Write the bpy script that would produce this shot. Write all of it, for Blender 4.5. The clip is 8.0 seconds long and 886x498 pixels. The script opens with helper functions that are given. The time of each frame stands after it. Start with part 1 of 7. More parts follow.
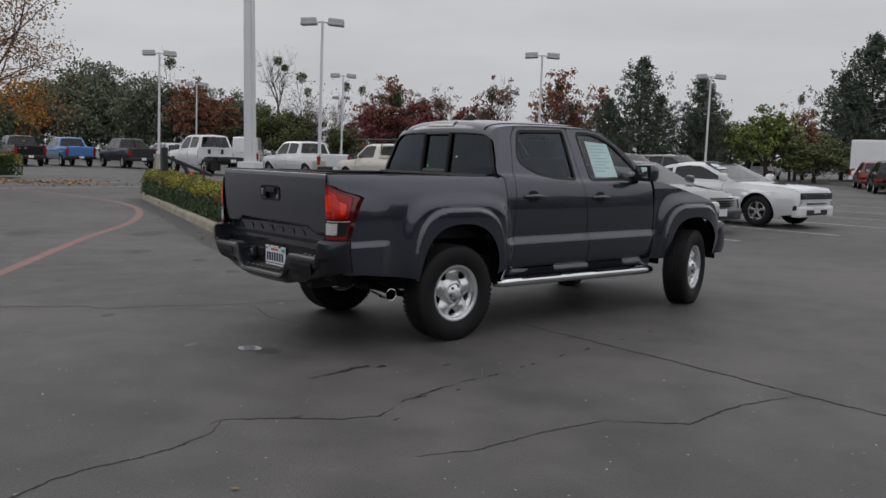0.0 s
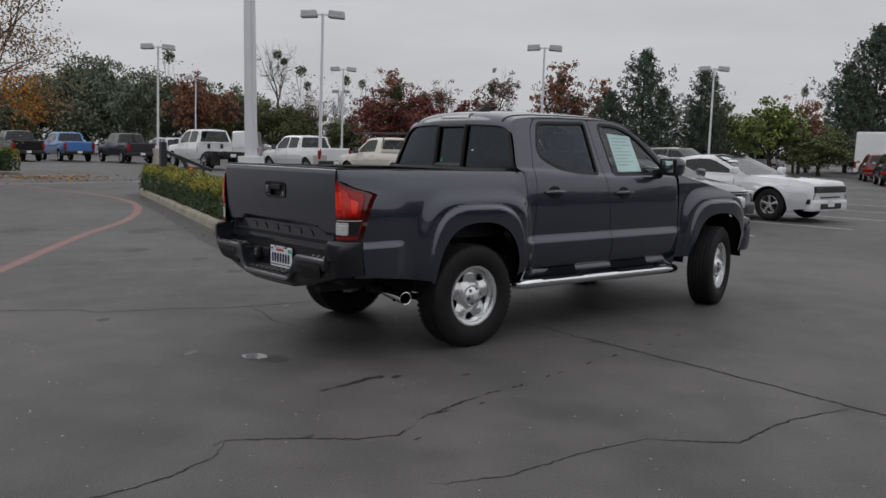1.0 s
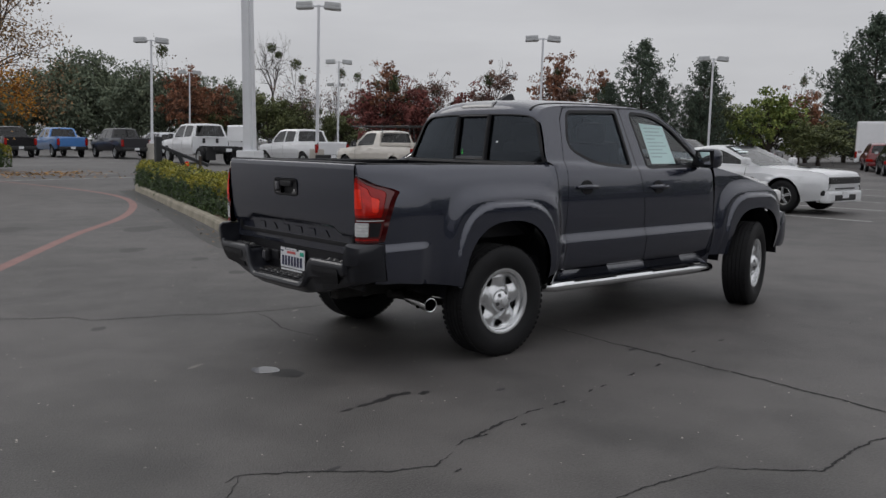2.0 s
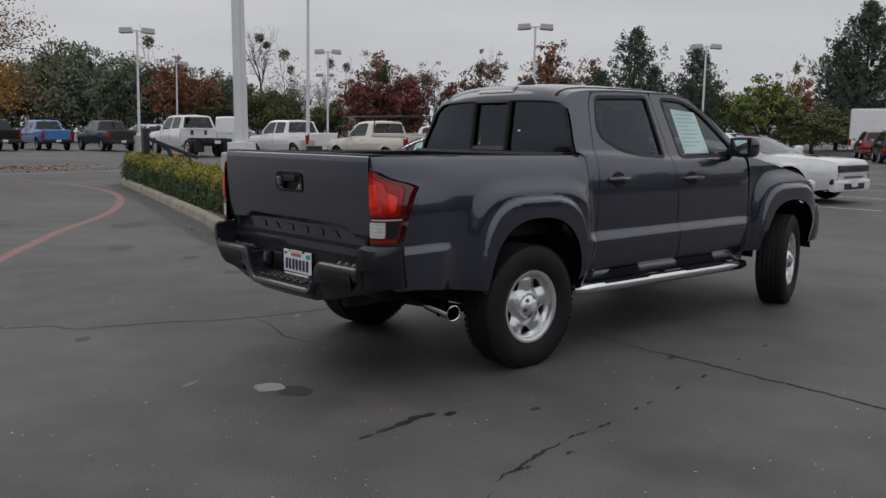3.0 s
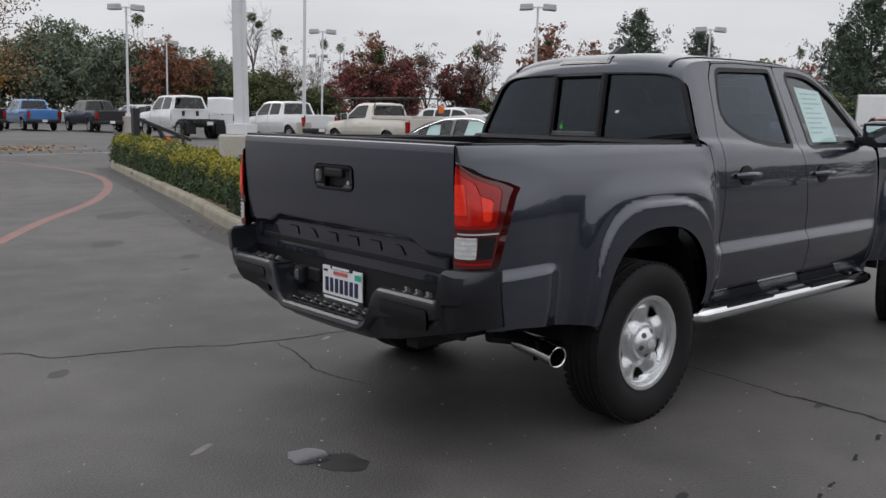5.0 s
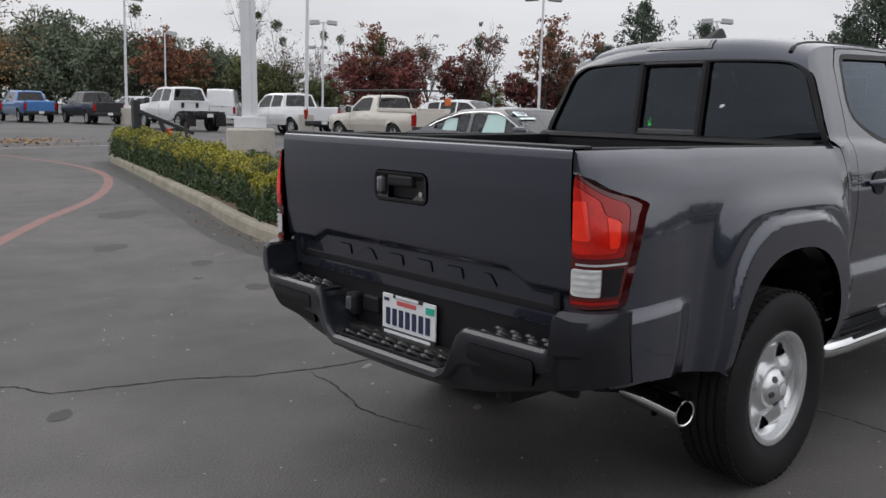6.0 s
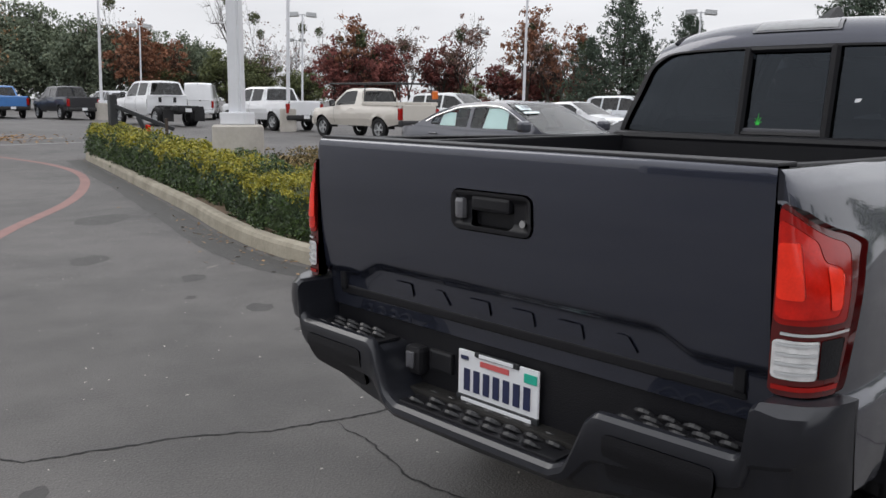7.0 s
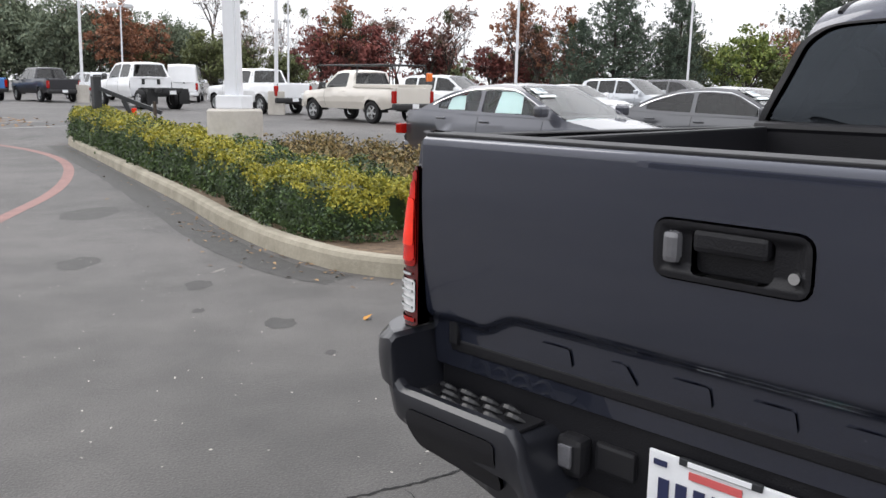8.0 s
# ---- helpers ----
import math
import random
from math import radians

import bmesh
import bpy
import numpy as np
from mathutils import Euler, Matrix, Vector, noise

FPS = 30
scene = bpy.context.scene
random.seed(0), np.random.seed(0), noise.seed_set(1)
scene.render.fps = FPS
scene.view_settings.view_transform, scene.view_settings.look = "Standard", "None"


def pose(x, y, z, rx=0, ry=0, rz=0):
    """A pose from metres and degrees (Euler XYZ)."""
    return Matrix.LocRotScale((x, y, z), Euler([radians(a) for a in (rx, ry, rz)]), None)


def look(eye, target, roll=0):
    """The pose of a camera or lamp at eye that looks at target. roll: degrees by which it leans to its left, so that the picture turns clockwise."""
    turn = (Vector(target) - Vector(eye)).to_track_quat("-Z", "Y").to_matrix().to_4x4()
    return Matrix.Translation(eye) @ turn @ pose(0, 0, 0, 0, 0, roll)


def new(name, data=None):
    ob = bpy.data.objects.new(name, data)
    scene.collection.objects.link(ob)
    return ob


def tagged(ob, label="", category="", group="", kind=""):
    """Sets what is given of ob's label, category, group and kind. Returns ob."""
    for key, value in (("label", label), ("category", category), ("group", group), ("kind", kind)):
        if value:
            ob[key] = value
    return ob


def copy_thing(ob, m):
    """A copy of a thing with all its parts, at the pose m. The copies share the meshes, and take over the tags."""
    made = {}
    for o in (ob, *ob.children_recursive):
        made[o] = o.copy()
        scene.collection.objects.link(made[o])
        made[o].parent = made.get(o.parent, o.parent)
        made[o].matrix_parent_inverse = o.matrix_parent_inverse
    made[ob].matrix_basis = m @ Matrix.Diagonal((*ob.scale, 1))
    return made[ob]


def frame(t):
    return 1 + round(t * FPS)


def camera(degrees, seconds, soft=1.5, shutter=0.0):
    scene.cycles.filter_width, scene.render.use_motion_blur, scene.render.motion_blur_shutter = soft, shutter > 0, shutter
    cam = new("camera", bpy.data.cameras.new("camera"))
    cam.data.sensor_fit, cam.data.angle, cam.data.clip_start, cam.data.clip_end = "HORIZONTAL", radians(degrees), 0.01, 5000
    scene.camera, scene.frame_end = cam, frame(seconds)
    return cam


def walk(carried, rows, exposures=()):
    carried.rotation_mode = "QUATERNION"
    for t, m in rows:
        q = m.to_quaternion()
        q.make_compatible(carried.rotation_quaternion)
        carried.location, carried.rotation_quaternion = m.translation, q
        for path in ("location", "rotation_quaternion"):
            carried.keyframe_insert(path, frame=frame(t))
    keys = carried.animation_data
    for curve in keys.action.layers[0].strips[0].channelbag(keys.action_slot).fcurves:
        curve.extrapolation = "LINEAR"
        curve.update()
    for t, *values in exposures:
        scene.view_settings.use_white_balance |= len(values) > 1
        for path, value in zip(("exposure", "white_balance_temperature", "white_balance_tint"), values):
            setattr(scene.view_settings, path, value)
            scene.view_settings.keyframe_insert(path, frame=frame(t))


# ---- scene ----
cam = camera(53.9, 8.0)
PATH = [
    (0, (-4.454, -6.116, 1.465), (-3.183, -4.586, 1.252), 1.4),
    (0.5, (-4.392, -5.917, 1.453), (-3.126, -4.385, 1.228), 1.2),
    (1, (-4.271, -5.696, 1.461), (-3.001, -4.168, 1.234), 1.2),
    (1.5, (-4.191, -5.418, 1.458), (-2.921, -3.89, 1.224), 1.0),
    (3, (-3.857, -4.568, 1.44), (-2.563, -3.066, 1.176), 0.4),
    (3.5, (-3.782, -4.245, 1.448), (-2.482, -2.749, 1.176), 0.5),
    (4, (-3.648, -3.964, 1.435), (-2.341, -2.475, 1.157), 0.3),
    (4.5, (-3.5, -3.633, 1.421), (-2.192, -2.148, 1.133), 0.7),
    (6, (-3.125, -2.482, 1.427), (-1.814, -1.005, 1.109), 1.0),
    (6.5, (-3.014, -2.057, 1.455), (-1.689, -0.595, 1.128), 0.8),
    (7, (-2.836, -1.643, 1.438), (-1.491, -0.201, 1.105), 0.7),
    (7.5, (-2.678, -1.219, 1.421), (-1.321, 0.208, 1.073), 1.0),
    (8, (-2.555, -0.754, 1.435), (-1.187, 0.657, 1.064), 0.8),
]
EXPOSURES = [(0.0, -0.36), (3.0, -0.38), (3.5, -0.28), (4.0, 0.0), (4.5, 0.0), (6.0, 0.08), (6.5, 0.17), (7.0, 0.28), (7.5, 0.55), (8.0, 0.86)]
walk(cam, [(t, look(eye, target, roll)) for t, eye, target, roll in PATH], exposures=EXPOSURES)

# ---- daylight: a flat grey overcast sky and a weak, wide sun ----
SUN_UP, SUN_TURN = 38.0, 200.0
world = bpy.data.worlds.new("overcast_sky")
scene.world = world
world.use_nodes = True
wn, wl = world.node_tree.nodes, world.node_tree.links
wn.clear()
w_out = wn.new("ShaderNodeOutputWorld")
w_bg = wn.new("ShaderNodeBackground")
w_sky = wn.new("ShaderNodeTexSky")
w_sky.sky_type = "NISHITA"
w_sky.sun_disc = False
w_sky.sun_elevation, w_sky.sun_rotation = radians(SUN_UP), radians(SUN_TURN)
w_grey = wn.new("ShaderNodeHueSaturation")
w_grey.inputs["Saturation"].default_value = 0.12
w_scale = wn.new("ShaderNodeMixRGB")
w_scale.blend_type = "MULTIPLY"
w_scale.inputs[0].default_value = 1.0
w_scale.inputs[2].default_value = (0.06, 0.06, 0.06, 1)
w_geo = wn.new("ShaderNodeTexCoord")
w_map = wn.new("ShaderNodeMapping")
w_map.inputs["Scale"].default_value = (1.0, 1.0, 4.5)
w_noise = wn.new("ShaderNodeTexNoise")
w_noise.inputs["Scale"].default_value = 2.6
w_noise.inputs["Detail"].default_value = 5.0
w_noise.inputs["Roughness"].default_value = 0.5
w_ramp = wn.new("ShaderNodeValToRGB")
w_ramp.color_ramp.elements[0].position, w_ramp.color_ramp.elements[0].color = 0.30, (0.50, 0.505, 0.53, 1)
w_ramp.color_ramp.elements[1].position, w_ramp.color_ramp.elements[1].color = 0.72, (0.64, 0.645, 0.67, 1)
w_mix = wn.new("ShaderNodeMixRGB")
w_mix.inputs[0].default_value = 0.88
wl.new(w_geo.outputs["Generated"], w_map.inputs["Vector"])
wl.new(w_map.outputs["Vector"], w_noise.inputs["Vector"])
wl.new(w_noise.outputs["Fac"], w_ramp.inputs["Fac"])
wl.new(w_sky.outputs["Color"], w_grey.inputs["Color"])
wl.new(w_grey.outputs["Color"], w_scale.inputs[1])
wl.new(w_scale.outputs["Color"], w_mix.inputs[1])
wl.new(w_ramp.outputs["Color"], w_mix.inputs[2])
w_sep = wn.new("ShaderNodeSeparateXYZ")
w_up = wn.new("ShaderNodeMapRange")
w_up.inputs["From Min"].default_value, w_up.inputs["From Max"].default_value = 0.0, 1.0
w_up.inputs["To Min"].default_value, w_up.inputs["To Max"].default_value = 1.18, 2.45
wl.new(w_geo.outputs["Generated"], w_sep.inputs[0])
wl.new(w_sep.outputs["Z"], w_up.inputs["Value"])
wl.new(w_up.outputs["Result"], w_bg.inputs["Strength"])
wl.new(w_mix.outputs["Color"], w_bg.inputs["Color"])
wl.new(w_bg.outputs["Background"], w_out.inputs["Surface"])
sun_data = bpy.data.lights.new("sun", "SUN")
sun_data.energy, sun_data.angle, sun_data.color = 0.5, radians(30), (1.0, 0.97, 0.93)
sun = new("sun", sun_data)
sun.matrix_world = look((0, 0, 30), (-30 * math.sin(radians(SUN_TURN)), 30 * math.cos(radians(SUN_TURN)), 30 - 30 * math.tan(radians(SUN_UP))))


# ---- materials ----
def mat(name, col, rough=0.5, metal=0.0, var=0.12, scale=6.0, bump=0.0, bscale=80.0, coat=0.0, island=0.0, col2=None, spec=0.5, rvar=0.0, obj=0.0):
    """A procedural surface: two scales of colour change, optional relief, clear coat, and change from piece to piece."""
    m = bpy.data.materials.new(name)
    m.use_nodes = True
    n, l = m.node_tree.nodes, m.node_tree.links
    b = n["Principled BSDF"]
    b.inputs["Roughness"].default_value = rough
    b.inputs["Metallic"].default_value = metal
    b.inputs["Coat Weight"].default_value = coat
    b.inputs["Coat Roughness"].default_value = 0.02
    b.inputs["Coat IOR"].default_value = 1.6
    b.inputs["Specular IOR Level"].default_value = spec
    tc = n.new("ShaderNodeTexCoord")
    n1, n2 = n.new("ShaderNodeTexNoise"), n.new("ShaderNodeTexNoise")
    n1.inputs["Scale"].default_value, n1.inputs["Detail"].default_value = scale, 4.0
    n2.inputs["Scale"].default_value, n2.inputs["Detail"].default_value = scale * 9.0, 2.0
    l.new(tc.outputs["Object"], n1.inputs["Vector"])
    l.new(tc.outputs["Object"], n2.inputs["Vector"])
    add = n.new("ShaderNodeMath")
    add.operation = "MULTIPLY_ADD"
    add.inputs[1].default_value = 0.4
    l.new(n2.outputs["Fac"], add.inputs[0])
    l.new(n1.outputs["Fac"], add.inputs[2])
    last = add.outputs[0]
    for amount, node, sock in ((island, "ShaderNodeNewGeometry", "Random Per Island"), (obj, "ShaderNodeObjectInfo", "Random")):
        if amount:
            src = n.new(node)
            ma = n.new("ShaderNodeMath")
            ma.operation = "MULTIPLY_ADD"
            ma.inputs[1].default_value = amount
            l.new(src.outputs[sock], ma.inputs[0])
            l.new(last, ma.inputs[2])
            sub = n.new("ShaderNodeMath")
            sub.operation = "SUBTRACT"
            sub.inputs[1].default_value = amount / 2
            l.new(ma.outputs[0], sub.inputs[0])
            last = sub.outputs[0]
    ramp = n.new("ShaderNodeValToRGB")
    c2 = col2 or tuple(min(1.0, c * (1 + var)) for c in col)
    c1 = tuple(c * (1 - var) for c in col) if not col2 else col
    ramp.color_ramp.elements[0].position, ramp.color_ramp.elements[0].color = 0.42, (*c1, 1)
    ramp.color_ramp.elements[1].position, ramp.color_ramp.elements[1].color = 0.98, (*c2, 1)
    l.new(last, ramp.inputs["Fac"])
    l.new(ramp.outputs["Color"], b.inputs["Base Color"])
    if rvar:
        rm = n.new("ShaderNodeMapRange")
        rm.inputs["To Min"].default_value, rm.inputs["To Max"].default_value = max(0, rough - rvar), min(1, rough + rvar)
        l.new(n1.outputs["Fac"], rm.inputs["Value"])
        l.new(rm.outputs["Result"], b.inputs["Roughness"])
    if bump:
        nb, bp = n.new("ShaderNodeTexNoise"), n.new("ShaderNodeBump")
        nb.inputs["Scale"].default_value, nb.inputs["Detail"].default_value = bscale, 3.0
        bp.inputs["Strength"].default_value, bp.inputs["Distance"].default_value = bump, 0.01
        l.new(tc.outputs["Object"], nb.inputs["Vector"])
        l.new(nb.outputs["Fac"], bp.inputs["Height"])
        l.new(bp.outputs["Normal"], b.inputs["Normal"])
    return m


def glass_mat(name, tint, gloss=(1.0, 1.0, 1.0), ior=1.55):
    """Car glass: tinted see-through with a real surface reflection."""
    m = bpy.data.materials.new(name)
    m.use_nodes = True
    n, l = m.node_tree.nodes, m.node_tree.links
    n.clear()
    out, mix, tr, gl, fr = (n.new("ShaderNode" + k) for k in ("OutputMaterial", "MixShader", "BsdfTransparent", "BsdfGlossy", "Fresnel"))
    tr.inputs["Color"].default_value = (*tint, 1)
    gl.inputs["Color"].default_value = (*gloss, 1)
    gl.inputs["Roughness"].default_value = 0.01
    fr.inputs["IOR"].default_value = ior
    l.new(fr.outputs[0], mix.inputs[0])
    l.new(tr.outputs[0], mix.inputs[1])
    l.new(gl.outputs[0], mix.inputs[2])
    l.new(mix.outputs[0], out.inputs["Surface"])
    return m


def paint(name, col, flake=0.0, rough=0.35):
    return mat(name, col, rough=rough, metal=flake, var=0.05, scale=2.0, coat=1.0)


def asphalt_mat():
    m = bpy.data.materials.new("worn_asphalt")
    m.use_nodes = True
    n, l = m.node_tree.nodes, m.node_tree.links
    b = n["Principled BSDF"]
    b.inputs["Roughness"].default_value = 0.62
    b.inputs["Specular IOR Level"].default_value = 0.5
    tc = n.new("ShaderNodeTexCoord")
    big, mid, fine, spots = (n.new("ShaderNodeTexNoise") for _ in range(4))
    for node, sc, det in ((big, 0.22, 5), (mid, 2.3, 5), (fine, 90.0, 3), (spots, 0.9, 4)):
        node.inputs["Scale"].default_value, node.inputs["Detail"].default_value = sc, det
        l.new(tc.outputs["Object"], node.inputs["Vector"])
    vor = n.new("ShaderNodeTexVoronoi")
    vor.inputs["Scale"].default_value = 110.0
    l.new(tc.outputs["Object"], vor.inputs["Vector"])
    s1 = n.new("ShaderNodeMath")
    s1.operation = "MULTIPLY_ADD"
    s1.inputs[1].default_value = 0.55
    l.new(mid.outputs["Fac"], s1.inputs[0])
    l.new(big.outputs["Fac"], s1.inputs[2])
    s2 = n.new("ShaderNodeMath")
    s2.operation = "MULTIPLY_ADD"
    s2.inputs[1].default_value = 0.75
    l.new(fine.outputs["Fac"], s2.inputs[0])
    l.new(s1.outputs[0], s2.inputs[2])
    ramp = n.new("ShaderNodeValToRGB")
    e = ramp.color_ramp.elements
    e[0].position, e[0].color = 0.68, (0.047, 0.044, 0.042, 1)
    e[1].position, e[1].color = 0.94, (0.102, 0.095, 0.091, 1)
    sc = n.new("ShaderNodeMath")
    sc.operation = "MULTIPLY"
    sc.inputs[1].default_value = 0.70
    l.new(s2.outputs[0], sc.inputs[0])
    l.new(sc.outputs[0], ramp.inputs["Fac"])
    # pale chips of aggregate
    chip = n.new("ShaderNodeValToRGB")
    chip.color_ramp.elements[0].position, chip.color_ramp.elements[0].color = 0.06, (1, 1, 1, 1)
    chip.color_ramp.elements[1].position, chip.color_ramp.elements[1].color = 0.13, (0, 0, 0, 1)
    l.new(vor.outputs["Distance"], chip.inputs["Fac"])
    cm = n.new("ShaderNodeMath")
    cm.operation = "MULTIPLY"
    l.new(chip.outputs["Color"], cm.inputs[0])
    l.new(vor.outputs["Color"], cm.inputs[1])
    mixc = n.new("ShaderNodeMixRGB")
    mixc.inputs[2].default_value = (0.30, 0.285, 0.265, 1)
    l.new(cm.outputs[0], mixc.inputs[0])
    l.new(ramp.outputs["Color"], mixc.inputs[1])
    # oil-darkened patches
    st = n.new("ShaderNodeValToRGB")
    st.color_ramp.elements[0].position, st.color_ramp.elements[0].color = 0.30, (0.72, 0.72, 0.73, 1)
    st.color_ramp.elements[1].position, st.color_ramp.elements[1].color = 0.46, (1, 1, 1, 1)
    l.new(spots.outputs["Fac"], st.inputs["Fac"])
    mul = n.new("ShaderNodeMixRGB")
    mul.blend_type = "MULTIPLY"
    mul.inputs[0].default_value = 0.8
    l.new(mixc.outputs["Color"], mul.inputs[1])
    l.new(st.outputs["Color"], mul.inputs[2])
    l.new(mul.outputs["Color"], b.inputs["Base Color"])
    bp = n.new("ShaderNodeBump")
    bp.inputs["Strength"].default_value, bp.inputs["Distance"].default_value = 0.45, 0.005
    hs = n.new("ShaderNodeMath")
    hs.operation = "ADD"
    l.new(fine.outputs["Fac"], hs.inputs[0])
    l.new(vor.outputs["Distance"], hs.inputs[1])
    l.new(hs.outputs[0], bp.inputs["Height"])
    l.new(bp.outputs["Normal"], b.inputs["Normal"])
    return m


M_ASPHALT = asphalt_mat()
M_CRACK = mat("crack_dirt", (0.012, 0.012, 0.012), rough=0.95, var=0.3, scale=20)
M_OIL = mat("oil_stain", (0.018, 0.017, 0.018), rough=0.55, var=0.4, scale=12)
M_FAINT = mat("faint_oil", (0.040, 0.038, 0.036), rough=0.66, var=0.3, scale=9, bump=0.3, bscale=90)
M_WATER = mat("wet_patch", (0.05, 0.05, 0.055), rough=0.06, var=0.2, scale=10)
M_RED_LINE = mat("faded_red_line_paint", (0.20, 0.12, 0.11), rough=0.85, col2=(0.29, 0.165, 0.15), scale=5, bump=0.3, bscale=120)
M_WHITE_LINE = mat("worn_white_line_paint", (0.34, 0.34, 0.33), rough=0.8, col2=(0.55, 0.55, 0.54), scale=7, bump=0.3, bscale=120)
M_KERB = mat("kerb_concrete", (0.21, 0.19, 0.145), rough=0.9, col2=(0.37, 0.335, 0.265), scale=3, bump=0.4, bscale=60)
M_BASE = mat("cast_concrete", (0.36, 0.335, 0.30), rough=0.9, col2=(0.50, 0.47, 0.43), scale=2, bump=0.3, bscale=50)
M_SOIL = mat("brown_mulch", (0.07, 0.048, 0.032), rough=1.0, col2=(0.20, 0.14, 0.09), scale=14, bump=0.8, bscale=40)
M_POLE = mat("white_painted_steel", (0.68, 0.69, 0.72), rough=0.45, var=0.06, scale=2)
M_LAMP = mat("grey_lamp_housing", (0.48, 0.49, 0.50), rough=0.5, var=0.08, scale=3)
M_LENS = mat("lamp_lens", (0.62, 0.62, 0.60), rough=0.2, var=0.05)
M_DARKPOST = mat("black_steel_post", (0.02, 0.022, 0.025), rough=0.5, var=0.2)
M_TRUCK = paint("dark_grey_metallic", (0.028, 0.0325, 0.052), flake=0.5, rough=0.27)
M_BLACK_PLASTIC = mat("black_plastic", (0.007, 0.007, 0.009), rough=0.48, var=0.15, scale=10, bump=0.15, bscale=220, spec=0.3)
M_PAD = mat("glossy_black_step_pad", (0.012, 0.012, 0.014), rough=0.34, var=0.15, scale=10, spec=0.4)
M_DARKPIPE = mat("dark_pipe_inside", (0.004, 0.004, 0.004), rough=0.95, spec=0.05)
M_SILL = mat("grey_slider_sill", (0.07, 0.072, 0.08), rough=0.5, var=0.1)
M_LEAF_STICKER = mat("green_sticker_print", (0.03, 0.62, 0.06), rough=0.4, var=0.05)
M_HIGHLENS = mat("clear_lamp_lens", (0.20, 0.205, 0.21), rough=0.15, var=0.15, scale=40, coat=1.0)
M_BUMPER = mat("dark_grey_bumper", (0.014, 0.015, 0.020), rough=0.34, metal=0.2, var=0.1, scale=6, spec=0.4, coat=0.3)
M_RUBBER = mat("tyre_rubber", (0.009, 0.009, 0.010), rough=0.7, var=0.2, scale=12, bump=0.15, bscale=150, spec=0.3)
M_STEELWHEEL = mat("silver_painted_wheel", (0.70, 0.71, 0.72), rough=0.27, metal=0.8, var=0.08, scale=8)
M_SCUFF = mat("pale_scuff", (0.16, 0.15, 0.14), rough=0.9, col2=(0.24, 0.23, 0.21), scale=20)
M_LUG = mat("dark_lug_recess", (0.10, 0.10, 0.105), rough=0.4, metal=0.5)
M_CHROME = mat("polished_chrome", (0.78, 0.79, 0.80), rough=0.08, metal=1.0, var=0.04)
M_DARKMETAL = mat("dirty_dark_steel", (0.022, 0.021, 0.020), rough=0.6, metal=0.3, spec=0.25, var=0.4, scale=9, bump=0.2)
M_RED_LENS = mat("red_lens", (0.30, 0.007, 0.005), rough=0.12, var=0.12, scale=14, coat=0.25, spec=0.3)
M_RED_LENS2 = mat("mid_red_lens", (0.52, 0.012, 0.006), rough=0.12, var=0.25, scale=18, coat=0.3, spec=0.3)
M_RED_BRIGHT = mat("bright_red_lens", (0.88, 0.035, 0.015), rough=0.15, var=0.14, scale=20, coat=0.3, spec=0.3)
M_RED_DARK = mat("dark_red_lens", (0.085, 0.006, 0.006), rough=0.1, var=0.15, scale=10, coat=0.3)
M_HIGHLAMP = mat("smoky_brake_lamp_lens", (0.10, 0.10, 0.11), rough=0.12, var=0.2, scale=20, coat=1.0)
M_CLEAR = mat("clear_white_lens", (0.66, 0.66, 0.66), rough=0.12, var=0.2, scale=40, coat=1.0)
M_PRIVACY = glass_mat("privacy_glass", (0.07, 0.075, 0.08), (0.78, 0.88, 1.0), 1.5)
M_SIDEGLASS = glass_mat("smoky_side_glass", (0.34, 0.36, 0.38), (0.78, 0.88, 1.0), 1.5)
M_CLEARGLASS = glass_mat("light_green_glass", (0.86, 0.95, 0.94))
M_DARKGLASS = glass_mat("dark_glass", (0.10, 0.11, 0.115))
M_INTERIOR = mat("dark_cabin_trim", (0.025, 0.025, 0.028), rough=0.8, var=0.2, scale=6)
M_SEAT = mat("grey_seat_cloth", (0.06, 0.06, 0.065), rough=0.95, var=0.2, scale=10, bump=0.3, bscale=150)
M_PAPER = mat("white_paper", (0.80, 0.90, 0.90), rough=0.8, var=0.03)
M_PRINT = mat("grey_print", (0.56, 0.63, 0.65), rough=0.8, var=0.1)
M_PLATE = mat("white_plate", (0.74, 0.75, 0.77), rough=0.35, var=0.05, scale=20)
M_PLATE_INK = mat("dark_blue_ink", (0.02, 0.025, 0.07), rough=0.4)
M_RED_INK = mat("red_ink", (0.55, 0.10, 0.10), rough=0.4)
M_GREEN_TAG = mat("green_sticker", (0.02, 0.42, 0.30), rough=0.4)
M_MIRROR = mat("mirror_glass", (0.85, 0.86, 0.87), rough=0.02, metal=1.0, var=0.0)
M_AMBER = mat("amber_lens", (0.75, 0.16, 0.02), rough=0.2, coat=1.0)


M_BUILDING = mat("grey_wall_render", (0.48, 0.48, 0.50), rough=0.8, var=0.15, scale=1.0)
M_FASCIA = mat("grey_fascia", (0.32, 0.32, 0.33), rough=0.5, var=0.1, scale=1.0)
M_DARKGLASSWALL = mat("dark_shop_glass", (0.02, 0.022, 0.025), rough=0.05, var=0.1)
M_GLOW = bpy.data.materials.new("lit_lamp")
M_GLOW.use_nodes = True
M_GLOW.node_tree.nodes["Principled BSDF"].inputs["Emission Color"].default_value = (1.0, 0.96, 0.9, 1)
M_GLOW.node_tree.nodes["Principled BSDF"].inputs["Emission Strength"].default_value = 12.0


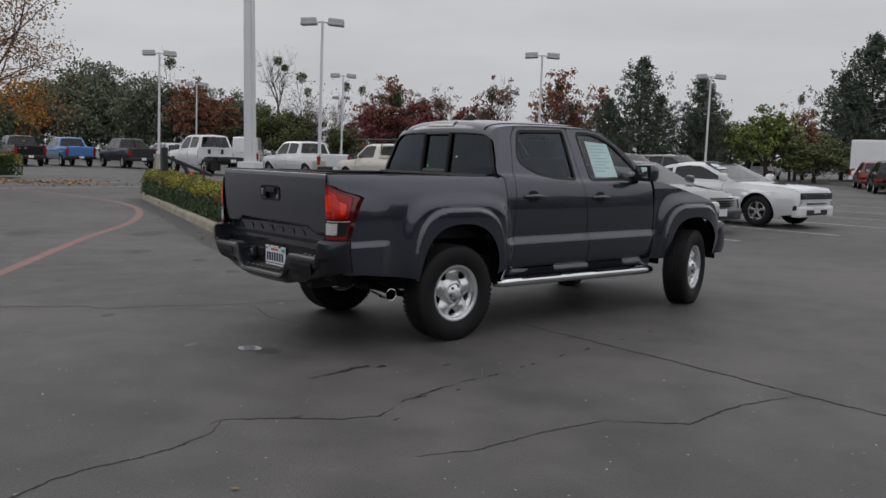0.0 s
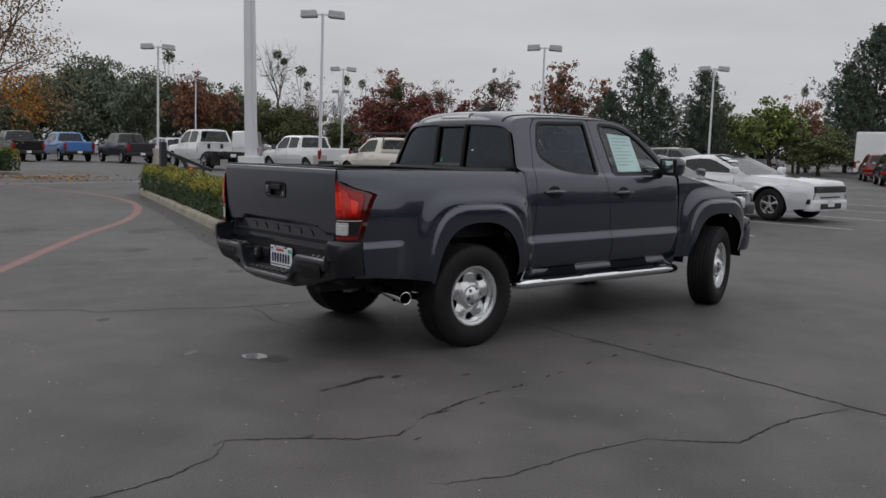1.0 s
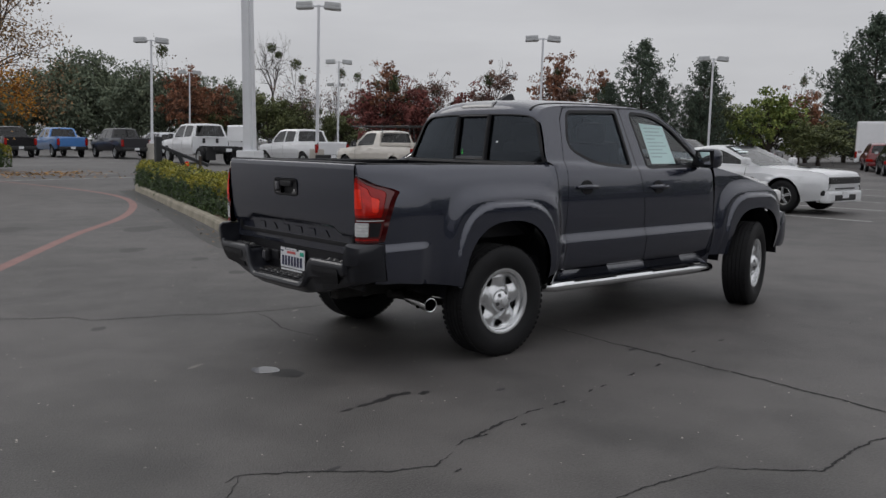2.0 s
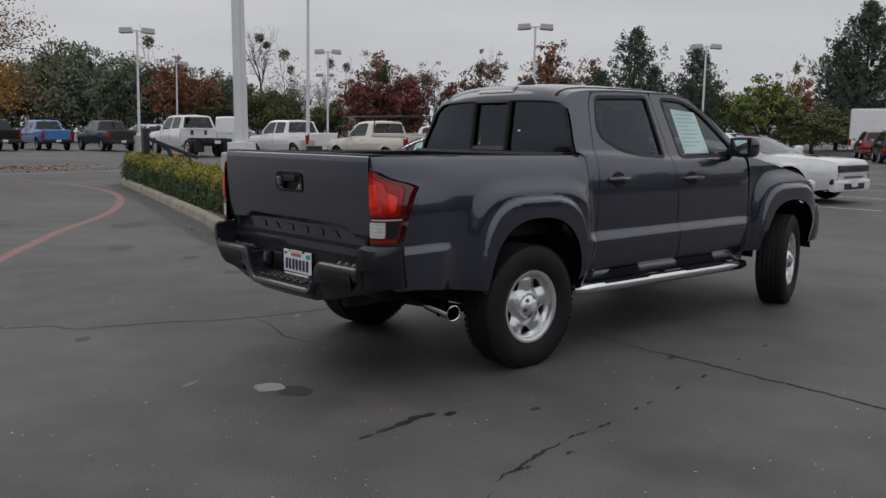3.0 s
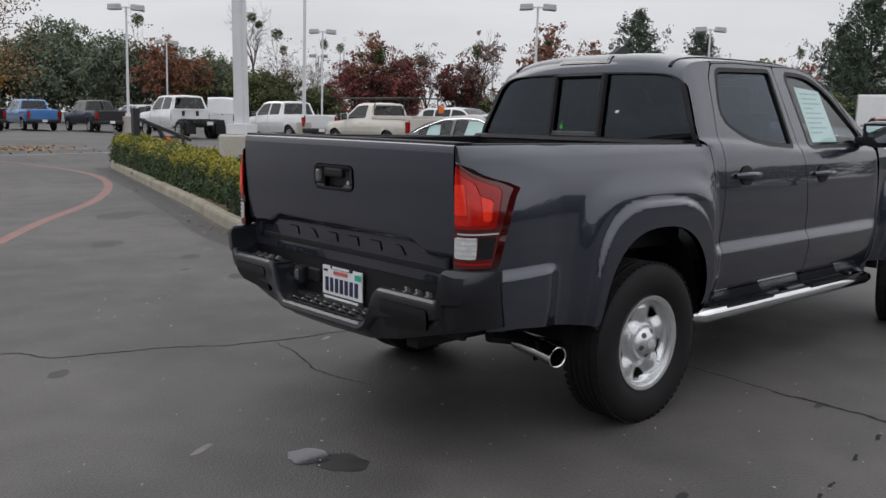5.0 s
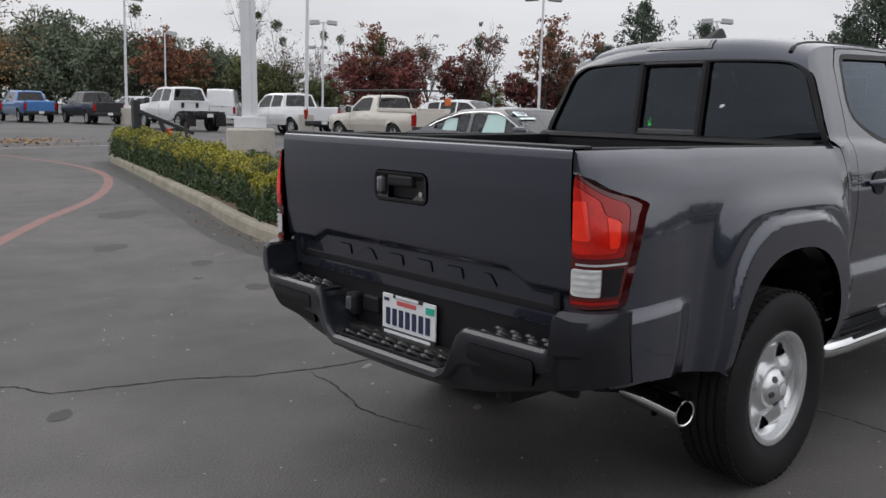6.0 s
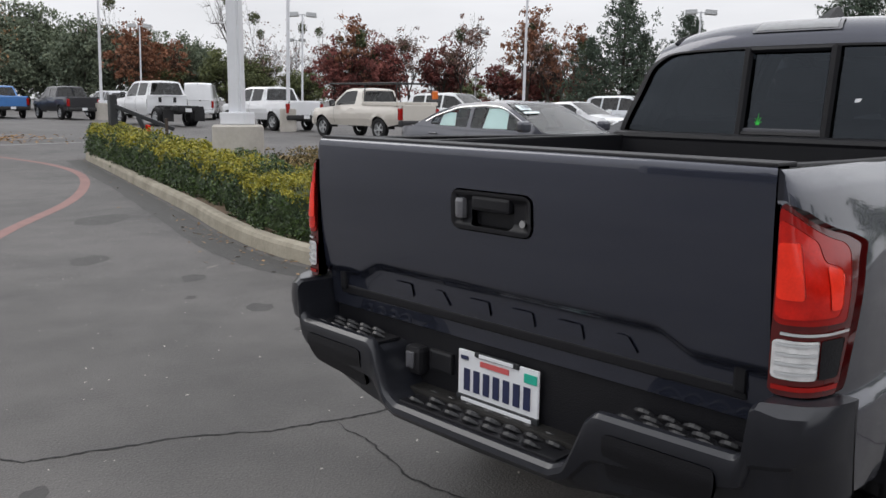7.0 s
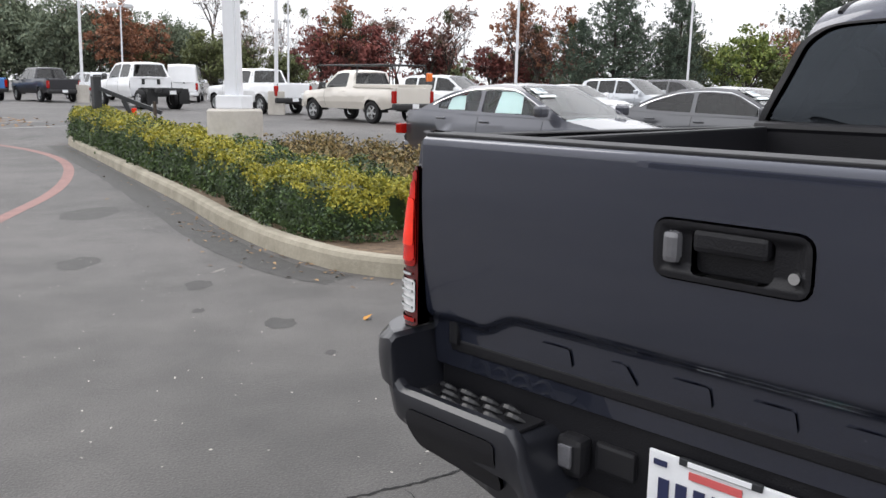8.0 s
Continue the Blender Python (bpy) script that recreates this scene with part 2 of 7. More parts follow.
# ---- mesh helpers ----
def mesh_from(name, verts, faces, material, smooth=True, normals=None):
    me = bpy.data.meshes.new(name)
    me.from_pydata([tuple(v) for v in verts], [], faces)
    me.materials.append(material)
    if smooth:
        me.polygons.foreach_set("use_smooth", [True] * len(me.polygons))
    me.update()
    if normals is not None:
        me.normals_split_custom_set_from_vertices(normals)
    return me


def link_mesh(name, me, parent=None, label=""):
    ob = new(name, me)
    if parent:
        ob.parent = parent
    if label:
        ob["label"] = label
    return ob


def part(name, bm, material, parent=None, label="", smooth=None):
    """Links a bmesh as one mesh object under a thing or a part. smooth: the angle in degrees under which edges are shaded round."""
    me = bpy.data.meshes.new(name)
    bmesh.ops.recalc_face_normals(bm, faces=bm.faces)
    if smooth:
        lim = radians(smooth)
        for f in bm.faces:
            f.smooth = True
        for e in bm.edges:
            if len(e.link_faces) == 2 and e.calc_face_angle(0) > lim:
                e.smooth = False
    bm.to_mesh(me)
    bm.free()
    me.materials.append(material)
    return link_mesh(name, me, parent, label)


def empty(name, m, label, category, group="", kind=""):
    ob = new(name)
    ob.matrix_basis = m
    return tagged(ob, label, category, group, kind)


def add_box(bm, c, s, bevel=0.0, rot=None, seg=2):
    """A box about c of size s, with rounded edges."""
    r = bmesh.ops.create_cube(bm, size=1.0)
    m = Matrix.Translation(c) @ (rot.to_4x4() if rot else Matrix.Identity(4)) @ Matrix.Diagonal((*s, 1))
    bmesh.ops.transform(bm, matrix=m, verts=r["verts"])
    if bevel:
        es = list({e for v in r["verts"] for e in v.link_edges})
        bmesh.ops.bevel(bm, geom=es, offset=bevel, segments=seg, affect="EDGES", profile=0.6)


def box(c, s, bevel=0.0, rot=None):
    bm = bmesh.new()
    add_box(bm, c, s, bevel, rot)
    return bm


def add_tube(bm, pts, r, seg=10, cap=True):
    """A round bar along points; r may be one radius or one for each point."""
    rings = []
    pts = [Vector(p) for p in pts]
    n = len(pts)
    rr = r if isinstance(r, (list, tuple)) else [r] * n
    ref = None
    for i, p in enumerate(pts):
        d = (pts[min(i + 1, n - 1)] - pts[max(i - 1, 0)]).normalized()
        if ref is None:
            ref = Vector((0, 0, 1)) if abs(d.z) < 0.9 else Vector((1, 0, 0))
        a = d.cross(ref).normalized()
        b = a.cross(d).normalized()
        ref = b
        rings.append([bm.verts.new(p + rr[i] * (math.cos(2 * math.pi * k / seg) * a + math.sin(2 * math.pi * k / seg) * b)) for k in range(seg)])
    for i in range(n - 1):
        for k in range(seg):
            bm.faces.new((rings[i][k], rings[i][(k + 1) % seg], rings[i + 1][(k + 1) % seg], rings[i + 1][k]))
    if cap:
        bm.faces.new(rings[0][::-1])
        bm.faces.new(rings[-1])


def tube(pts, r, seg=10, cap=True):
    bm = bmesh.new()
    add_tube(bm, pts, r, seg, cap)
    return bm


def lathe(profile, seg=32, axis="y"):
    """Turns a profile of (radius, along) points round an axis."""
    bm = bmesh.new()
    rings = []
    for r, a in profile:
        ring = []
        for k in range(seg):
            c, s = r * math.cos(2 * math.pi * k / seg), r * math.sin(2 * math.pi * k / seg)
            ring.append(bm.verts.new({"y": (c, a, s), "z": (c, s, a), "x": (a, c, s)}[axis]))
        rings.append(ring)
    for i in range(len(rings) - 1):
        for k in range(seg):
            bm.faces.new((rings[i][k], rings[i][(k + 1) % seg], rings[i + 1][(k + 1) % seg], rings[i + 1][k]))
    return bm


def lerp_table(table, x):
    """Straight lines between (x, value) pairs."""
    if x <= table[0][0]:
        return table[0][1]
    for (a, va), (b, vb) in zip(table, table[1:]):
        if x <= b:
            return va + (vb - va) * (x - a) / (b - a)
    return table[-1][1]


def smooth_table(table, x):
    """A smooth curve through (x, value) pairs."""
    if x <= table[0][0]:
        return table[0][1]
    for i in range(len(table) - 1):
        (a, va), (b, vb) = table[i], table[i + 1]
        if x <= b:
            sl = (vb - va) / (b - a)
            s0 = (vb - table[i - 1][1]) / (b - table[i - 1][0]) if i else sl
            s1 = (table[i + 2][1] - va) / (table[i + 2][0] - a) if i + 2 < len(table) else sl
            h, u = b - a, (x - a) / (b - a)
            return (2 * u**3 - 3 * u**2 + 1) * va + (u**3 - 2 * u**2 + u) * h * s0 + (3 * u**2 - 2 * u**3) * vb + (u**3 - u**2) * h * s1
    return table[-1][1]


def sstep(a, b, x):
    u = min(1.0, max(0.0, (x - a) / (b - a)))
    return u * u * (3 - 2 * u)


def round_poly(pts, r, seg=4):
    """A polygon of 2D points with its corners rounded; a point may carry its own radius as a third number."""
    out = []
    n = len(pts)
    for i in range(n):
        p = Vector(pts[i][:2])
        rr = pts[i][2] if len(pts[i]) > 2 else r
        a, b = Vector(pts[i - 1][:2]) - p, Vector(pts[(i + 1) % n][:2]) - p
        k = min(rr, a.length * 0.45, b.length * 0.45)
        if k < 1e-4:
            out.append(tuple(p))
            continue
        p0, p1 = p + a.normalized() * k, p + b.normalized() * k
        for j in range(seg + 1):
            u = j / seg
            q = (1 - u) ** 2 * p0 + 2 * u * (1 - u) * p + u * u * p1
            out.append(tuple(q))
    return out


def sheet(outline, holes, place, step, depth=0.02, inward=None):
    """A formed panel: a 2D outline with holes, cut into a grid, laid on the surface place(u, v), its edges turned in by depth along inward."""
    from mathutils.geometry import tessellate_polygon
    loops = [[Vector((u, v, 0)) for u, v in lp] for lp in [outline, *holes]]
    flat = [p for lp in loops for p in lp]
    bm = bmesh.new()
    vs = [bm.verts.new(p) for p in flat]
    for tri in tessellate_polygon(loops):
        try:
            bm.faces.new([vs[i] for i in tri])
        except ValueError:
            pass
    su, sv = step if isinstance(step, tuple) else (step, step)
    for ax, st in ((0, su), (1, sv)):
        lo, hi = min(p[ax] for p in flat), max(p[ax] for p in flat)
        no = Vector((1, 0, 0)) if ax == 0 else Vector((0, 1, 0))
        k = math.floor(lo / st) + 1
        while k * st < hi - 1e-4:
            if k * st > lo + 1e-4:
                bmesh.ops.bisect_plane(bm, geom=bm.verts[:] + bm.edges[:] + bm.faces[:], dist=1e-6, plane_co=no * (k * st), plane_no=no)
            k += 1
    border = [e for e in bm.edges if len(e.link_faces) == 1]
    uv = {v: (v.co.x, v.co.y) for v in bm.verts}
    verts, index, normals = [], {}, []
    h = 0.003
    for v, (a, b) in uv.items():
        p = Vector(place(a, b))
        du = Vector(place(a + h, b)) - Vector(place(a - h, b))
        dv = Vector(place(a, b + h)) - Vector(place(a, b - h))
        nn = du.cross(dv)
        nn = nn.normalized() if nn.length > 1e-12 else Vector((0, 0, 1))
        index[v] = len(verts)
        verts.append(p)
        normals.append(nn)
    faces = []
    for f in bm.faces:
        f.normal_update()
        ids = [index[v] for v in f.verts]
        faces.append(ids if f.normal.z > 0 else ids[::-1])
    if depth:
        back = {}
        for e in border:
            quad = []
            for v in e.verts:
                if v not in back:
                    i = index[v]
                    inn = Vector(inward) if inward is not None else -normals[i]
                    back[v] = len(verts)
                    verts.append(verts[i] + inn * depth)
                    normals.append(None)
                    back[(v, "f")] = len(verts)
                    verts.append(verts[i].copy())
                    normals.append(None)
            a, b = e.verts
            f = e.link_faces[0]
            fv = list(f.verts)
            quad = [back[(a, "f")], back[(b, "f")], back[b], back[a]]
            faces.append(quad)
            mid = (uv[a][0] + uv[b][0]) / 2 - f.calc_center_median().x, (uv[a][1] + uv[b][1]) / 2 - f.calc_center_median().y
            d = Vector(verts[index[a]]) - Vector(place(uv[a][0] - mid[0] * 0.02, uv[a][1] - mid[1] * 0.02))
            for v in (a, b):
                for key in (back[v], back[(v, "f")]):
                    normals[key] = (normals[key] + d) if normals[key] is not None else d.copy()
    bm.free()
    normals = [tuple(n.normalized()) if n is not None and n.length > 1e-9 else (0, 0, 1) for n in normals]
    return verts, faces, normals


def panel(name, outline, place, material, parent, step=0.05, holes=(), depth=0.02, inward=None, label="", mirror=False):
    v, f, n = sheet(outline, holes, place, step, depth, inward)
    if mirror:
        v = [Vector((p[0], -p[1], p[2])) for p in v]
        n = [(q[0], -q[1], q[2]) for q in n]
        f = [q[::-1] for q in f]
    return link_mesh(name, mesh_from(name, v, f, material, True, n), parent, label)


def ground_z(x, y):
    return 0.0035 * max(0.0, min(70.0, y) - 6.0)


# ---- the lot: ground, painted lines, cracks, kerbed island ----
def ground_sheet():
    xs = [-400, -60, -20, 0, 20, 60, 200, 600]
    ys = [-400, -60, -10, 6, 20, 40, 60, 120, 300, 700]
    verts = [(x, y, ground_z(x, y)) for y in ys for x in xs]
    w = len(xs)
    faces = [(j * w + i, j * w + i + 1, (j + 1) * w + i + 1, (j + 1) * w + i) for j in range(len(ys) - 1) for i in range(w - 1)]
    ob = link_mesh("ground", mesh_from("ground", verts, faces, M_ASPHALT, False))
    return tagged(ob, "worn dark grey asphalt of a wide car lot", "asphalt", kind="structure")


ground_sheet()


def ribbon(name, pts, width, material, label, category, lift=0.002, jitter=0.0, seed=1, taper=False, sub=0.08):
    """A thin band laid on the ground along points; jitter makes it ragged."""
    rng = random.Random(seed)
    fine = []
    for (x0, y0), (x1, y1) in zip(pts, pts[1:]):
        n = max(1, int(math.hypot(x1 - x0, y1 - y0) / sub))
        fine += [(x0 + (x1 - x0) * k / n, y0 + (y1 - y0) * k / n) for k in range(n)]
    fine.append(pts[-1])
    verts, faces = [], []
    wob = 0.0
    for i, (x, y) in enumerate(fine):
        a, b = fine[max(0, i - 1)], fine[min(len(fine) - 1, i + 1)]
        d = Vector((b[0] - a[0], b[1] - a[1]))
        d = d.normalized() if d.length else Vector((1, 0))
        nx, ny = -d.y, d.x
        wob = wob * 0.75 + rng.uniform(-1, 1) * jitter
        k = 1.0
        if taper:
            k = min(1.0, 0.25 + 4.0 * min(i, len(fine) - 1 - i) / len(fine)) * rng.uniform(0.45, 1.35)
        x, y = x + nx * wob, y + ny * wob
        for s in (-0.5, 0.5):
            px, py = x + nx * width * s * k, y + ny * width * s * k
            verts.append((px, py, ground_z(px, py) + lift))
    for i in range(len(fine) - 1):
        faces.append((2 * i, 2 * i + 2, 2 * i + 3, 2 * i + 1))
    ob = link_mesh(name, mesh_from(name, verts, faces, material, False))
    return tagged(ob, label, category, kind="structure")


def smooth_path(pts, n=8):
    """More points on a smooth curve through the given ones."""
    out = []
    for i in range(len(pts) - 1):
        p0, p1, p2, p3 = (Vector(pts[min(max(j, 0), len(pts) - 1)]) for j in (i - 1, i, i + 1, i + 2))
        for k in range(n):
            u = k / n
            q = 0.5 * (2 * p1 + (p2 - p0) * u + (2 * p0 - 5 * p1 + 4 * p2 - p3) * u * u + (3 * p1 - p0 - 3 * p2 + p3) * u**3)
            out.append(tuple(q))
    out.append(tuple(pts[-1]))
    return out


RED = smooth_path([(-2.5, 3.95), (-2.07, 4.68), (-0.04, 8.19), (1.47, 10.5), (2.5, 12.6), (3.2, 14.6), (3.55, 16.5), (3.6, 18.5), (3.3, 21.5), (2.6, 25.5), (1.0, 32.0)])
ribbon("red_line", RED, 0.155, M_RED_LINE, "faded red kerb-lane line painted on asphalt", "painted line")
for k, (x, y0, y1) in enumerate(((13.55, 2.6, 8.6), (16.9, 2.6, 8.6), (19.95, 2.6, 8.6), (23.2, 2.8, 9.0), (27.0, 3.0, 9.2), (10.3, 2.9, 8.6))):
    ribbon("stall_line", [(x, y0), (x, y1)], 0.1, M_WHITE_LINE, "worn white stall line painted on asphalt", "painted line", seed=k)
for k, y in enumerate((24.5, 27.5, 30.5)):
    ribbon("stall_line", [(2.0, y), (8.0, y + 1.5)], 0.1, M_WHITE_LINE, "worn white stall line painted on asphalt", "painted line", seed=20 + k)

CRACK_LIST = [
    ([(-4.3, -2.75), (-3.58, -2.28), (-3.38, -2.17), (-3.2, -2.13), (-2.82, -2.1), (-2.54, -1.96), (-2.43, -1.8)], 0.011),
    ([(-2.50, -1.83), (-2.43, -1.79), (-2.15, -1.93), (-1.85, -2.16), (-1.67, -2.23), (-1.5, -2.14)], 0.012),
    ([(-1.42, -2.09), (-1.34, -2.06), (-0.95, -1.97), (-0.86, -1.94)], 0.020),
    ([(0.97, -0.35), (0.98, -0.55), (0.93, -1.0), (0.92, -1.55), (0.89, -2.24), (0.85, -2.88), (0.80, -3.41), (0.79, -3.93), (0.7, -5.2), (0.66, -7.0)], 0.021),
    ([(-1.95, -2.82), (-1.9, -2.87), (-1.57, -2.98), (-1.11, -2.97), (-0.64, -3.03)], 0.009),
    ([(-0.66, -3.02), (-0.34, -3.36), (-0.05, -3.31), (0.25, -3.31), (0.78, -3.43)], 0.013),
    ([(-3.6, 2.75), (-2.55, 2.46), (-1.94, 2.12), (-1.81, 1.89), (-1.46, 1.79), (-1.23, 1.73), (-0.89, 1.53), (-0.6, 1.44), (-0.25, 1.39), (0.1, 1.38), (0.7, 1.42)], 0.013),
    ([(-0.61, 1.43), (-0.64, 1.2), (-0.68, 1.03), (-0.76, 0.76), (-0.74, 0.55), (-0.66, 0.3)], 0.010),
]
DASHES = [(-0.72, -1.93, 0.16), (-0.5, -1.91, 0.12), (-0.17, -1.865, 0.06), (-0.03, -1.84, 0.08), (0.33, -1.78, 0.10), (0.66, -1.735, 0.10), (1.18, -1.65, 0.06), (1.66, -1.57, 0.08), (-1.22, -2.06, 0.08), (-1.62, -2.33, 0.06), (-0.93, -2.06, 0.05)]
for k, (x, y, n) in enumerate(DASHES):
    ribbon("pavement_crack", [(x - n / 2, y - n * 0.08), (x + n / 2, y + n * 0.08)], 0.018, M_CRACK, "short broken piece of a dark asphalt crack", "crack", jitter=0.008, seed=70 + k, taper=True, sub=0.015)
for k, (line, wide) in enumerate(CRACK_LIST):
    ribbon("pavement_crack", line, wide, M_CRACK, "thin ragged dark crack in the asphalt", "crack", jitter=0.009, seed=40 + k, taper=True, sub=0.022)


def stain(name, x, y, rx, ry, turn, material, label, category, seed, lift=0.0015):
    """A flat patch on the ground with an uneven edge."""
    rng = random.Random(seed)
    n = 40
    offs = [rng.uniform(0.7, 1.2) for _ in range(n)]
    for _ in range(2):
        offs = [(offs[i - 1] + 2 * offs[i] + offs[(i + 1) % n]) / 4 for i in range(n)]
    verts = [(x, y, ground_z(x, y) + lift)]
    for i in range(n):
        a = 2 * math.pi * i / n
        u, v = rx * offs[i] * math.cos(a), ry * offs[i] * math.sin(a)
        px, py = x + u * math.cos(turn) - v * math.sin(turn), y + u * math.sin(turn) + v * math.cos(turn)
        verts.append((px, py, ground_z(px, py) + lift))
    ob = link_mesh(name, mesh_from(name, verts, [(0, 1 + i, 1 + (i + 1) % n) for i in range(n)], material, False))
    return tagged(ob, label, category, kind="structure")


stain("wet_patch", -1.395, -0.43, 0.10, 0.115, 0.2, M_OIL, "dark damp edge of a small puddle", "puddle", 3)
stain("wet_patch", -1.475, -0.295, 0.085, 0.095, 0.5, M_WATER, "small wet puddle on the asphalt", "puddle", 5, 0.003)
for k, (x, y, rx, ry) in enumerate(((0.78, 5.17, 0.10, 0.018), (-1.17, 0.05, 0.022, 0.012), (-0.31, 1.31, 0.05, 0.018), (-0.30, 0.43, 0.04, 0.02), (-1.78, 0.06, 0.07, 0.02))):
    stain("scuff", x, y, rx, ry, 0.5, M_SCUFF, "pale worn scuff on the asphalt", "scuff", 130 + k)
stain("oil_stain", -0.98, -1.295, 0.045, 0.026, 0.3, M_OIL, "small black oil spot on the asphalt", "stain", 4)
for k, (x, y, rx, ry) in enumerate(((-1.08, -1.24, 0.05, 0.025), (-1.16, -1.23, 0.05, 0.03), (-1.26, -1.26, 0.07, 0.028), (-1.38, -1.28, 0.06, 0.018), (-1.52, -1.30, 0.05, 0.014), (-0.58, -1.52, 0.04, 0.02), (0.9, -1.35, 0.06, 0.02), (-2.05, -1.98, 0.05, 0.016))):
    stain("oil_stain", x, y, rx, ry, 0.1, M_OIL, "smeared black oil drip on the asphalt", "stain", 60 + k)
for k, (x, y, rx, ry) in enumerate(((0.08, 6.1, 0.28, 0.16), (0.42, 4.83, 0.16, 0.10), (0.29, 3.59, 0.14, 0.10), (0.17, 2.92, 0.05, 0.03), (1.2, 8.6, 0.5, 0.3), (-0.6, 9.5, 0.5, 0.25), (-1.89, 1.55, 0.09, 0.05), (0.07, 4.18, 0.07, 0.04))):
    stain("oil_stain", x, y, rx, ry, 0.9, M_FAINT, "faint dark oil stain soaked into the asphalt", "stain", 80 + k)

KERB = smooth_path([(6.6, 2.9), (4.2, 3.05), (2.6, 3.5), (1.80, 3.85), (1.50, 4.42), (1.47, 5.0), (1.56, 5.8), (1.83, 7.0), (2.35, 8.85), (3.29, 12.59), (4.1, 15.8), (4.75, 18.4), (5.3, 19.55), (6.1, 19.9), (7.2, 19.3)], 6) + [(7.3, 13.0), (7.2, 8.0), (7.0, 3.4)]


def offset_loop(pts, d):
    """The closed loop of 2D points moved inwards (to its left or right by the sign of d)."""
    out = []
    n = len(pts)
    for i in range(n):
        a, b = Vector(pts[i - 1]), Vector(pts[(i + 1) % n])
        t = (b - a).normalized()
        out.append((pts[i][0] - t.y * d, pts[i][1] + t.x * d))
    return out


def kerb_island():
    outer = KERB
    prof = [(0.0, 0.0), (-0.012, 0.11), (-0.03, 0.145), (-0.06, 0.155), (-0.15, 0.15), (-0.155, 0.10)]
    rings = [offset_loop(outer, d) for d, _ in prof]
    verts, faces = [], []
    n = len(outer)
    for r, (_, h) in zip(rings, prof):
        verts += [(x, y, ground_z(x, y) + h) for x, y in r]
    for j in range(len(prof) - 1):
        for i in range(n):
            k = (i + 1) % n
            faces.append((j * n + i, j * n + k, (j + 1) * n + k, (j + 1) * n + i))
    ob = link_mesh("kerb", mesh_from("kerb", verts, faces, M_KERB, False))
    tagged(ob, "cream concrete kerb round the planted island", "kerb", kind="structure")
    inner = offset_loop(outer, -0.15)
    from mathutils.geometry import tessellate_polygon
    tri = tessellate_polygon([[Vector((x, y, 0)) for x, y in inner]])
    soil = link_mesh("planting_bed", mesh_from("planting_bed", [(x, y, ground_z(x, y) + 0.11) for x, y in inner], [tuple(t) for t in tri], M_SOIL, False))
    tagged(soil, "brown mulch and dry soil in the island bed", "soil", kind="structure")


kerb_island()
gutter = [(x - 0.26, y - 0.03) for x, y in KERB if 4.3 < y < 18.5 and x < 5.4]
ribbon("gutter_stain", gutter, 0.36, M_FAINT, "dark damp strip of asphalt along the kerb", "stain", jitter=0.02, seed=91, sub=0.2)


# ---- unseen buildings closing the lot: sales building behind the camera, one added for reflections ----
def sales_building(x0, y0, x1, y1, h, front, label, turn=0.0):
    """A long plain building; front is the unit vector that its glazed front faces."""
    cx, cy = (x0 + x1) / 2, (y0 + y1) / 2
    ob = empty("sales_building", pose(cx, cy, 0, 0, 0, turn), label, "building")
    w, d = abs(x1 - x0), abs(y1 - y0)
    part("wall", box((0, 0, h / 2 - 0.1), (w, d, h), 0.02), M_BUILDING, ob)
    part("roof", box((0, 0, h + 0.1), (w + 0.6, d + 0.6, 0.35), 0.03), M_FASCIA, ob)
    fx, fy = front
    n = int((d if fx else w) / 4)
    for k in range(n):
        u = -(d if fx else w) / 2 + (k + 0.5) * (d if fx else w) / n
        px, py = (fx * (w / 2 + 0.02), u) if fx else (u, fy * (d / 2 + 0.02))
        wide = (d if fx else w) / n
        size = (0.06, wide, 2.9) if fx else (wide, 0.06, 2.9)
        part("shop_window", box((px, py, 1.6), size), M_DARKGLASSWALL, ob)
        if k % 2 == 0:
            lx, ly = (fx * (w / 2 + 0.5), u) if fx else (u, fy * (d / 2 + 0.5))
            part("canopy_lamp", box((lx, ly, 3.9), (0.3, 0.3, 0.05), 0.01), M_GLOW, ob)
    cx2, cy2 = (fx * (w / 2 + 0.7), 0) if fx else (0, fy * (d / 2 + 0.7))
    part("canopy", box((cx2, cy2, 4.05), (1.4, d, 0.2) if fx else (w, 1.4, 0.2), 0.02), M_FASCIA, ob)


sales_building(-64.0, -31.8, -52.0, 30.2, 7.0, (1, 0), "long grey sales building with dark shop windows", -35)
# out-of-view building, lamps included, added to darken what the truck's flank reflects
sales_building(-30, -56, 75, -42, 7.5, (0, 1), "unseen low grey building added to darken the side reflections")


# ---- lamp posts ----
def lamp_head(parent, m, scale=1.0):
    head = new("lamp_head")
    head.parent = parent
    head.matrix_basis = m
    bm = bmesh.new()
    add_box(bm, (0, 0, 0.03 * scale), (0.62 * scale, 0.46 * scale, 0.16 * scale), 0.03 * scale)
    part("housing", bm, M_LAMP, head)
    bm = bmesh.new()
    add_box(bm, (0, 0, -0.10 * scale), (0.66 * scale, 0.50 * scale, 0.10 * scale), 0.02 * scale)
    part("door_frame", bm, M_LAMP, head)
    part("lens", box((0, 0, -0.155 * scale), (0.54 * scale, 0.40 * scale, 0.02), 0.004), M_LENS, head, "pale flat glass lens")
    return head


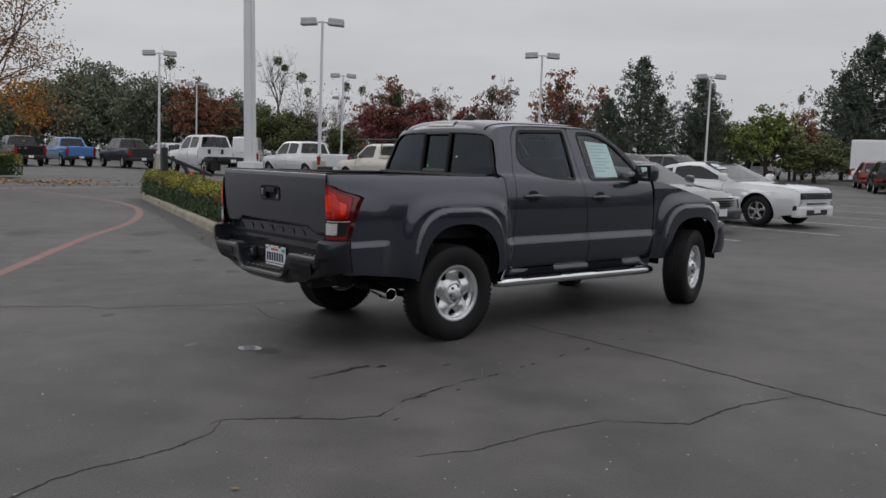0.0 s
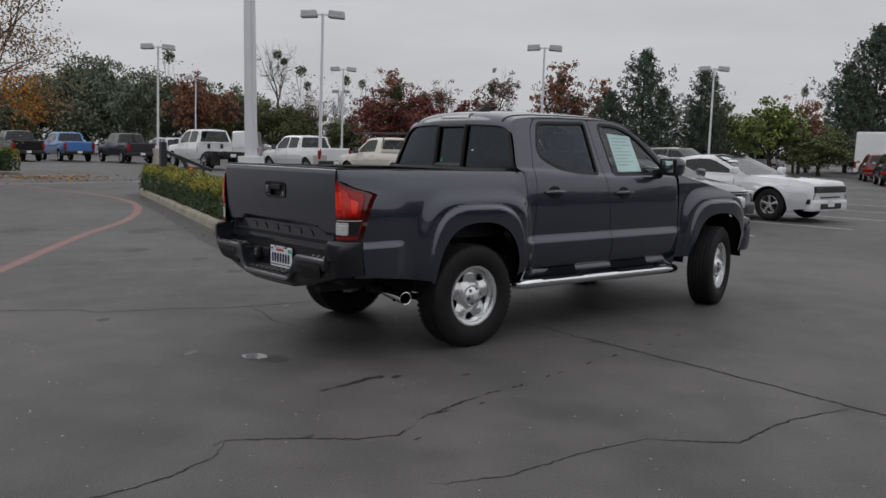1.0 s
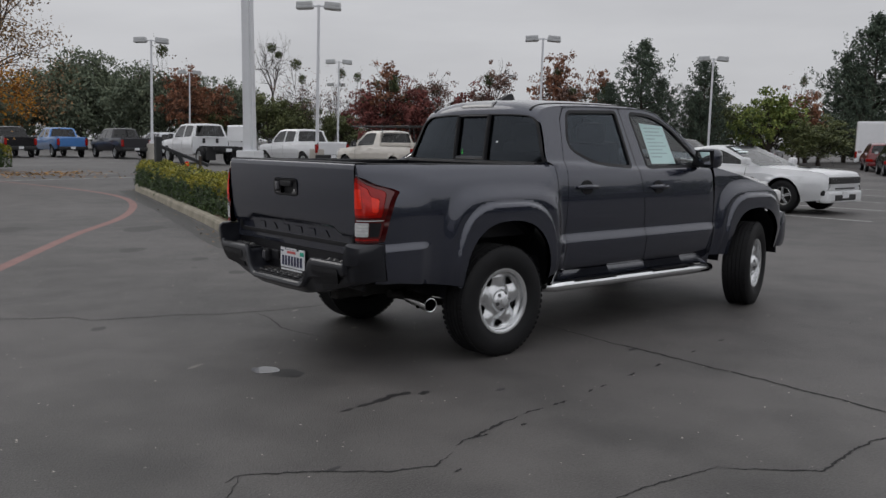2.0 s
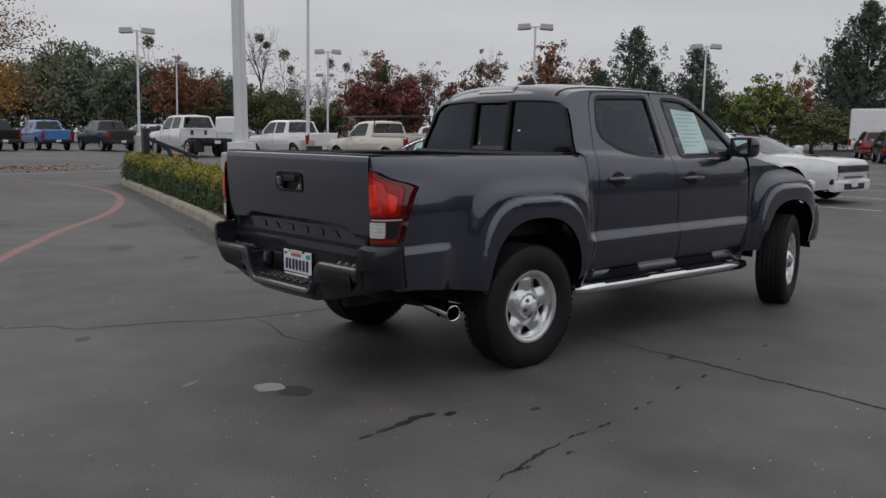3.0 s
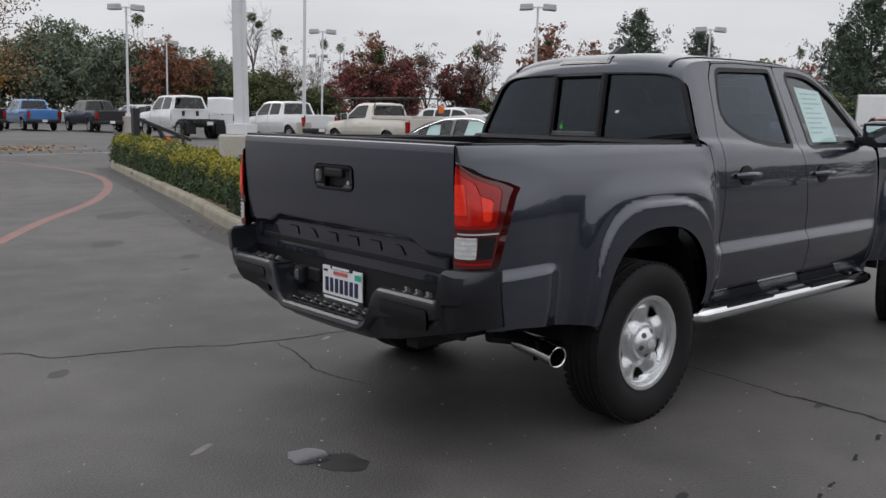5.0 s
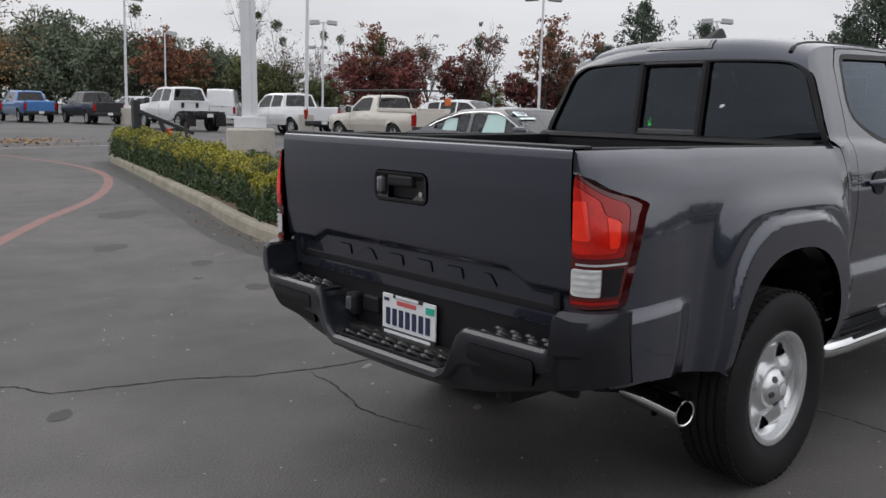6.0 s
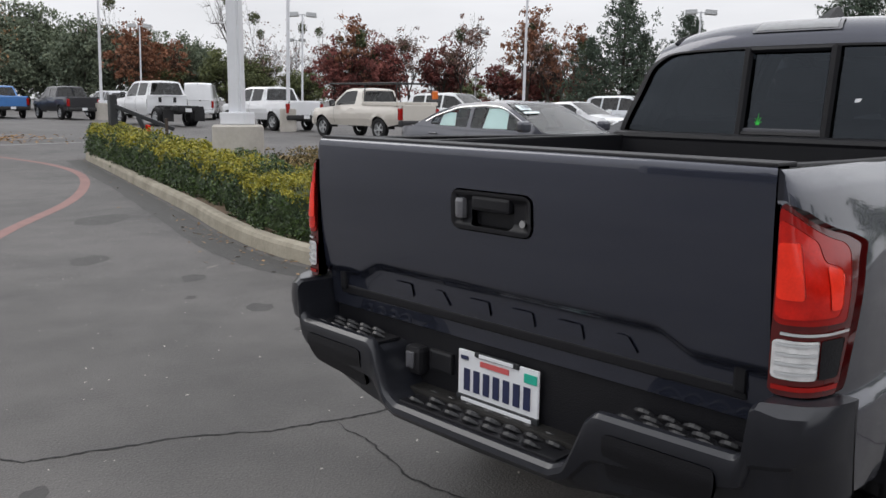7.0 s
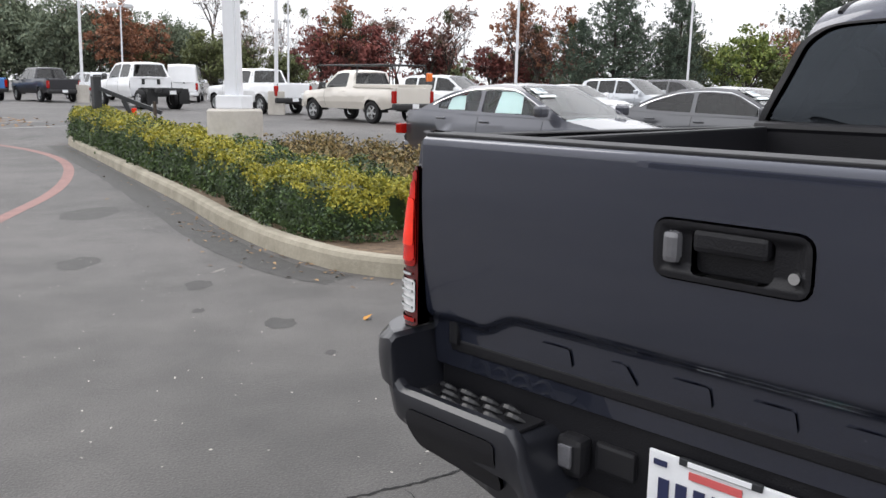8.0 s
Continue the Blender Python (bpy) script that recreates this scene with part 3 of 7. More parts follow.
def lamp_post(x, y, height, turn, width=0.16, twin=True, base=0.62, base_h=1.0, lean=(0.0, 0.0), heads=True):
    z = ground_z(x, y)
    ob = empty("lamp_post", pose(x, y, z - 0.02, lean[0], lean[1], turn), "white steel lamp post with twin flat grey lamp heads" if twin else "white steel lamp post", "lamp post", "lamp posts over the lot")
    prof = [(base / 2, 0.0), (base / 2, base_h - 0.03), (base / 2 - 0.03, base_h), (0.0, base_h)]
    part("concrete_base", lathe(prof, 32, "z"), M_BASE, ob, "rough round concrete footing", smooth=40)
    part("foot_collar", box((0, 0, base_h + 0.09), (width * 1.9, width * 1.9, 0.18), 0.02), M_POLE, ob)
    bm = bmesh.new()
    w0, w1 = width / 2, width * 0.36
    v = [bm.verts.new((sx * w, sy * w, h)) for w, h in ((w0, base_h), (w1, height)) for sx, sy in ((-1, -1), (1, -1), (1, 1), (-1, 1))]
    for i in range(4):
        bm.faces.new((v[i], v[(i + 1) % 4], v[4 + (i + 1) % 4], v[4 + i]))
    bm.faces.new(v[4:])
    bmesh.ops.bevel(bm, geom=[e for e in bm.edges if abs(e.verts[0].co.z - e.verts[1].co.z) > 1], offset=width * 0.12, segments=2, affect="EDGES")
    part("pole", bm, M_POLE, ob)
    if heads:
        part("arm", box((0, 0, height - 0.06), (1.0, 0.07, 0.07), 0.01), M_POLE, ob)
        for s in (-1, 1) if twin else (1,):
            lamp_head(ob, pose(s * 0.66, 0, height - 0.02, 0, s * 4), 1.2)
    return ob


LEAN = (-0.8, 0.8)
lamp_post(3.72, 9.80, 9.5, 35, width=0.20, base=0.74, base_h=1.08, lean=LEAN)
lamp_post(18.3, 31.0, 7.75, -38, base=0.72, lean=LEAN)
lamp_post(17.6, 49.6, 7.5, -30, base=0.72, lean=LEAN)
lamp_post(34.4, 31.8, 7.65, -44, base=0.72, lean=LEAN)
lamp_post(51.5, 31.3, 7.65, -50, base=0.72, lean=LEAN)
lamp_post(31.6, 75.5, 7.65, -28, base=0.72, lean=LEAN)
lamp_post(54.5, 55.8, 7.65, -44, base=0.72, lean=LEAN)
lamp_post(47.0, 100.8, 7.65, 60, base=0.72, lean=LEAN)
lamp_post(35.0, 54.8, 7.65, -38, base=0.72, lean=LEAN)
lamp_post(51.0, 79.8, 7.65, -38, base=0.72, lean=LEAN)
lamp_post(5.6, 62.0, 7.0, 10, base=0.72, lean=LEAN)


# ---- the dark grey crew-cab pickup ----
# truck space: x ahead from the rear axle, y to its left, z up from the ground
WB = 3.235
pickup = empty("pickup_truck", pose(0, -0.023, 0, 0, 0, 0.5), "dark grey crew-cab pickup truck parked on the asphalt", "pickup truck")


def arch(xc, a, zc, b, z0, n=24, p=0.82):
    """Points of a wheel opening, from rear to front, down to z0."""
    pts = []
    for k in range(n + 1):
        th = math.pi * (1 - k / n)
        c, s = math.cos(th), math.sin(th)
        pts.append((xc + a * math.copysign(abs(c) ** p, c), zc + b * abs(s) ** p))
    return [(pts[0][0] - 0.02, z0)] + pts + [(pts[-1][0] + 0.03, z0)]


def ring_mask(x, z, xc, zc, a, b, soft, p=4.0):
    """1 inside a rounded box about (xc, zc), falling to 0 over soft."""
    dz = max(0.0, z - zc)
    r = (abs((x - xc) / a) ** p + abs(dz / b) ** p) ** (1 / p)
    return 1 - sstep(1 - soft, 1 + soft, r)


SIDE = [(0.42, 0.76), (0.50, 0.80), (0.56, 0.838), (0.66, 0.860), (0.725, 0.868), (0.745, 0.864), (0.79, 0.840), (0.81, 0.838), (0.90, 0.846), (1.0, 0.849), (1.08, 0.846), (1.15, 0.839), (1.20, 0.831), (1.27, 0.811), (1.32, 0.785)]
BED = [(0.42, 0.80), (0.56, 0.85), (0.70, 0.868), (0.95, 0.870), (1.08, 0.862), (1.18, 0.842), (1.26, 0.808), (1.30, 0.778), (1.325, 0.750)]


def half_width(x, z):
    """Half the body's width at a height and a place along the truck."""
    shelf = smooth_table(SIDE, z)
    bed = smooth_table(BED, z)
    plain = lerp_table([(0.5, 0.80), (0.7, 0.845), (1.1, 0.84), (1.2, 0.832), (1.27, 0.812), (1.32, 0.785)], z)
    k_bed = 1 - sstep(0.50, 0.64, x)
    k_fen = sstep(2.50, 2.68, x)
    y = shelf * (1 - k_fen) + plain * k_fen
    y = y * (1 - k_bed) + bed * k_bed
    # haunches over the wheels and the raised flare lips
    y += 0.030 * ring_mask(x, z, 0.06, 0.5, 0.56, 0.64, 0.10) * (1 - sstep(1.08, 1.2, z) * 0.6)
    y += 0.026 * ring_mask(x, z, 0.05, 0.5, 0.474, 0.548, 0.032, 3.2)
    y += 0.040 * ring_mask(x, z, 3.24, 0.5, 0.58, 0.60, 0.10) * (1 - sstep(1.08, 1.2, z) * 0.6)
    y += 0.026 * ring_mask(x, z, 3.235, 0.5, 0.49, 0.52, 0.032, 3.2)
    back = 1 - sstep(-0.74, -0.60, x)
    y += back * (0.026 * (1 - sstep(0.785, 0.835, z)) + 0.006) * (1 - sstep(1.0, 1.2, z))
    y += 0.014 * (1 - sstep(-0.92, -0.66, x)) * (1 - sstep(1.05, 1.25, z))
    y += 0.024 * (1 - sstep(-1.0, -0.5, x)) * sstep(1.16, 1.31, z)
    # nose corners
    y -= 0.16 * max(0.0, (x - 3.45) / 0.55) ** 2
    return y


def tail_turn(x):
    """The rounded rear corner: where a point x along the flank comes to lie, and how far it turns in to the gate's edge (0 to 1)."""
    if x > -0.90:
        return x, 0.0
    th = min(1.0, (-0.90 - x) / 0.24) * radians(90)
    return -0.90 - 0.250 * math.sin(th) ** 0.55, 1 - max(0.0, math.cos(th)) ** 0.55


def right_side(x, z):
    xt, k = tail_turn(x)
    y = half_width(x, z)
    return (xt, -(y - (y - min(0.798, y - 0.001)) * k), z)


def both(name, outline, material, parent=pickup, place=right_side, **kw):
    kw.setdefault("inward", (0, 1, 0))
    label = kw.pop("label", "")
    step, holes, depth, inward = kw.pop("step", 0.05), kw.pop("holes", ()), kw.pop("depth", 0.02), kw.pop("inward")
    v, f, n = sheet(outline, holes, place, step, depth, inward)
    a = link_mesh(name, mesh_from(name, v, f, material, True, n), parent, label)
    v = [Vector((p[0], -p[1], p[2])) for p in v]
    b = link_mesh(name, mesh_from(name, v, [q[::-1] for q in f], material, True, [(q[0], -q[1], q[2]) for q in n]), parent, label)
    return a, b


ARCH_R = arch(0.045, 0.412, 0.50, 0.432, 0.52)
ARCH_F = arch(WB, 0.42, 0.50, 0.40, 0.50)

# bed sides, with the tail-lamp corner cut out
bed_out = [(-0.985, 0.60), (-0.60, 0.55)] + ARCH_R + [(0.585, 0.52), (0.585, 1.30), (0.2, 1.302), (-0.6, 1.310), (-1.14, 1.312), (-1.14, 1.253), (-0.912, 1.176), (-0.896, 1.152), (-0.956, 0.858), (-0.965, 0.846)]
both("bed_side", bed_out, M_TRUCK, step=(0.014, 0.014), depth=0.03)
# front fenders
fen_out = [(2.60, 0.50)] + ARCH_F + [(3.70, 0.62), (3.86, 0.72), (3.86, 0.80), (3.62, 1.02), (3.40, 1.11), (3.0, 1.20), (2.61, 1.275)]
both("front_fender", fen_out, M_TRUCK, step=(0.018, 0.018), depth=0.03)


# doors: lower skin and window frame in one pressing
BELT = [(0.6, 1.325), (0.84, 1.318), (1.55, 1.278), (2.55, 1.262)]


def back_edge(z):
    """Where the cab's rounded rear corner ends."""
    return 0.514 + 0.18 * (z - 1.335)


def cabin_side(x, z):
    """Body side below the belt line, leaning glasshouse above it."""
    zb = lerp_table(BELT, x)
    if z <= zb - 0.03:
        return (x, -half_width(x, z) + 0.006 * (max(0.0, back_edge(z) + 0.10 - x) / 0.10) ** 2 * sstep(1.2, 1.3, z), z)
    y0 = half_width(max(x, 0.66), zb - 0.03)
    y0 -= 0.006 * (max(0.0, back_edge(z) + 0.10 - x) / 0.10) ** 2
    lean = 0.016 * sstep(0, 0.05, z - zb + 0.03) + 0.40 * (z - zb + 0.03) + 0.02 * (z - zb + 0.03) ** 2
    return (x, -(y0 - lean), z)


REAR_WIN = round_poly([(0.895, 1.688, 0.05), (1.475, 1.705, 0.03), (1.485, 1.286, 0.03), (1.05, 1.318, 0.2), (0.80, 1.43, 0.10)], 0.04, 5)
FRONT_WIN = round_poly([(1.655, 1.700, 0.05), (1.93, 1.690, 0.2), (2.14, 1.605, 0.2), (2.43, 1.350, 0.05), (2.43, 1.285, 0.03), (1.70, 1.281, 0.03)], 0.04, 5)


def grow(poly, d):
    """The polygon moved outwards by d."""
    c = Vector((sum(p[0] for p in poly) / len(poly), sum(p[1] for p in poly) / len(poly)))
    area = sum(poly[i - 1][0] * poly[i][1] - poly[i][0] * poly[i - 1][1] for i in range(len(poly)))
    return offset_loop(poly, -d if area > 0 else d)


rear_door_out = [(0.66, 0.53), (1.63, 0.525), (1.615, 0.9), (1.555, 1.29), (1.525, 1.735), (1.1, 1.735), (0.865, 1.722), (0.80, 1.64), (0.715, 1.32), (0.69, 1.0)]
front_door_out = [(1.637, 0.525), (2.58, 0.52), (2.595, 0.9), (2.57, 1.262), (2.50, 1.29), (2.20, 1.60), (2.0, 1.71), (1.83, 1.738), (1.532, 1.735), (1.562, 1.29), (1.622, 0.9)]
for out, win, nm in ((rear_door_out, REAR_WIN, "rear_door"), (front_door_out, FRONT_WIN, "front_door")):
    poly = round_poly(out, 0.02, 2)
    for dr in both(nm, poly, M_TRUCK, place=cabin_side, step=(0.05, 0.03), holes=[grow(win, 0.018)], depth=0.03):
        mir = dr.name.endswith(".001")
        tint = M_SIDEGLASS if nm == "rear_door" else M_CLEARGLASS
        panel("window_seal", grow(win, 0.022), cabin_side, M_BLACK_PLASTIC, dr, step=0.2, holes=[grow(win, -0.006)], depth=0.035, inward=(0, 1, 0), mirror=mir)

        def glass_place(x, z):
            p = cabin_side(x, z)
            return (p[0], p[1] + 0.014, p[2])
        pane = panel("window_pane", win, glass_place, tint, dr, step=0.12, depth=0.0, mirror=mir)
        pane.visible_shadow = False
# sill below the doors, and the pillar strips between doors, cab and roof
both("sill", [(0.56, 0.44), (2.62, 0.43), (2.62, 0.517), (0.56, 0.522)], M_TRUCK, step=0.08, depth=0.05)
# the cab's skin from below the rear window up over the header and the roof: (s, centre x, centre z, edge x, edge z)
SHELL = [(1.20, 0.465, 1.20, 0.560, 1.20), (1.335, 0.482, 1.335, 0.514, 1.335), (1.50, 0.504, 1.50, 0.540, 1.50), (1.60, 0.518, 1.60, 0.557, 1.600), (1.672, 0.529, 1.672, 0.574, 1.652), (1.72, 0.543, 1.718, 0.596, 1.680),
         (1.76, 0.570, 1.750, 0.632, 1.702), (1.80, 0.625, 1.774, 0.695, 1.721), (1.90, 0.775, 1.791, 0.830, 1.736), (2.05, 0.955, 1.797, 1.0, 1.742), (2.45, 1.39, 1.800, 1.4, 1.748), (2.85, 1.82, 1.792, 1.8, 1.742), (3.07, 2.06, 1.757, 2.02, 1.709)]


def shell_at(s, k):
    return smooth_table([(r[0], r[k]) for r in SHELL], s)


def shell_place(v, s):
    """v from -1 to 1 across the cab, s up its back and forward over the roof."""
    bx, bz = shell_at(s, 3), shell_at(s, 4)
    w = -cabin_side(bx, bz)[1]
    a = abs(v)
    x = shell_at(s, 1) + (bx - shell_at(s, 1)) * a**3
    z = shell_at(s, 2) + (bz - shell_at(s, 2)) * a ** 3.2
    return (x, -v * w, z)


def shell_v(y, s):
    return y / -cabin_side(shell_at(s, 3), shell_at(s, 4))[1]


edge_down = [(shell_at(s, 3), shell_at(s, 4)) for s in (1.90, 1.86, 1.83, 1.80, 1.78, 1.76, 1.74, 1.72, 1.70, 1.672, 1.64, 1.60, 1.5, 1.42, 1.335)]
cab_rear_out = [(0.592, 0.53), (0.655, 0.53), (0.685, 1.0), (0.710, 1.32), (0.795, 1.645), (0.858, 1.728)] + edge_down + [(0.560, 1.315), (0.592, 1.29)]
both("cab_corner", cab_rear_out, M_TRUCK, place=cabin_side, step=0.02, depth=0.02)


# roof, with its rail over the doors, and the hood
def cabin_top_edge(x):
    """Height of the roof's side edge along the cab."""
    return smooth_table([(0.688, 1.645), (0.70, 1.672), (0.722, 1.695), (0.765, 1.716), (0.865, 1.734), (1.0, 1.742), (1.4, 1.748), (1.8, 1.742), (2.05, 1.70), (2.30, 1.53), (2.62, 1.285)], x)


def roof_place(u, v):
    """u along the cab, v from -1 to 1 across it."""
    edge = cabin_top_edge(u)
    w = -cabin_side(u, edge)[1]
    crown = 0.050 * (1 - abs(v) ** 3.4)
    shift = 0.024 * (v * v - 1) * (1 - sstep(0.70, 1.0, u)) + 0.05 * (1 - v * v) * sstep(1.7, 2.1, u)
    return (u + shift, v * w, edge + crown)


both("roof_rail", [(u, cabin_top_edge(u) + 0.004) for u in (0.866, 0.9, 1.1, 1.4, 1.7, 1.9, 2.02, 2.2, 2.4, 2.6)] + [(2.585, 1.262), (2.51, 1.296), (2.21, 1.607), (2.0, 1.717), (1.83, 1.742), (1.1, 1.740), (0.862, 1.727)], M_TRUCK, place=cabin_side, step=0.06, depth=0.03)
wind = panel("windscreen", [(2.03, -0.95), (2.60, -0.95), (2.60, 0.95), (2.03, 0.95)], roof_place, M_CLEARGLASS, pickup, step=0.1, depth=0.0)
wind.visible_shadow = False
for s in (-1, 1):
    part("roof_channel", tube([shell_place(s * 0.88, u) for u in (1.725, 1.74, 1.76, 1.78, 1.80, 1.85, 1.90, 1.97, 2.05, 2.25, 2.45, 2.7, 2.85, 3.05)], [0.011, 0.011, 0.010] + [0.006] * 11, 6), M_BLACK_PLASTIC, pickup)


def hood_place(u, v):
    z = lerp_table([(2.58, 1.282), (2.61, 1.275), (3.0, 1.20), (3.40, 1.11), (3.62, 1.02), (3.86, 0.80)], u)
    w = half_width(u, z) - 0.002
    bulge = 0.060 * (1 - abs(v) ** 4) + 0.025 * (1 - sstep(0.45, 0.62, abs(v)))
    return (u, v * w, z + bulge)


panel("hood", [(2.58, -1), (3.80, -1), (3.80, 1), (2.58, 1)], hood_place, M_TRUCK, pickup, step=(0.06, 0.1), depth=0.03, inward=(0, 0, -1))
bm = bmesh.new()
add_box(bm, (3.86, 0, 0.66), (0.26, 1.62, 0.38), 0.10)
part("front_bumper", bm, M_TRUCK, pickup, smooth=40)
for s in (-1, 1):
    part("headlamp", box((3.66, s * 0.74, 0.98), (0.34, 0.14, 0.13), 0.04), M_CLEAR, pickup, "clear headlamp")

# rear window with sliding middle pane
RW_B, RW_T = (0.482, 1.318), (0.529, 1.674)


def rear_glass(u, v):
    """u across, v up from 0 to 1, on the leaning back of the cab."""
    up = RW_B[1] + (RW_T[1] - RW_B[1]) * v
    p = shell_place(shell_v(-u, up), up)
    return (p[0] + 0.012, u, p[2])


def rear_back(u, v):
    p = rear_glass(u, v)
    return (p[0] - 0.016, p[1], p[2])


win_out = round_poly([(-0.766, 0.0, 0.03), (0.766, 0.0, 0.03), (0.650, 0.80, 0.12), (0.570, 0.985, 0.07), (-0.570, 0.985, 0.07), (-0.650, 0.80, 0.12)], 0.04, 5)
def back_v(z):
    return (z - RW_B[1]) / (RW_T[1] - RW_B[1])


win_hole = []
for y, v in grow(win_out, 0.012):
    sz = RW_B[1] + (RW_T[1] - RW_B[1]) * v
    win_hole.append((shell_v(-y, sz), sz))
shell_out = [(-1, 1.20), (1, 1.20), (1, 3.07), (-1, 3.07)]


def flip(f):
    return lambda u, v: f(-u, v)


panel("cab_shell", shell_out, shell_place, M_TRUCK, pickup, step=(0.06, 0.014), holes=[win_hole], depth=0.03, inward=(0.8, 0, -0.4))
panel("rear_window_seal", grow(win_out, 0.014), flip(rear_back), M_BLACK_PLASTIC, pickup, step=0.05, holes=[grow(win_out, -0.012)], depth=0.02, inward=(1, 0, 0))
rw = panel("rear_window", win_out, flip(rear_glass), M_PRIVACY, pickup, step=(0.04, 0.1), depth=0.0, label="dark tinted glass with a sliding middle pane")
rw.visible_shadow = False
for s in (-1, 1):
    bm = bmesh.new()
    add_tube(bm, [Vector(rear_back(s * 0.174, v)) for v in (0.0, 0.33, 0.66, 0.97)], 0.019, 6)
    part("slider_bar", bm, M_BLACK_PLASTIC, rw)
for v in (0.02, 0.955):
    part("slider_rail", tube([Vector(rear_back(u, v)) for u in (-0.17, 0, 0.17)], 0.013, 6), M_BLACK_PLASTIC, rw)
part("slider_sill", box((0.484, 0.0, 1.333), (0.02, 0.32, 0.032), 0.005), M_SILL, rw)


def sticker_place(u, v):
    p = rear_glass(-u, v)
    return (p[0] - 0.0025, p[1], p[2])


leaf = []
for k in range(7):
    a = radians(-30 + 40 * k)
    r = (0.020, 0.032, 0.036, 0.045, 0.036, 0.032, 0.020)[k]
    leaf += [(-0.105 - r * math.cos(a) * 0.55, 0.135 + (0.25 * r * 0.9 + r * math.sin(a)) * 2.4), (-0.105 - 0.006 * math.cos(a + 0.35), 0.135 + 0.006 * math.sin(a + 0.35) * 2.4)]
panel("leaf_sticker", leaf, sticker_place, M_LEAF_STICKER, rw, step=0.2, depth=0.0, label="small bright green leaf sticker")
# small pale patch on the right-hand pane
panel("pale_sticker", round_poly([(0.262, 0.38), (0.282, 0.385), (0.289, 0.425), (0.265, 0.42)], 0.006, 2), sticker_place, M_PLATE, rw, step=0.2, depth=0.0, label="small pale patch on the glass")

# high brake lamp and shark-fin aerial


def on_shell(off):
    def place(v, t):
        p = Vector(shell_place(v, t))
        n = (Vector(shell_place(v + 0.01, t)) - p).cross(Vector(shell_place(v, t + 0.01)) - p).normalized()
        return tuple(p + n * off)
    return place


lamp_h = panel("high_brake_lamp", round_poly([(-0.292, 1.728), (0.292, 1.728), (0.275, 1.788), (-0.275, 1.788)], 0.008, 3), on_shell(0.006), M_HIGHLAMP, pickup, step=(0.05, 0.014), depth=0.01, label="smoky clear lamp above the rear window")
panel("lamp_lens", round_poly([(-0.265, 1.735), (0.265, 1.735), (0.25, 1.781), (-0.25, 1.781)], 0.006, 3), on_shell(0.008), M_HIGHLENS, lamp_h, step=(0.05, 0.014), depth=0.003)
bm = bmesh.new()
fin = [(-0.09, 0), (0.09, 0), (0.06, 0.02), (-0.02, 0.06), (-0.06, 0.072), (-0.075, 0.06)]
lo = [bm.verts.new((0.86 - u, 0.028 * (1 - h / 0.09), 1.780 + h)) for u, h in fin]
hi = [bm.verts.new((0.86 - u, -0.028 * (1 - h / 0.09), 1.780 + h)) for u, h in fin]
bm.faces.new(lo)
bm.faces.new(hi[::-1])
for i in range(len(fin)):
    bm.faces.new((lo[i], hi[i], hi[(i + 1) % len(fin)], lo[(i + 1) % len(fin)]))
part("roof_aerial", bm, M_BLACK_PLASTIC, pickup, smooth=60)

# cargo bed
bm = bmesh.new()
add_box(bm, (-0.325, 0, 0.815), (1.57, 1.46, 0.03), 0.005)
bed_floor = part("bed_floor", bm, M_BLACK_PLASTIC, pickup)
for k in range(11):
    part("floor_rib", box((-0.325, -0.65 + 0.13 * k, 0.838), (1.53, 0.055, 0.012), 0.004), M_BLACK_PLASTIC, bed_floor)
for s in (-1, 1):
    part("bed_inner_wall", box((-0.325, s * 0.715, 1.06), (1.59, 0.03, 0.49), 0.008), M_BLACK_PLASTIC, pickup)
    part("bed_rail_cap", tube([(x, s * (half_width(x, 1.30) - 0.024 - 0.03 * sstep(-0.85, -1.1, x) if x < -0.85 else half_width(x, 1.30) - 0.024), 1.296 + (0.3 - x) * 0.009) for x in (0.53, 0.2, -0.3, -0.8, -0.98, -1.09)], 0.012, 8), M_BLACK_PLASTIC, pickup)
part("bed_front_wall", box((0.442, 0, 1.06), (0.03, 1.46, 0.49), 0.008), M_BLACK_PLASTIC, pickup)
part("bed_front_cap", tube([(0.444, y, 1.300) for y in (-0.75, 0, 0.75)], 0.022, 8), M_BLACK_PLASTIC, pickup)


# tailgate: a pressed skin with a recess for the handle and a stepped lower field
def gate_x(y, z):
    x = smooth_table([(0.74, -1.118), (0.80, -1.125), (0.90, -1.138), (1.0, -1.150), (1.15, -1.160), (1.24, -1.161), (1.300, -1.160), (1.313, -1.157), (1.318, -1.150), (1.321, -1.139)], z)
    line = 0.935 - 0.045 * sstep(0.50, 0.62, abs(y))
    x += 0.020 * (1 - sstep(line - 0.030, line + 0.006, z))
    x += 0.003 * (y / 0.79) ** 4
    return x


def gate_place(u, v):
    return (gate_x(-u, v), -u, v)


HANDLE = round_poly([(-0.150, 1.092), (0.145, 1.092), (0.145, 1.200), (-0.150, 1.200)], 0.03, 4)
gate = panel("tailgate", round_poly([(-0.792, 0.755), (0.792, 0.755), (0.785, 1.320), (-0.785, 1.320)], 0.012, 2), gate_place, M_TRUCK, pickup, step=(0.04, 0.012), holes=[grow(HANDLE, 0.004)], depth=0.05, inward=(1, 0, 0))
part("gate_top_cap", box((-1.105, 0, 1.3185), (0.092, 1.562, 0.012), 0.004), M_BLACK_PLASTIC, gate)
part("gate_inner_panel", box((-1.085, 0, 1.05), (0.03, 1.50, 0.50), 0.008), M_BLACK_PLASTIC, gate)


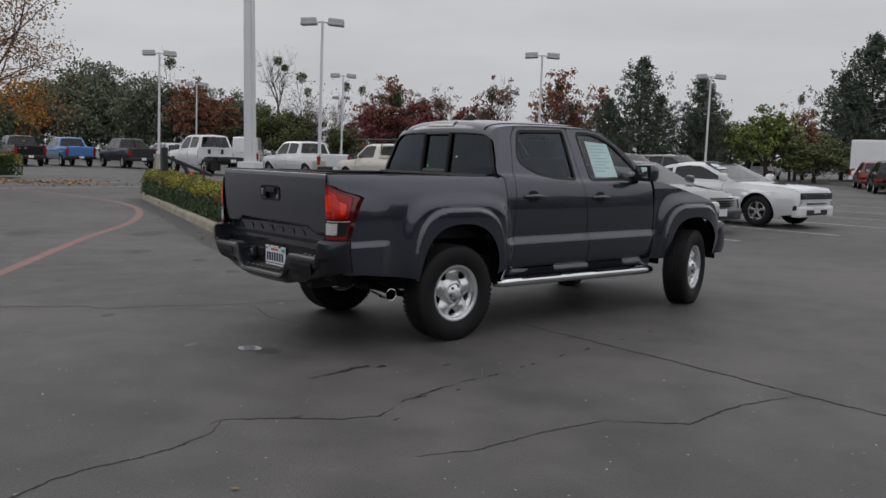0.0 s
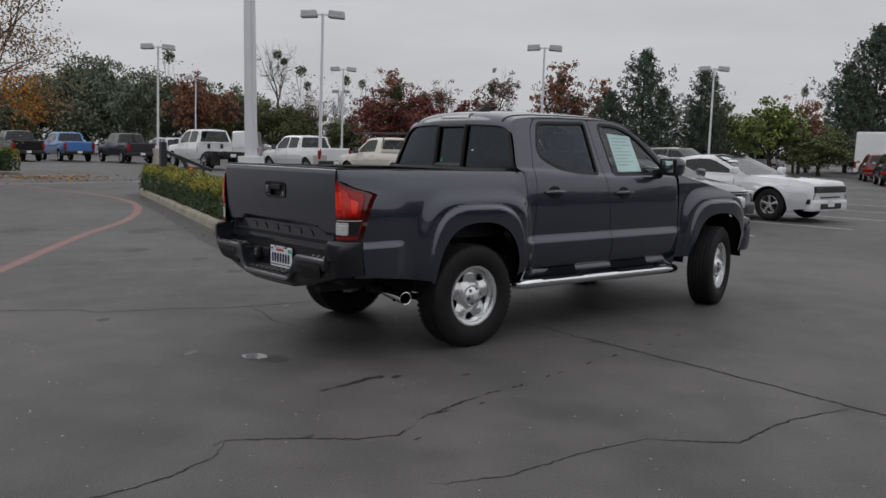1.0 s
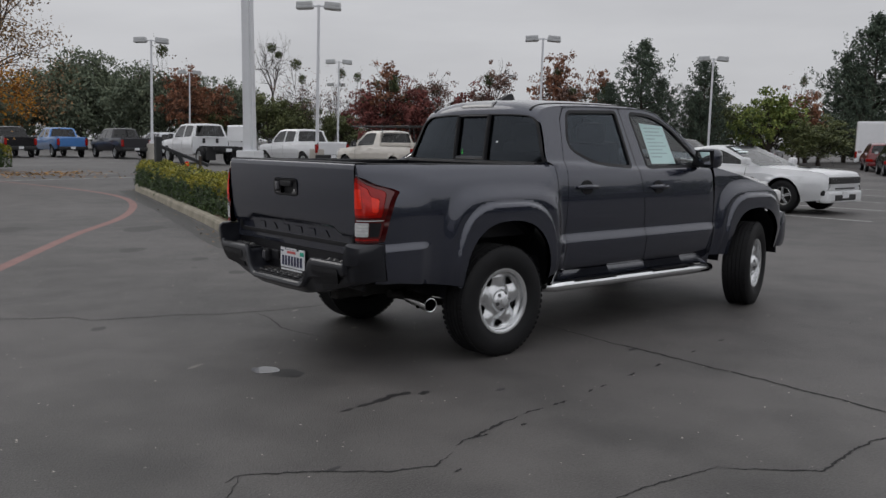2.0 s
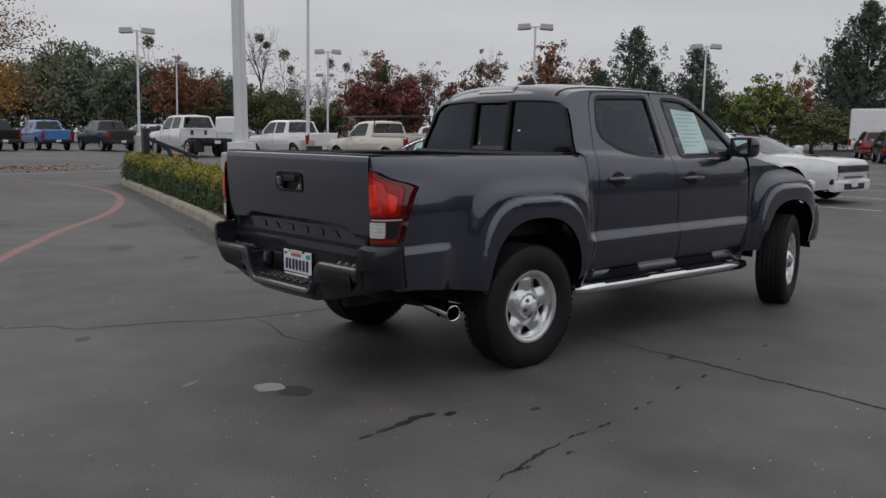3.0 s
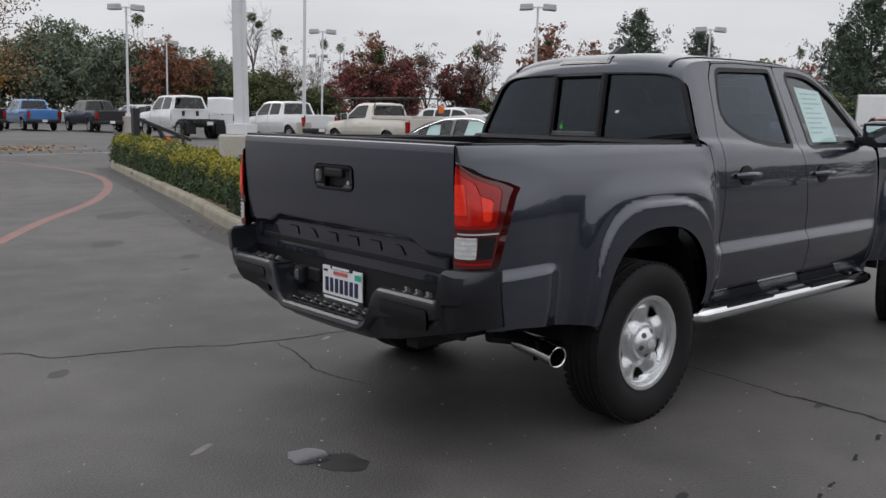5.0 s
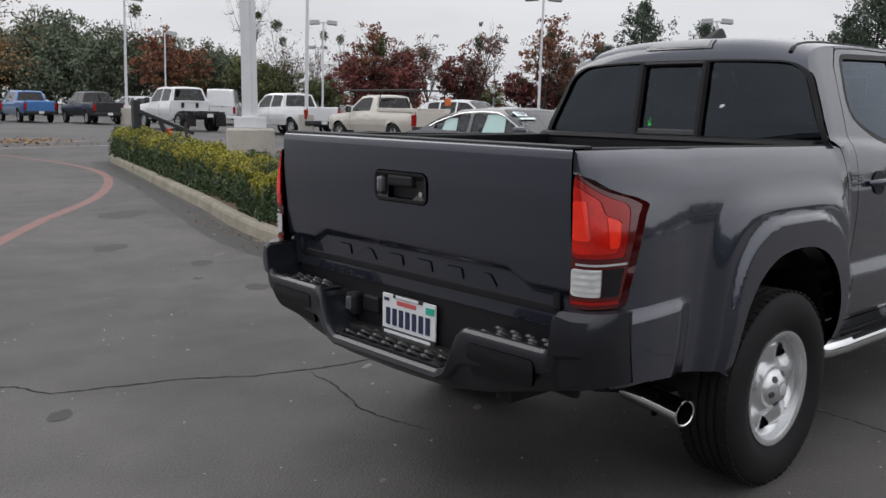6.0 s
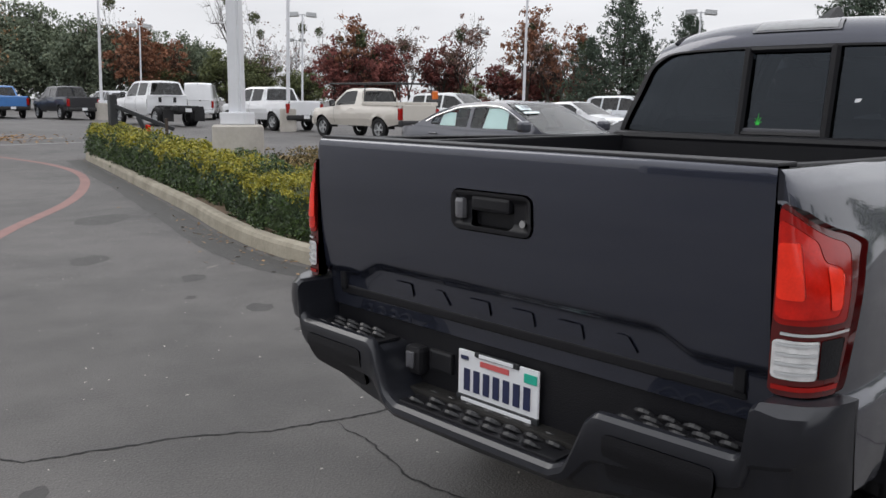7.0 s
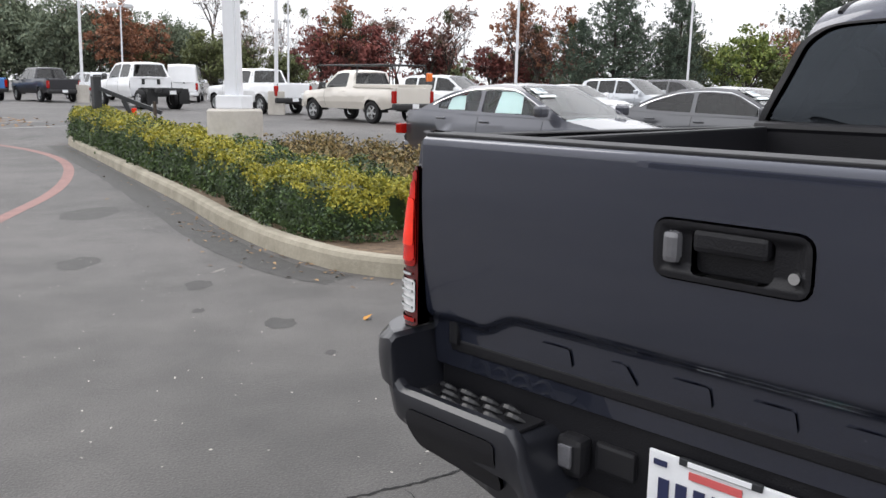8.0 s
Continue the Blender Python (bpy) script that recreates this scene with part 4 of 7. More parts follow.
def bezel_place(u, v):
    d = min(1.0, max(0.0, 1 - max((abs(u) - 0.115) / 0.03, (abs(v - 1.148) - 0.025) / 0.025)))
    return (gate_x(-u, v) - 0.006 + 0.012 * sstep(0.2, 1.0, d), -u, v)


CUP = round_poly([(-0.078, 1.104), (0.078, 1.104), (0.078, 1.188), (-0.078, 1.188)], 0.02, 4)
bez = panel("handle_bezel", HANDLE, bezel_place, M_BLACK_PLASTIC, gate, step=0.008, holes=[CUP], depth=0.03, inward=(1, 0, 0))
part("handle_cup", box((-1.118, 0, 1.146), (0.03, 0.17, 0.10), 0.01), M_BLACK_PLASTIC, bez)
part("handle_grip", box((-1.152, 0, 1.168), (0.03, 0.142, 0.042), 0.010), M_BLACK_PLASTIC, bez)
part("reversing_camera", box((-1.160, 0.112, 1.150), (0.028, 0.034, 0.06), 0.012), M_HIGHLAMP, bez, "small grey camera pod")
part("lock_cylinder", lathe([(0.0, -0.004), (0.010, -0.004), (0.011, 0.004)], 14, "x"), M_CHROME, bez).location = (-1.164, -0.118, 1.128)
# raised maker's marks: plain bars
for k in range(6):
    y = 0.406 - 0.1625 * k
    top = 0.018 if k in (1, 5) else 0.040
    loop = round_poly([(-0.046, 0.846), (0.046, 0.846), (top, 0.886), (-top, 0.886)], 0.007, 3)
    panel("raised_mark", loop, lambda u, v, y=y: (gate_x(y - u, v) - 0.0055, y - u, v), M_TRUCK, gate, step=0.012, depth=0.007, inward=(1, 0, 0))


# tail lamps wrapped round the bed corners
def lamp_skin(off):
    def place(x, z):
        p0, e = right_side(x, z), 0.004
        a, b = right_side(x - e, z), right_side(x + e, z)
        t = Vector((b[0] - a[0], b[1] - a[1])).normalized()
        return (p0[0] + t.y * off, p0[1] - t.x * off, z)
    return place


LAMP_ALL = round_poly([(-1.140, 1.250, 0.02), (-1.140, 0.850, 0.01), (-0.966, 0.848, 0.01), (-0.958, 0.862, 0.01), (-0.899, 1.152, 0.02), (-0.915, 1.172, 0.03)], 0.01, 3)
LAMP_RED = round_poly([(-1.1393, 1.238), (-1.1393, 1.000), (-0.952, 1.000), (-0.921, 1.140), (-0.928, 1.158)], 0.012, 3)
LAMP_HOT = round_poly([(-1.1384, 1.215), (-1.1384, 1.012), (-0.975, 1.016), (-0.955, 1.112), (-1.010, 1.128), (-1.018, 1.168)], 0.014, 3)
LAMP_GLOW = round_poly([(-1.1375, 1.168), (-1.1375, 1.052), (-1.080, 1.052), (-1.084, 1.168)], 0.008, 2)
LAMP_GLOW2 = round_poly([(-1.004, 1.122), (-1.004, 1.030), (-0.972, 1.030), (-0.957, 1.108)], 0.008, 2)
LAMP_FOOT = [(-1.138, 0.862), (-0.968, 0.862), (-0.966, 0.872), (-1.138, 0.872)]
# one thin pale line between the red and the clear lens
LAMP_LINE = [(-1.130, 0.978), (-0.944, 0.978), (-0.943, 0.984), (-1.130, 0.984)]
LAMP_WHITE = round_poly([(-1.139, 0.968), (-1.139, 0.886), (-1.035, 0.886), (-1.031, 0.968)], 0.008, 3)
LAMP_SMOKE = round_poly([(-1.022, 0.968), (-1.024, 0.886), (-0.968, 0.886), (-0.952, 0.968)], 0.008, 3)
for mir in (False, True):
    tl = panel("tail_lamp", LAMP_ALL, lamp_skin(0.009), M_RED_DARK, pickup, step=0.02, depth=0.04, inward=(1, 0, 0), mirror=mir, label="red tail lamp with a clear reversing lens")
    for nm, poly, off, mt in (("red_lens", LAMP_RED, 0.013, M_RED_LENS), ("brake_lens", LAMP_HOT, 0.016, M_RED_LENS2), ("brake_reflector", LAMP_GLOW, 0.0185, M_RED_BRIGHT), ("brake_reflector", LAMP_GLOW2, 0.0185, M_RED_BRIGHT), ("foot_line", LAMP_FOOT, 0.013, M_RED_LENS), ("chrome_line", LAMP_LINE, 0.014, M_LAMP), ("reversing_lens", LAMP_WHITE, 0.013, M_CLEAR), ("smoked_lens", LAMP_SMOKE, 0.012, M_BLACK_PLASTIC)):
        panel(nm, poly, lamp_skin(off), mt, tl, step=0.02, depth=0.005, inward=(1, 0, 0), mirror=mir)
    for k in range(4):
        z = 0.896 + 0.020 * k
        panel("lens_rib", [(-1.135, z), (-1.036, z), (-1.036, z + 0.006), (-1.135, z + 0.006)], lamp_skin(0.016), M_LAMP, tl, step=0.03, depth=0.003, inward=(1, 0, 0), mirror=mir)


# rear step bumper, swept from side to side
def bumper_x(t):
    """How far back the bumper's face stands at t from the middle."""
    return -1.256 + 0.010 * (t / 0.7) ** 2 + 0.150 * (1 - (1 - min(1.0, max(0.0, (t - 0.80) / 0.138)) ** 2.3) ** 0.56)


def bumper_sections():
    n = 150
    rows = []
    for k in range(n + 1):
        a = -1 + 2 * k / n
        y = 0.938 * math.copysign(abs(a) ** 0.9, a)
        t = abs(y)
        x_out = bumper_x(t)
        top = lerp_table([(0.30, 0.552), (0.345, 0.575), (0.40, 0.700), (0.425, 0.722), (0.775, 0.722), (0.790, 0.735), (0.800, 0.835), (0.815, 0.848), (0.945, 0.842)], t)
        bot = lerp_table([(0.0, 0.470), (0.30, 0.475), (0.50, 0.510), (0.80, 0.590), (0.945, 0.622)], t)
        back = min(-1.055, x_out + 0.18)
        lip = lerp_table([(0.36, 0.0), (0.42, 0.028), (0.78, 0.028), (0.80, 0.0)], t)
        r = lerp_table([(0.80, 0.016), (0.86, 0.036)], t)
        h = top - bot
        rows.append([(back + 0.02, y, top - lip), (x_out + 0.055, y, top - lip), (x_out + 0.035, y, top), (x_out + r, y, top), (x_out + 0.004, y, top - r * 0.6), (x_out, y, top - r * 1.6),
                     (x_out + 0.002, y, top - h * 0.35), (x_out + 0.010, y, top - h * 0.52), (x_out + 0.030, y, top - h * 0.58), (x_out + 0.050, y, bot + 0.02), (x_out + 0.075, y, bot), (back + 0.03, y, bot)])
    return rows


def grid_mesh(name, rows, material, parent, label="", smooth=35):
    bm = bmesh.new()
    vs = [[bm.verts.new(p) for p in r] for r in rows]
    for a, b in zip(vs, vs[1:]):
        for i in range(len(a) - 1):
            bm.faces.new((a[i], a[i + 1], b[i + 1], b[i]))
    for r in (vs[0], vs[-1]):
        bm.faces.new(r)
    return part(name, bm, material, parent, label, smooth=smooth)


bumper = grid_mesh("rear_bumper", bumper_sections(), M_BUMPER, pickup, "dark grey moulded rear step bumper")
part("bumper_back_panel", box((-1.075, 0, 0.655), (0.03, 1.56, 0.23), 0.01), M_BLACK_PLASTIC, bumper)


def step_pad(y0, y1, z, x0, x1, rows, cols):
    bm = bmesh.new()
    add_box(bm, ((x0 + x1) / 2, (y0 + y1) / 2, z), (x1 - x0, y1 - y0, 0.008), 0.002)
    for i in range(rows):
        for j in range(cols):
            cy = y0 + (j + 0.5 + (0.25 if i % 2 else -0.15)) * (y1 - y0) / cols
            cx = x0 + (i + 0.5) * (x1 - x0) / rows
            if not y0 + 0.03 < cy < y1 - 0.03:
                continue
            w = (y1 - y0) / cols * 0.42
            pts = [(cx + 0.014 * (u * u) - 0.007, cy + u * w, z + 0.004 + 0.010 * (1 - u * u)) for u in (-1, -0.6, -0.2, 0.2, 0.6, 1)]
            add_tube(bm, pts, [0.004, 0.008, 0.009, 0.009, 0.008, 0.004], 6)
    return part("step_pad", bm, M_PAD, bumper, "black step pad with curved treads")


step_pad(0.435, 0.775, 0.699, -1.205, -1.105, 3, 5)
step_pad(-0.775, -0.435, 0.699, -1.205, -1.105, 3, 5)
step_pad(-0.30, 0.30, 0.556, -1.225, -1.10, 3, 8)
for s, mt in ((1, M_HIGHLAMP),):
    part("trailer_socket", box((-1.105, s * 0.352, 0.650), (0.05, 0.070, 0.090), 0.016), M_PAD, bumper)
    part("socket_cap", box((-1.132, s * 0.357, 0.652), (0.012, 0.034, 0.052), 0.005), mt, bumper)
    part("blank_cover", box((-1.094, s * 0.252, 0.662), (0.020, 0.100, 0.066), 0.009), M_PAD, bumper)
for sgn in (-1, 1):
    panel("bumper_insert", round_poly([(sgn * 0.455, 0.560), (sgn * 0.72, 0.590), (sgn * 0.74, 0.640), (sgn * 0.74, 0.684), (sgn * 0.455, 0.684)][::sgn], 0.02, 3), lambda u, v: (bumper_x(abs(u)) - 0.003 + 0.03 * (1 - sstep(0.56, 0.66, v)), -u, v), M_BLACK_PLASTIC, bumper, step=0.04, depth=0.012, inward=(1, 0, 0))
# number plate in its frame, the writing as plain bars
plate = part("number_plate", box((-1.106, 0.012, 0.648), (0.008, 0.308, 0.155), 0.003), M_PLATE, bumper, "white number plate in a dealer frame")
part("plate_frame", box((-1.110, 0.012, 0.580), (0.010, 0.314, 0.024), 0.003), M_DARKPOST, plate)
part("plate_frame", box((-1.110, 0.012, 0.722), (0.010, 0.17, 0.016), 0.003), M_DARKPOST, plate)
for k in range(7):
    part("number_bar", box((-1.112, 0.128 - 0.0385 * k, 0.640), (0.003, 0.024, 0.066), 0.001), M_PLATE_INK, plate)
for z, w in ((0.580, 0.27), (0.722, 0.13)):
    part("frame_bar", box((-1.1155, 0.012, z), (0.003, w, 0.011), 0.001), M_PLATE, plate)
part("state_bar", box((-1.112, 0.02, 0.698), (0.003, 0.11, 0.016), 0.001), M_RED_INK, plate)
part("tag", box((-1.112, -0.115, 0.698), (0.003, 0.046, 0.026), 0.001), M_GREEN_TAG, plate)
part("tag_bar", box((-1.112, 0.138, 0.704), (0.003, 0.03, 0.012), 0.001), M_PLATE_INK, plate)


# wheels
def tyre_mesh():
    side = [(0.218, -0.088), (0.235, -0.100), (0.262, -0.116), (0.300, -0.1225), (0.335, -0.119), (0.360, -0.110), (0.374, -0.098), (0.381, -0.085)]
    tread = [(0.383, -0.075)]
    for g in (-0.052, -0.018, 0.018, 0.052):
        tread += [(0.3835, g - 0.007), (0.374, g - 0.004), (0.374, g + 0.004), (0.3835, g + 0.007)]
    tread += [(0.383, 0.075)]
    prof = side + tread + [(r, -a) for r, a in side[::-1]]
    return lathe(prof, 72)


def wheel_disc(parent):
    """A pressed steel wheel with five broad spokes and five rounded openings near the rim."""
    def place(u, v):
        r, a = math.hypot(u, v), math.atan2(u, v)
        spoke = 0.5 + 0.5 * math.cos(5 * a)
        y = -0.052 - 0.022 * (1 - sstep(0.07, 0.12, r))
        y -= 0.020 * spoke * sstep(0.085, 0.13, r) * (1 - sstep(0.165, 0.197, r))
        y += 0.010 * (1 - spoke) * sstep(0.10, 0.135, r) * (1 - sstep(0.175, 0.190, r))
        y -= 0.016 * sstep(0.175, 0.198, r)
        return (u, y, v)

    def polar(r, deg):
        return (r * math.sin(radians(deg)), r * math.cos(radians(deg)))
    holes = []
    for k in range(5):
        c = 36 + 72 * k
        holes.append(round_poly([polar(0.123, c), polar(0.150, c + 11.5), polar(0.176, c + 14), polar(0.183, c), polar(0.176, c - 14), polar(0.150, c - 11.5)], 0.014, 4))
    for k in range(5):
        c = 36 + 72 * k + 23
        holes.append([(polar(0.187, c)[0] + 0.004 * math.cos(b), polar(0.187, c)[1] + 0.004 * math.sin(b)) for b in [2 * math.pi * i / 8 for i in range(8)]])
    rim = [polar(0.201, 360 * i / 72) for i in range(72)]
    return panel("wheel_disc", rim[::-1], place, M_STEELWHEEL, parent, step=0.011, holes=holes, depth=0.010, inward=(0, 1, 0))


def make_wheel(parent, m):
    w = new("wheel")
    w.parent = parent
    w.matrix_basis = m
    part("tyre", tyre_mesh(), M_RUBBER, w, smooth=30)
    bm = bmesh.new()
    for j in range(60):
        for s in (-1, 1):
            a = 2 * math.pi * (j + (0.5 if s > 0 else 0)) / 60
            add_box(bm, (0.3815 * math.sin(a), s * 0.080, 0.3815 * math.cos(a)), (0.025, 0.040, 0.006), 0.0, Euler((0, a, 0)).to_matrix())
    part("tread", bm, M_RUBBER, w)["kind"] = "stuff"
    prof = [(0.205, -0.030), (0.197, -0.075), (0.201, -0.094), (0.216, -0.103), (0.226, -0.102), (0.228, -0.092), (0.205, -0.080), (0.200, 0.08)]
    part("rim", lathe(prof, 64), M_STEELWHEEL, w, smooth=40)
    wheel_disc(w)
    part("hub_cap", lathe([(0.0, -0.118), (0.030, -0.117), (0.036, -0.114), (0.058, -0.104), (0.072, -0.092), (0.080, -0.076), (0.084, -0.056)], 40), M_STEELWHEEL, w, smooth=50)
    for k in range(6):
        a = 2 * math.pi * k / 6 + 0.3
        rc = part("lug_recess", lathe([(0.0, -0.002), (0.011, -0.002), (0.0145, 0.001), (0.0145, 0.006)], 14), M_LUG, w, smooth=40)
        rc.matrix_basis = Euler((0, a, 0)).to_matrix().to_4x4() @ Matrix.Translation((0, -0.1035, 0.058)) @ Euler((radians(-24), 0, 0)).to_matrix().to_4x4()
    part("hub_badge", lathe([(0.0, -0.120), (0.022, -0.1195), (0.025, -0.117)], 24), M_LAMP, w, smooth=50)
    part("brake_drum", lathe([(0.0, -0.005), (0.15, -0.005), (0.16, 0.03), (0.16, 0.09), (0.0, 0.09)], 32), M_DARKMETAL, w, smooth=40)
    return w


rw_first = make_wheel(pickup, pose(0, -0.800, 0.381))
for m in (pose(0, 0.800, 0.381, 0, 0, 180), pose(WB + 0.01, -0.790, 0.381, 0, 40, 17), pose(WB + 0.01, 0.790, 0.381, 0, 0, 197)):
    c = copy_thing(rw_first, m)
    c.parent = pickup

# wheel housings, axle, frame, exhaust, side step
for xc in (0.03, WB):
    for s in (-1, 1):
        bm = bmesh.new()
        rows = []
        for k in range(13):
            a = math.pi * k / 12
            rows.append([(xc + 0.50 * math.cos(a), s * yy, 0.44 + 0.50 * math.sin(a)) for yy in (0.50, 0.83)])
        vs = [[bm.verts.new(p) for p in r] for r in rows]
        for a, b in zip(vs, vs[1:]):
            bm.faces.new((a[0], a[1], b[1], b[0]))
        bm.faces.new([r[0] for r in vs])
        part("wheel_housing", bm, M_BLACK_PLASTIC, pickup, smooth=40)
bm = bmesh.new()
add_tube(bm, [(0, -0.62, 0.381), (0, 0.62, 0.381)], 0.045, 12)
add_tube(bm, [(-0.14, 0, 0.381), (0.0, 0, 0.381), (0.16, 0, 0.381)], [0.10, 0.15, 0.06], 16)
part("rear_axle", bm, M_DARKMETAL, pickup, smooth=40)
for s in (-1, 1):
    part("chassis_rail", box((1.3, s * 0.48, 0.52), (4.8, 0.07, 0.13), 0.01), M_DARKMETAL, pickup)
    part("leaf_spring", tube([(-0.72, s * 0.56, 0.46), (-0.3, s * 0.56, 0.36), (0, s * 0.56, 0.33), (0.35, s * 0.56, 0.37), (0.68, s * 0.56, 0.48)], 0.028, 6), M_DARKMETAL, pickup)
part("underbody", box((1.60, 0, 0.58), (4.0, 1.50, 0.12), 0.02), M_BLACK_PLASTIC, pickup)
# block added under the floor to stop light passing beneath and deepen the shade
part("drivetrain", box((1.55, 0, 0.43), (2.5, 0.86, 0.20), 0.05), M_DARKMETAL, pickup)
part("bed_underside", box((-0.55, 0, 0.70), (0.9, 1.50, 0.14), 0.02), M_DARKMETAL, pickup)
exhaust = part("exhaust_pipe", tube([(0.6, -0.42, 0.46), (0.05, -0.42, 0.58), (-0.40, -0.42, 0.54), (-0.57, -0.50, 0.46), (-0.60, -0.62, 0.440)], 0.028, 12), M_DARKMETAL, pickup, smooth=40)
tip0, tip1 = Vector((-0.600, -0.615, 0.440)), Vector((-0.640, -0.890, 0.422))
bm = tube([tip0, tip0.lerp(tip1, 0.05), tip0.lerp(tip1, 0.96), tip1], [0.034, 0.043, 0.046, 0.0465], 28, False)
ax = (tip1 - tip0).normalized()
e1 = ax.cross(Vector((0, 0, 1))).normalized()
e2 = e1.cross(ax)
add_tube(bm, [tip1 + 0.0435 * (e1 * math.cos(2 * math.pi * k / 28) + e2 * math.sin(2 * math.pi * k / 28)) for k in range(29)], 0.0042, 6, False)
# very dark tube and end plate set inside the tip's mouth
inside = tube([tip0.lerp(tip1, 0.55), tip0.lerp(tip1, 0.992)], 0.0405, 24, False)
add_box(inside, tip0.lerp(tip1, 0.6), (0.08, 0.01, 0.08))
part("pipe_inside", inside, M_DARKPIPE, exhaust)
part("exhaust_tip", bm, M_CHROME, exhaust, "polished chrome exhaust tip", smooth=50)
part("tow_hitch", box((-1.02, 0, 0.545), (0.26, 0.7, 0.06), 0.01), M_DARKMETAL, pickup)
for s in (-1, 1):
    bar = part("side_step", tube([(0.58, s * 0.72, 0.40), (0.62, s * 0.80, 0.405), (0.70, s * 0.815, 0.408), (1.6, s * 0.815, 0.400), (2.55, s * 0.815, 0.392), (2.63, s * 0.80, 0.388), (2.67, s * 0.72, 0.385)], 0.038, 14), M_CHROME, pickup, "chrome tubular side step", smooth=50)
    for x0, x1 in ((0.80, 1.30), (1.78, 2.28)):
        part("tread_pad", box(((x0 + x1) / 2, s * 0.812, 0.437), (x1 - x0, 0.07, 0.012), 0.005), M_BLACK_PLASTIC, bar)
    for x in (0.75, 1.6, 2.45):
        part("step_bracket", tube([(x, s * 0.80, 0.40), (x, s * 0.62, 0.46), (x, s * 0.50, 0.50)], 0.018, 6), M_DARKMETAL, bar)


# door handles and mirrors
def door_handle(x, z, s):
    y = half_width(x, z)
    cup = panel("handle_cup", [(x + 0.066 * math.cos(a), z + 0.052 * math.sin(a)) for a in [2 * math.pi * k / 20 for k in range(20)]], lambda u, v: (u, -(half_width(u, v) + 0.006), v), M_BLACK_PLASTIC, pickup, step=0.03, depth=0.004, inward=(0, 1, 0), mirror=s > 0)
    cup.name = "handle_recess"
    bm = tube([(x - 0.105, s * (y + 0.004), z), (x - 0.085, s * (y + 0.026), z + 0.002), (x, s * (y + 0.036), z + 0.004), (x + 0.085, s * (y + 0.028), z + 0.002), (x + 0.105, s * (y + 0.004), z)], [0.012, 0.017, 0.018, 0.017, 0.012], 10)
    part("door_handle", bm, M_TRUCK, pickup, smooth=50)


for s in (-1, 1):
    door_handle(0.905, 1.135, s)
    door_handle(1.785, 1.118, s)
    bm = bmesh.new()
    add_box(bm, (2.335, s * 0.945, 1.350), (0.15, 0.21, 0.165), 0.070, seg=4)
    mir = part("wing_mirror", bm, M_TRUCK, pickup, smooth=50)
    part("mirror_pane", box((2.258, s * 0.945, 1.350), (0.006, 0.135, 0.105), 0.002, Euler((0, radians(-9), s * radians(9))).to_matrix()), M_MIRROR, mir, "mirror glass")
    part("mirror_bezel", box((2.267, s * 0.945, 1.350), (0.01, 0.175, 0.135), 0.004), M_BLACK_PLASTIC, mir)
    part("mirror_arm", box((2.37, s * 0.84, 1.305), (0.09, 0.12, 0.06), 0.02), M_BLACK_PLASTIC, mir)

# cabin: floor, seats, wheel, dash
part("cabin_floor", box((1.6, 0, 0.68), (2.1, 1.40, 0.06), 0.02), M_INTERIOR, pickup)
part("dashboard", box((2.50, 0, 1.12), (0.40, 1.40, 0.30), 0.08), M_INTERIOR, pickup)
for x, y in ((1.72, 0.38), (1.72, -0.38)):
    seat = part("front_seat", box((x + 0.10, y, 0.92), (0.52, 0.50, 0.20), 0.07), M_SEAT, pickup)
    part("backrest", box((x - 0.18, y, 1.20), (0.15, 0.48, 0.56), 0.06, Euler((0, radians(-12), 0)).to_matrix()), M_SEAT, seat)
    part("headrest", box((x - 0.25, y, 1.545), (0.10, 0.26, 0.17), 0.045), M_SEAT, seat)
bench = part("rear_bench", box((0.98, 0, 0.92), (0.46, 1.34, 0.18), 0.06), M_SEAT, pickup)
part("backrest", box((0.76, 0, 1.16), (0.13, 1.34, 0.46), 0.05, Euler((0, radians(-8), 0)).to_matrix()), M_SEAT, bench)
for y in (-0.40, 0.40):
    part("headrest", box((0.74, y, 1.45), (0.09, 0.25, 0.13), 0.04), M_SEAT, bench)
bm = bmesh.new()
pts = [(2.16 + 0.08 * math.sin(a), 0.38 + 0.18 * math.cos(a), 1.20 + 0.16 * math.sin(a)) for a in [2 * math.pi * k / 24 for k in range(25)]]
add_tube(bm, pts, 0.016, 8, False)
part("steering_wheel", bm, M_INTERIOR, pickup, smooth=60)
part("headliner", box((1.42, 0, 1.712), (1.0, 1.06, 0.03), 0.01), M_SEAT, pickup)


def sheet_at(x, z):
    p = cabin_side(x, z)
    return (p[0], p[1] + 0.022, p[2])


notice = panel("window_notice", [(1.80, 1.300), (2.13, 1.300), (2.09, 1.61), (1.78, 1.63)], sheet_at, M_PAPER, pickup, step=0.1, depth=0.001, inward=(0, 1, 0), label="pale printed price sheet inside the side window")
for k in range(9):
    z = 1.585 - 0.029 * k
    w = (0.23, 0.20, 0.24, 0.12, 0.22, 0.24, 0.18, 0.23, 0.15)[k]
    panel("print_bar", [(1.82, z), (1.82 + w, z), (1.82 + w, z + 0.009), (1.82, z + 0.009)], lambda u, v: (u, cabin_side(u, v)[1] + 0.020, v), M_PRINT, notice, step=0.3, depth=0.0)


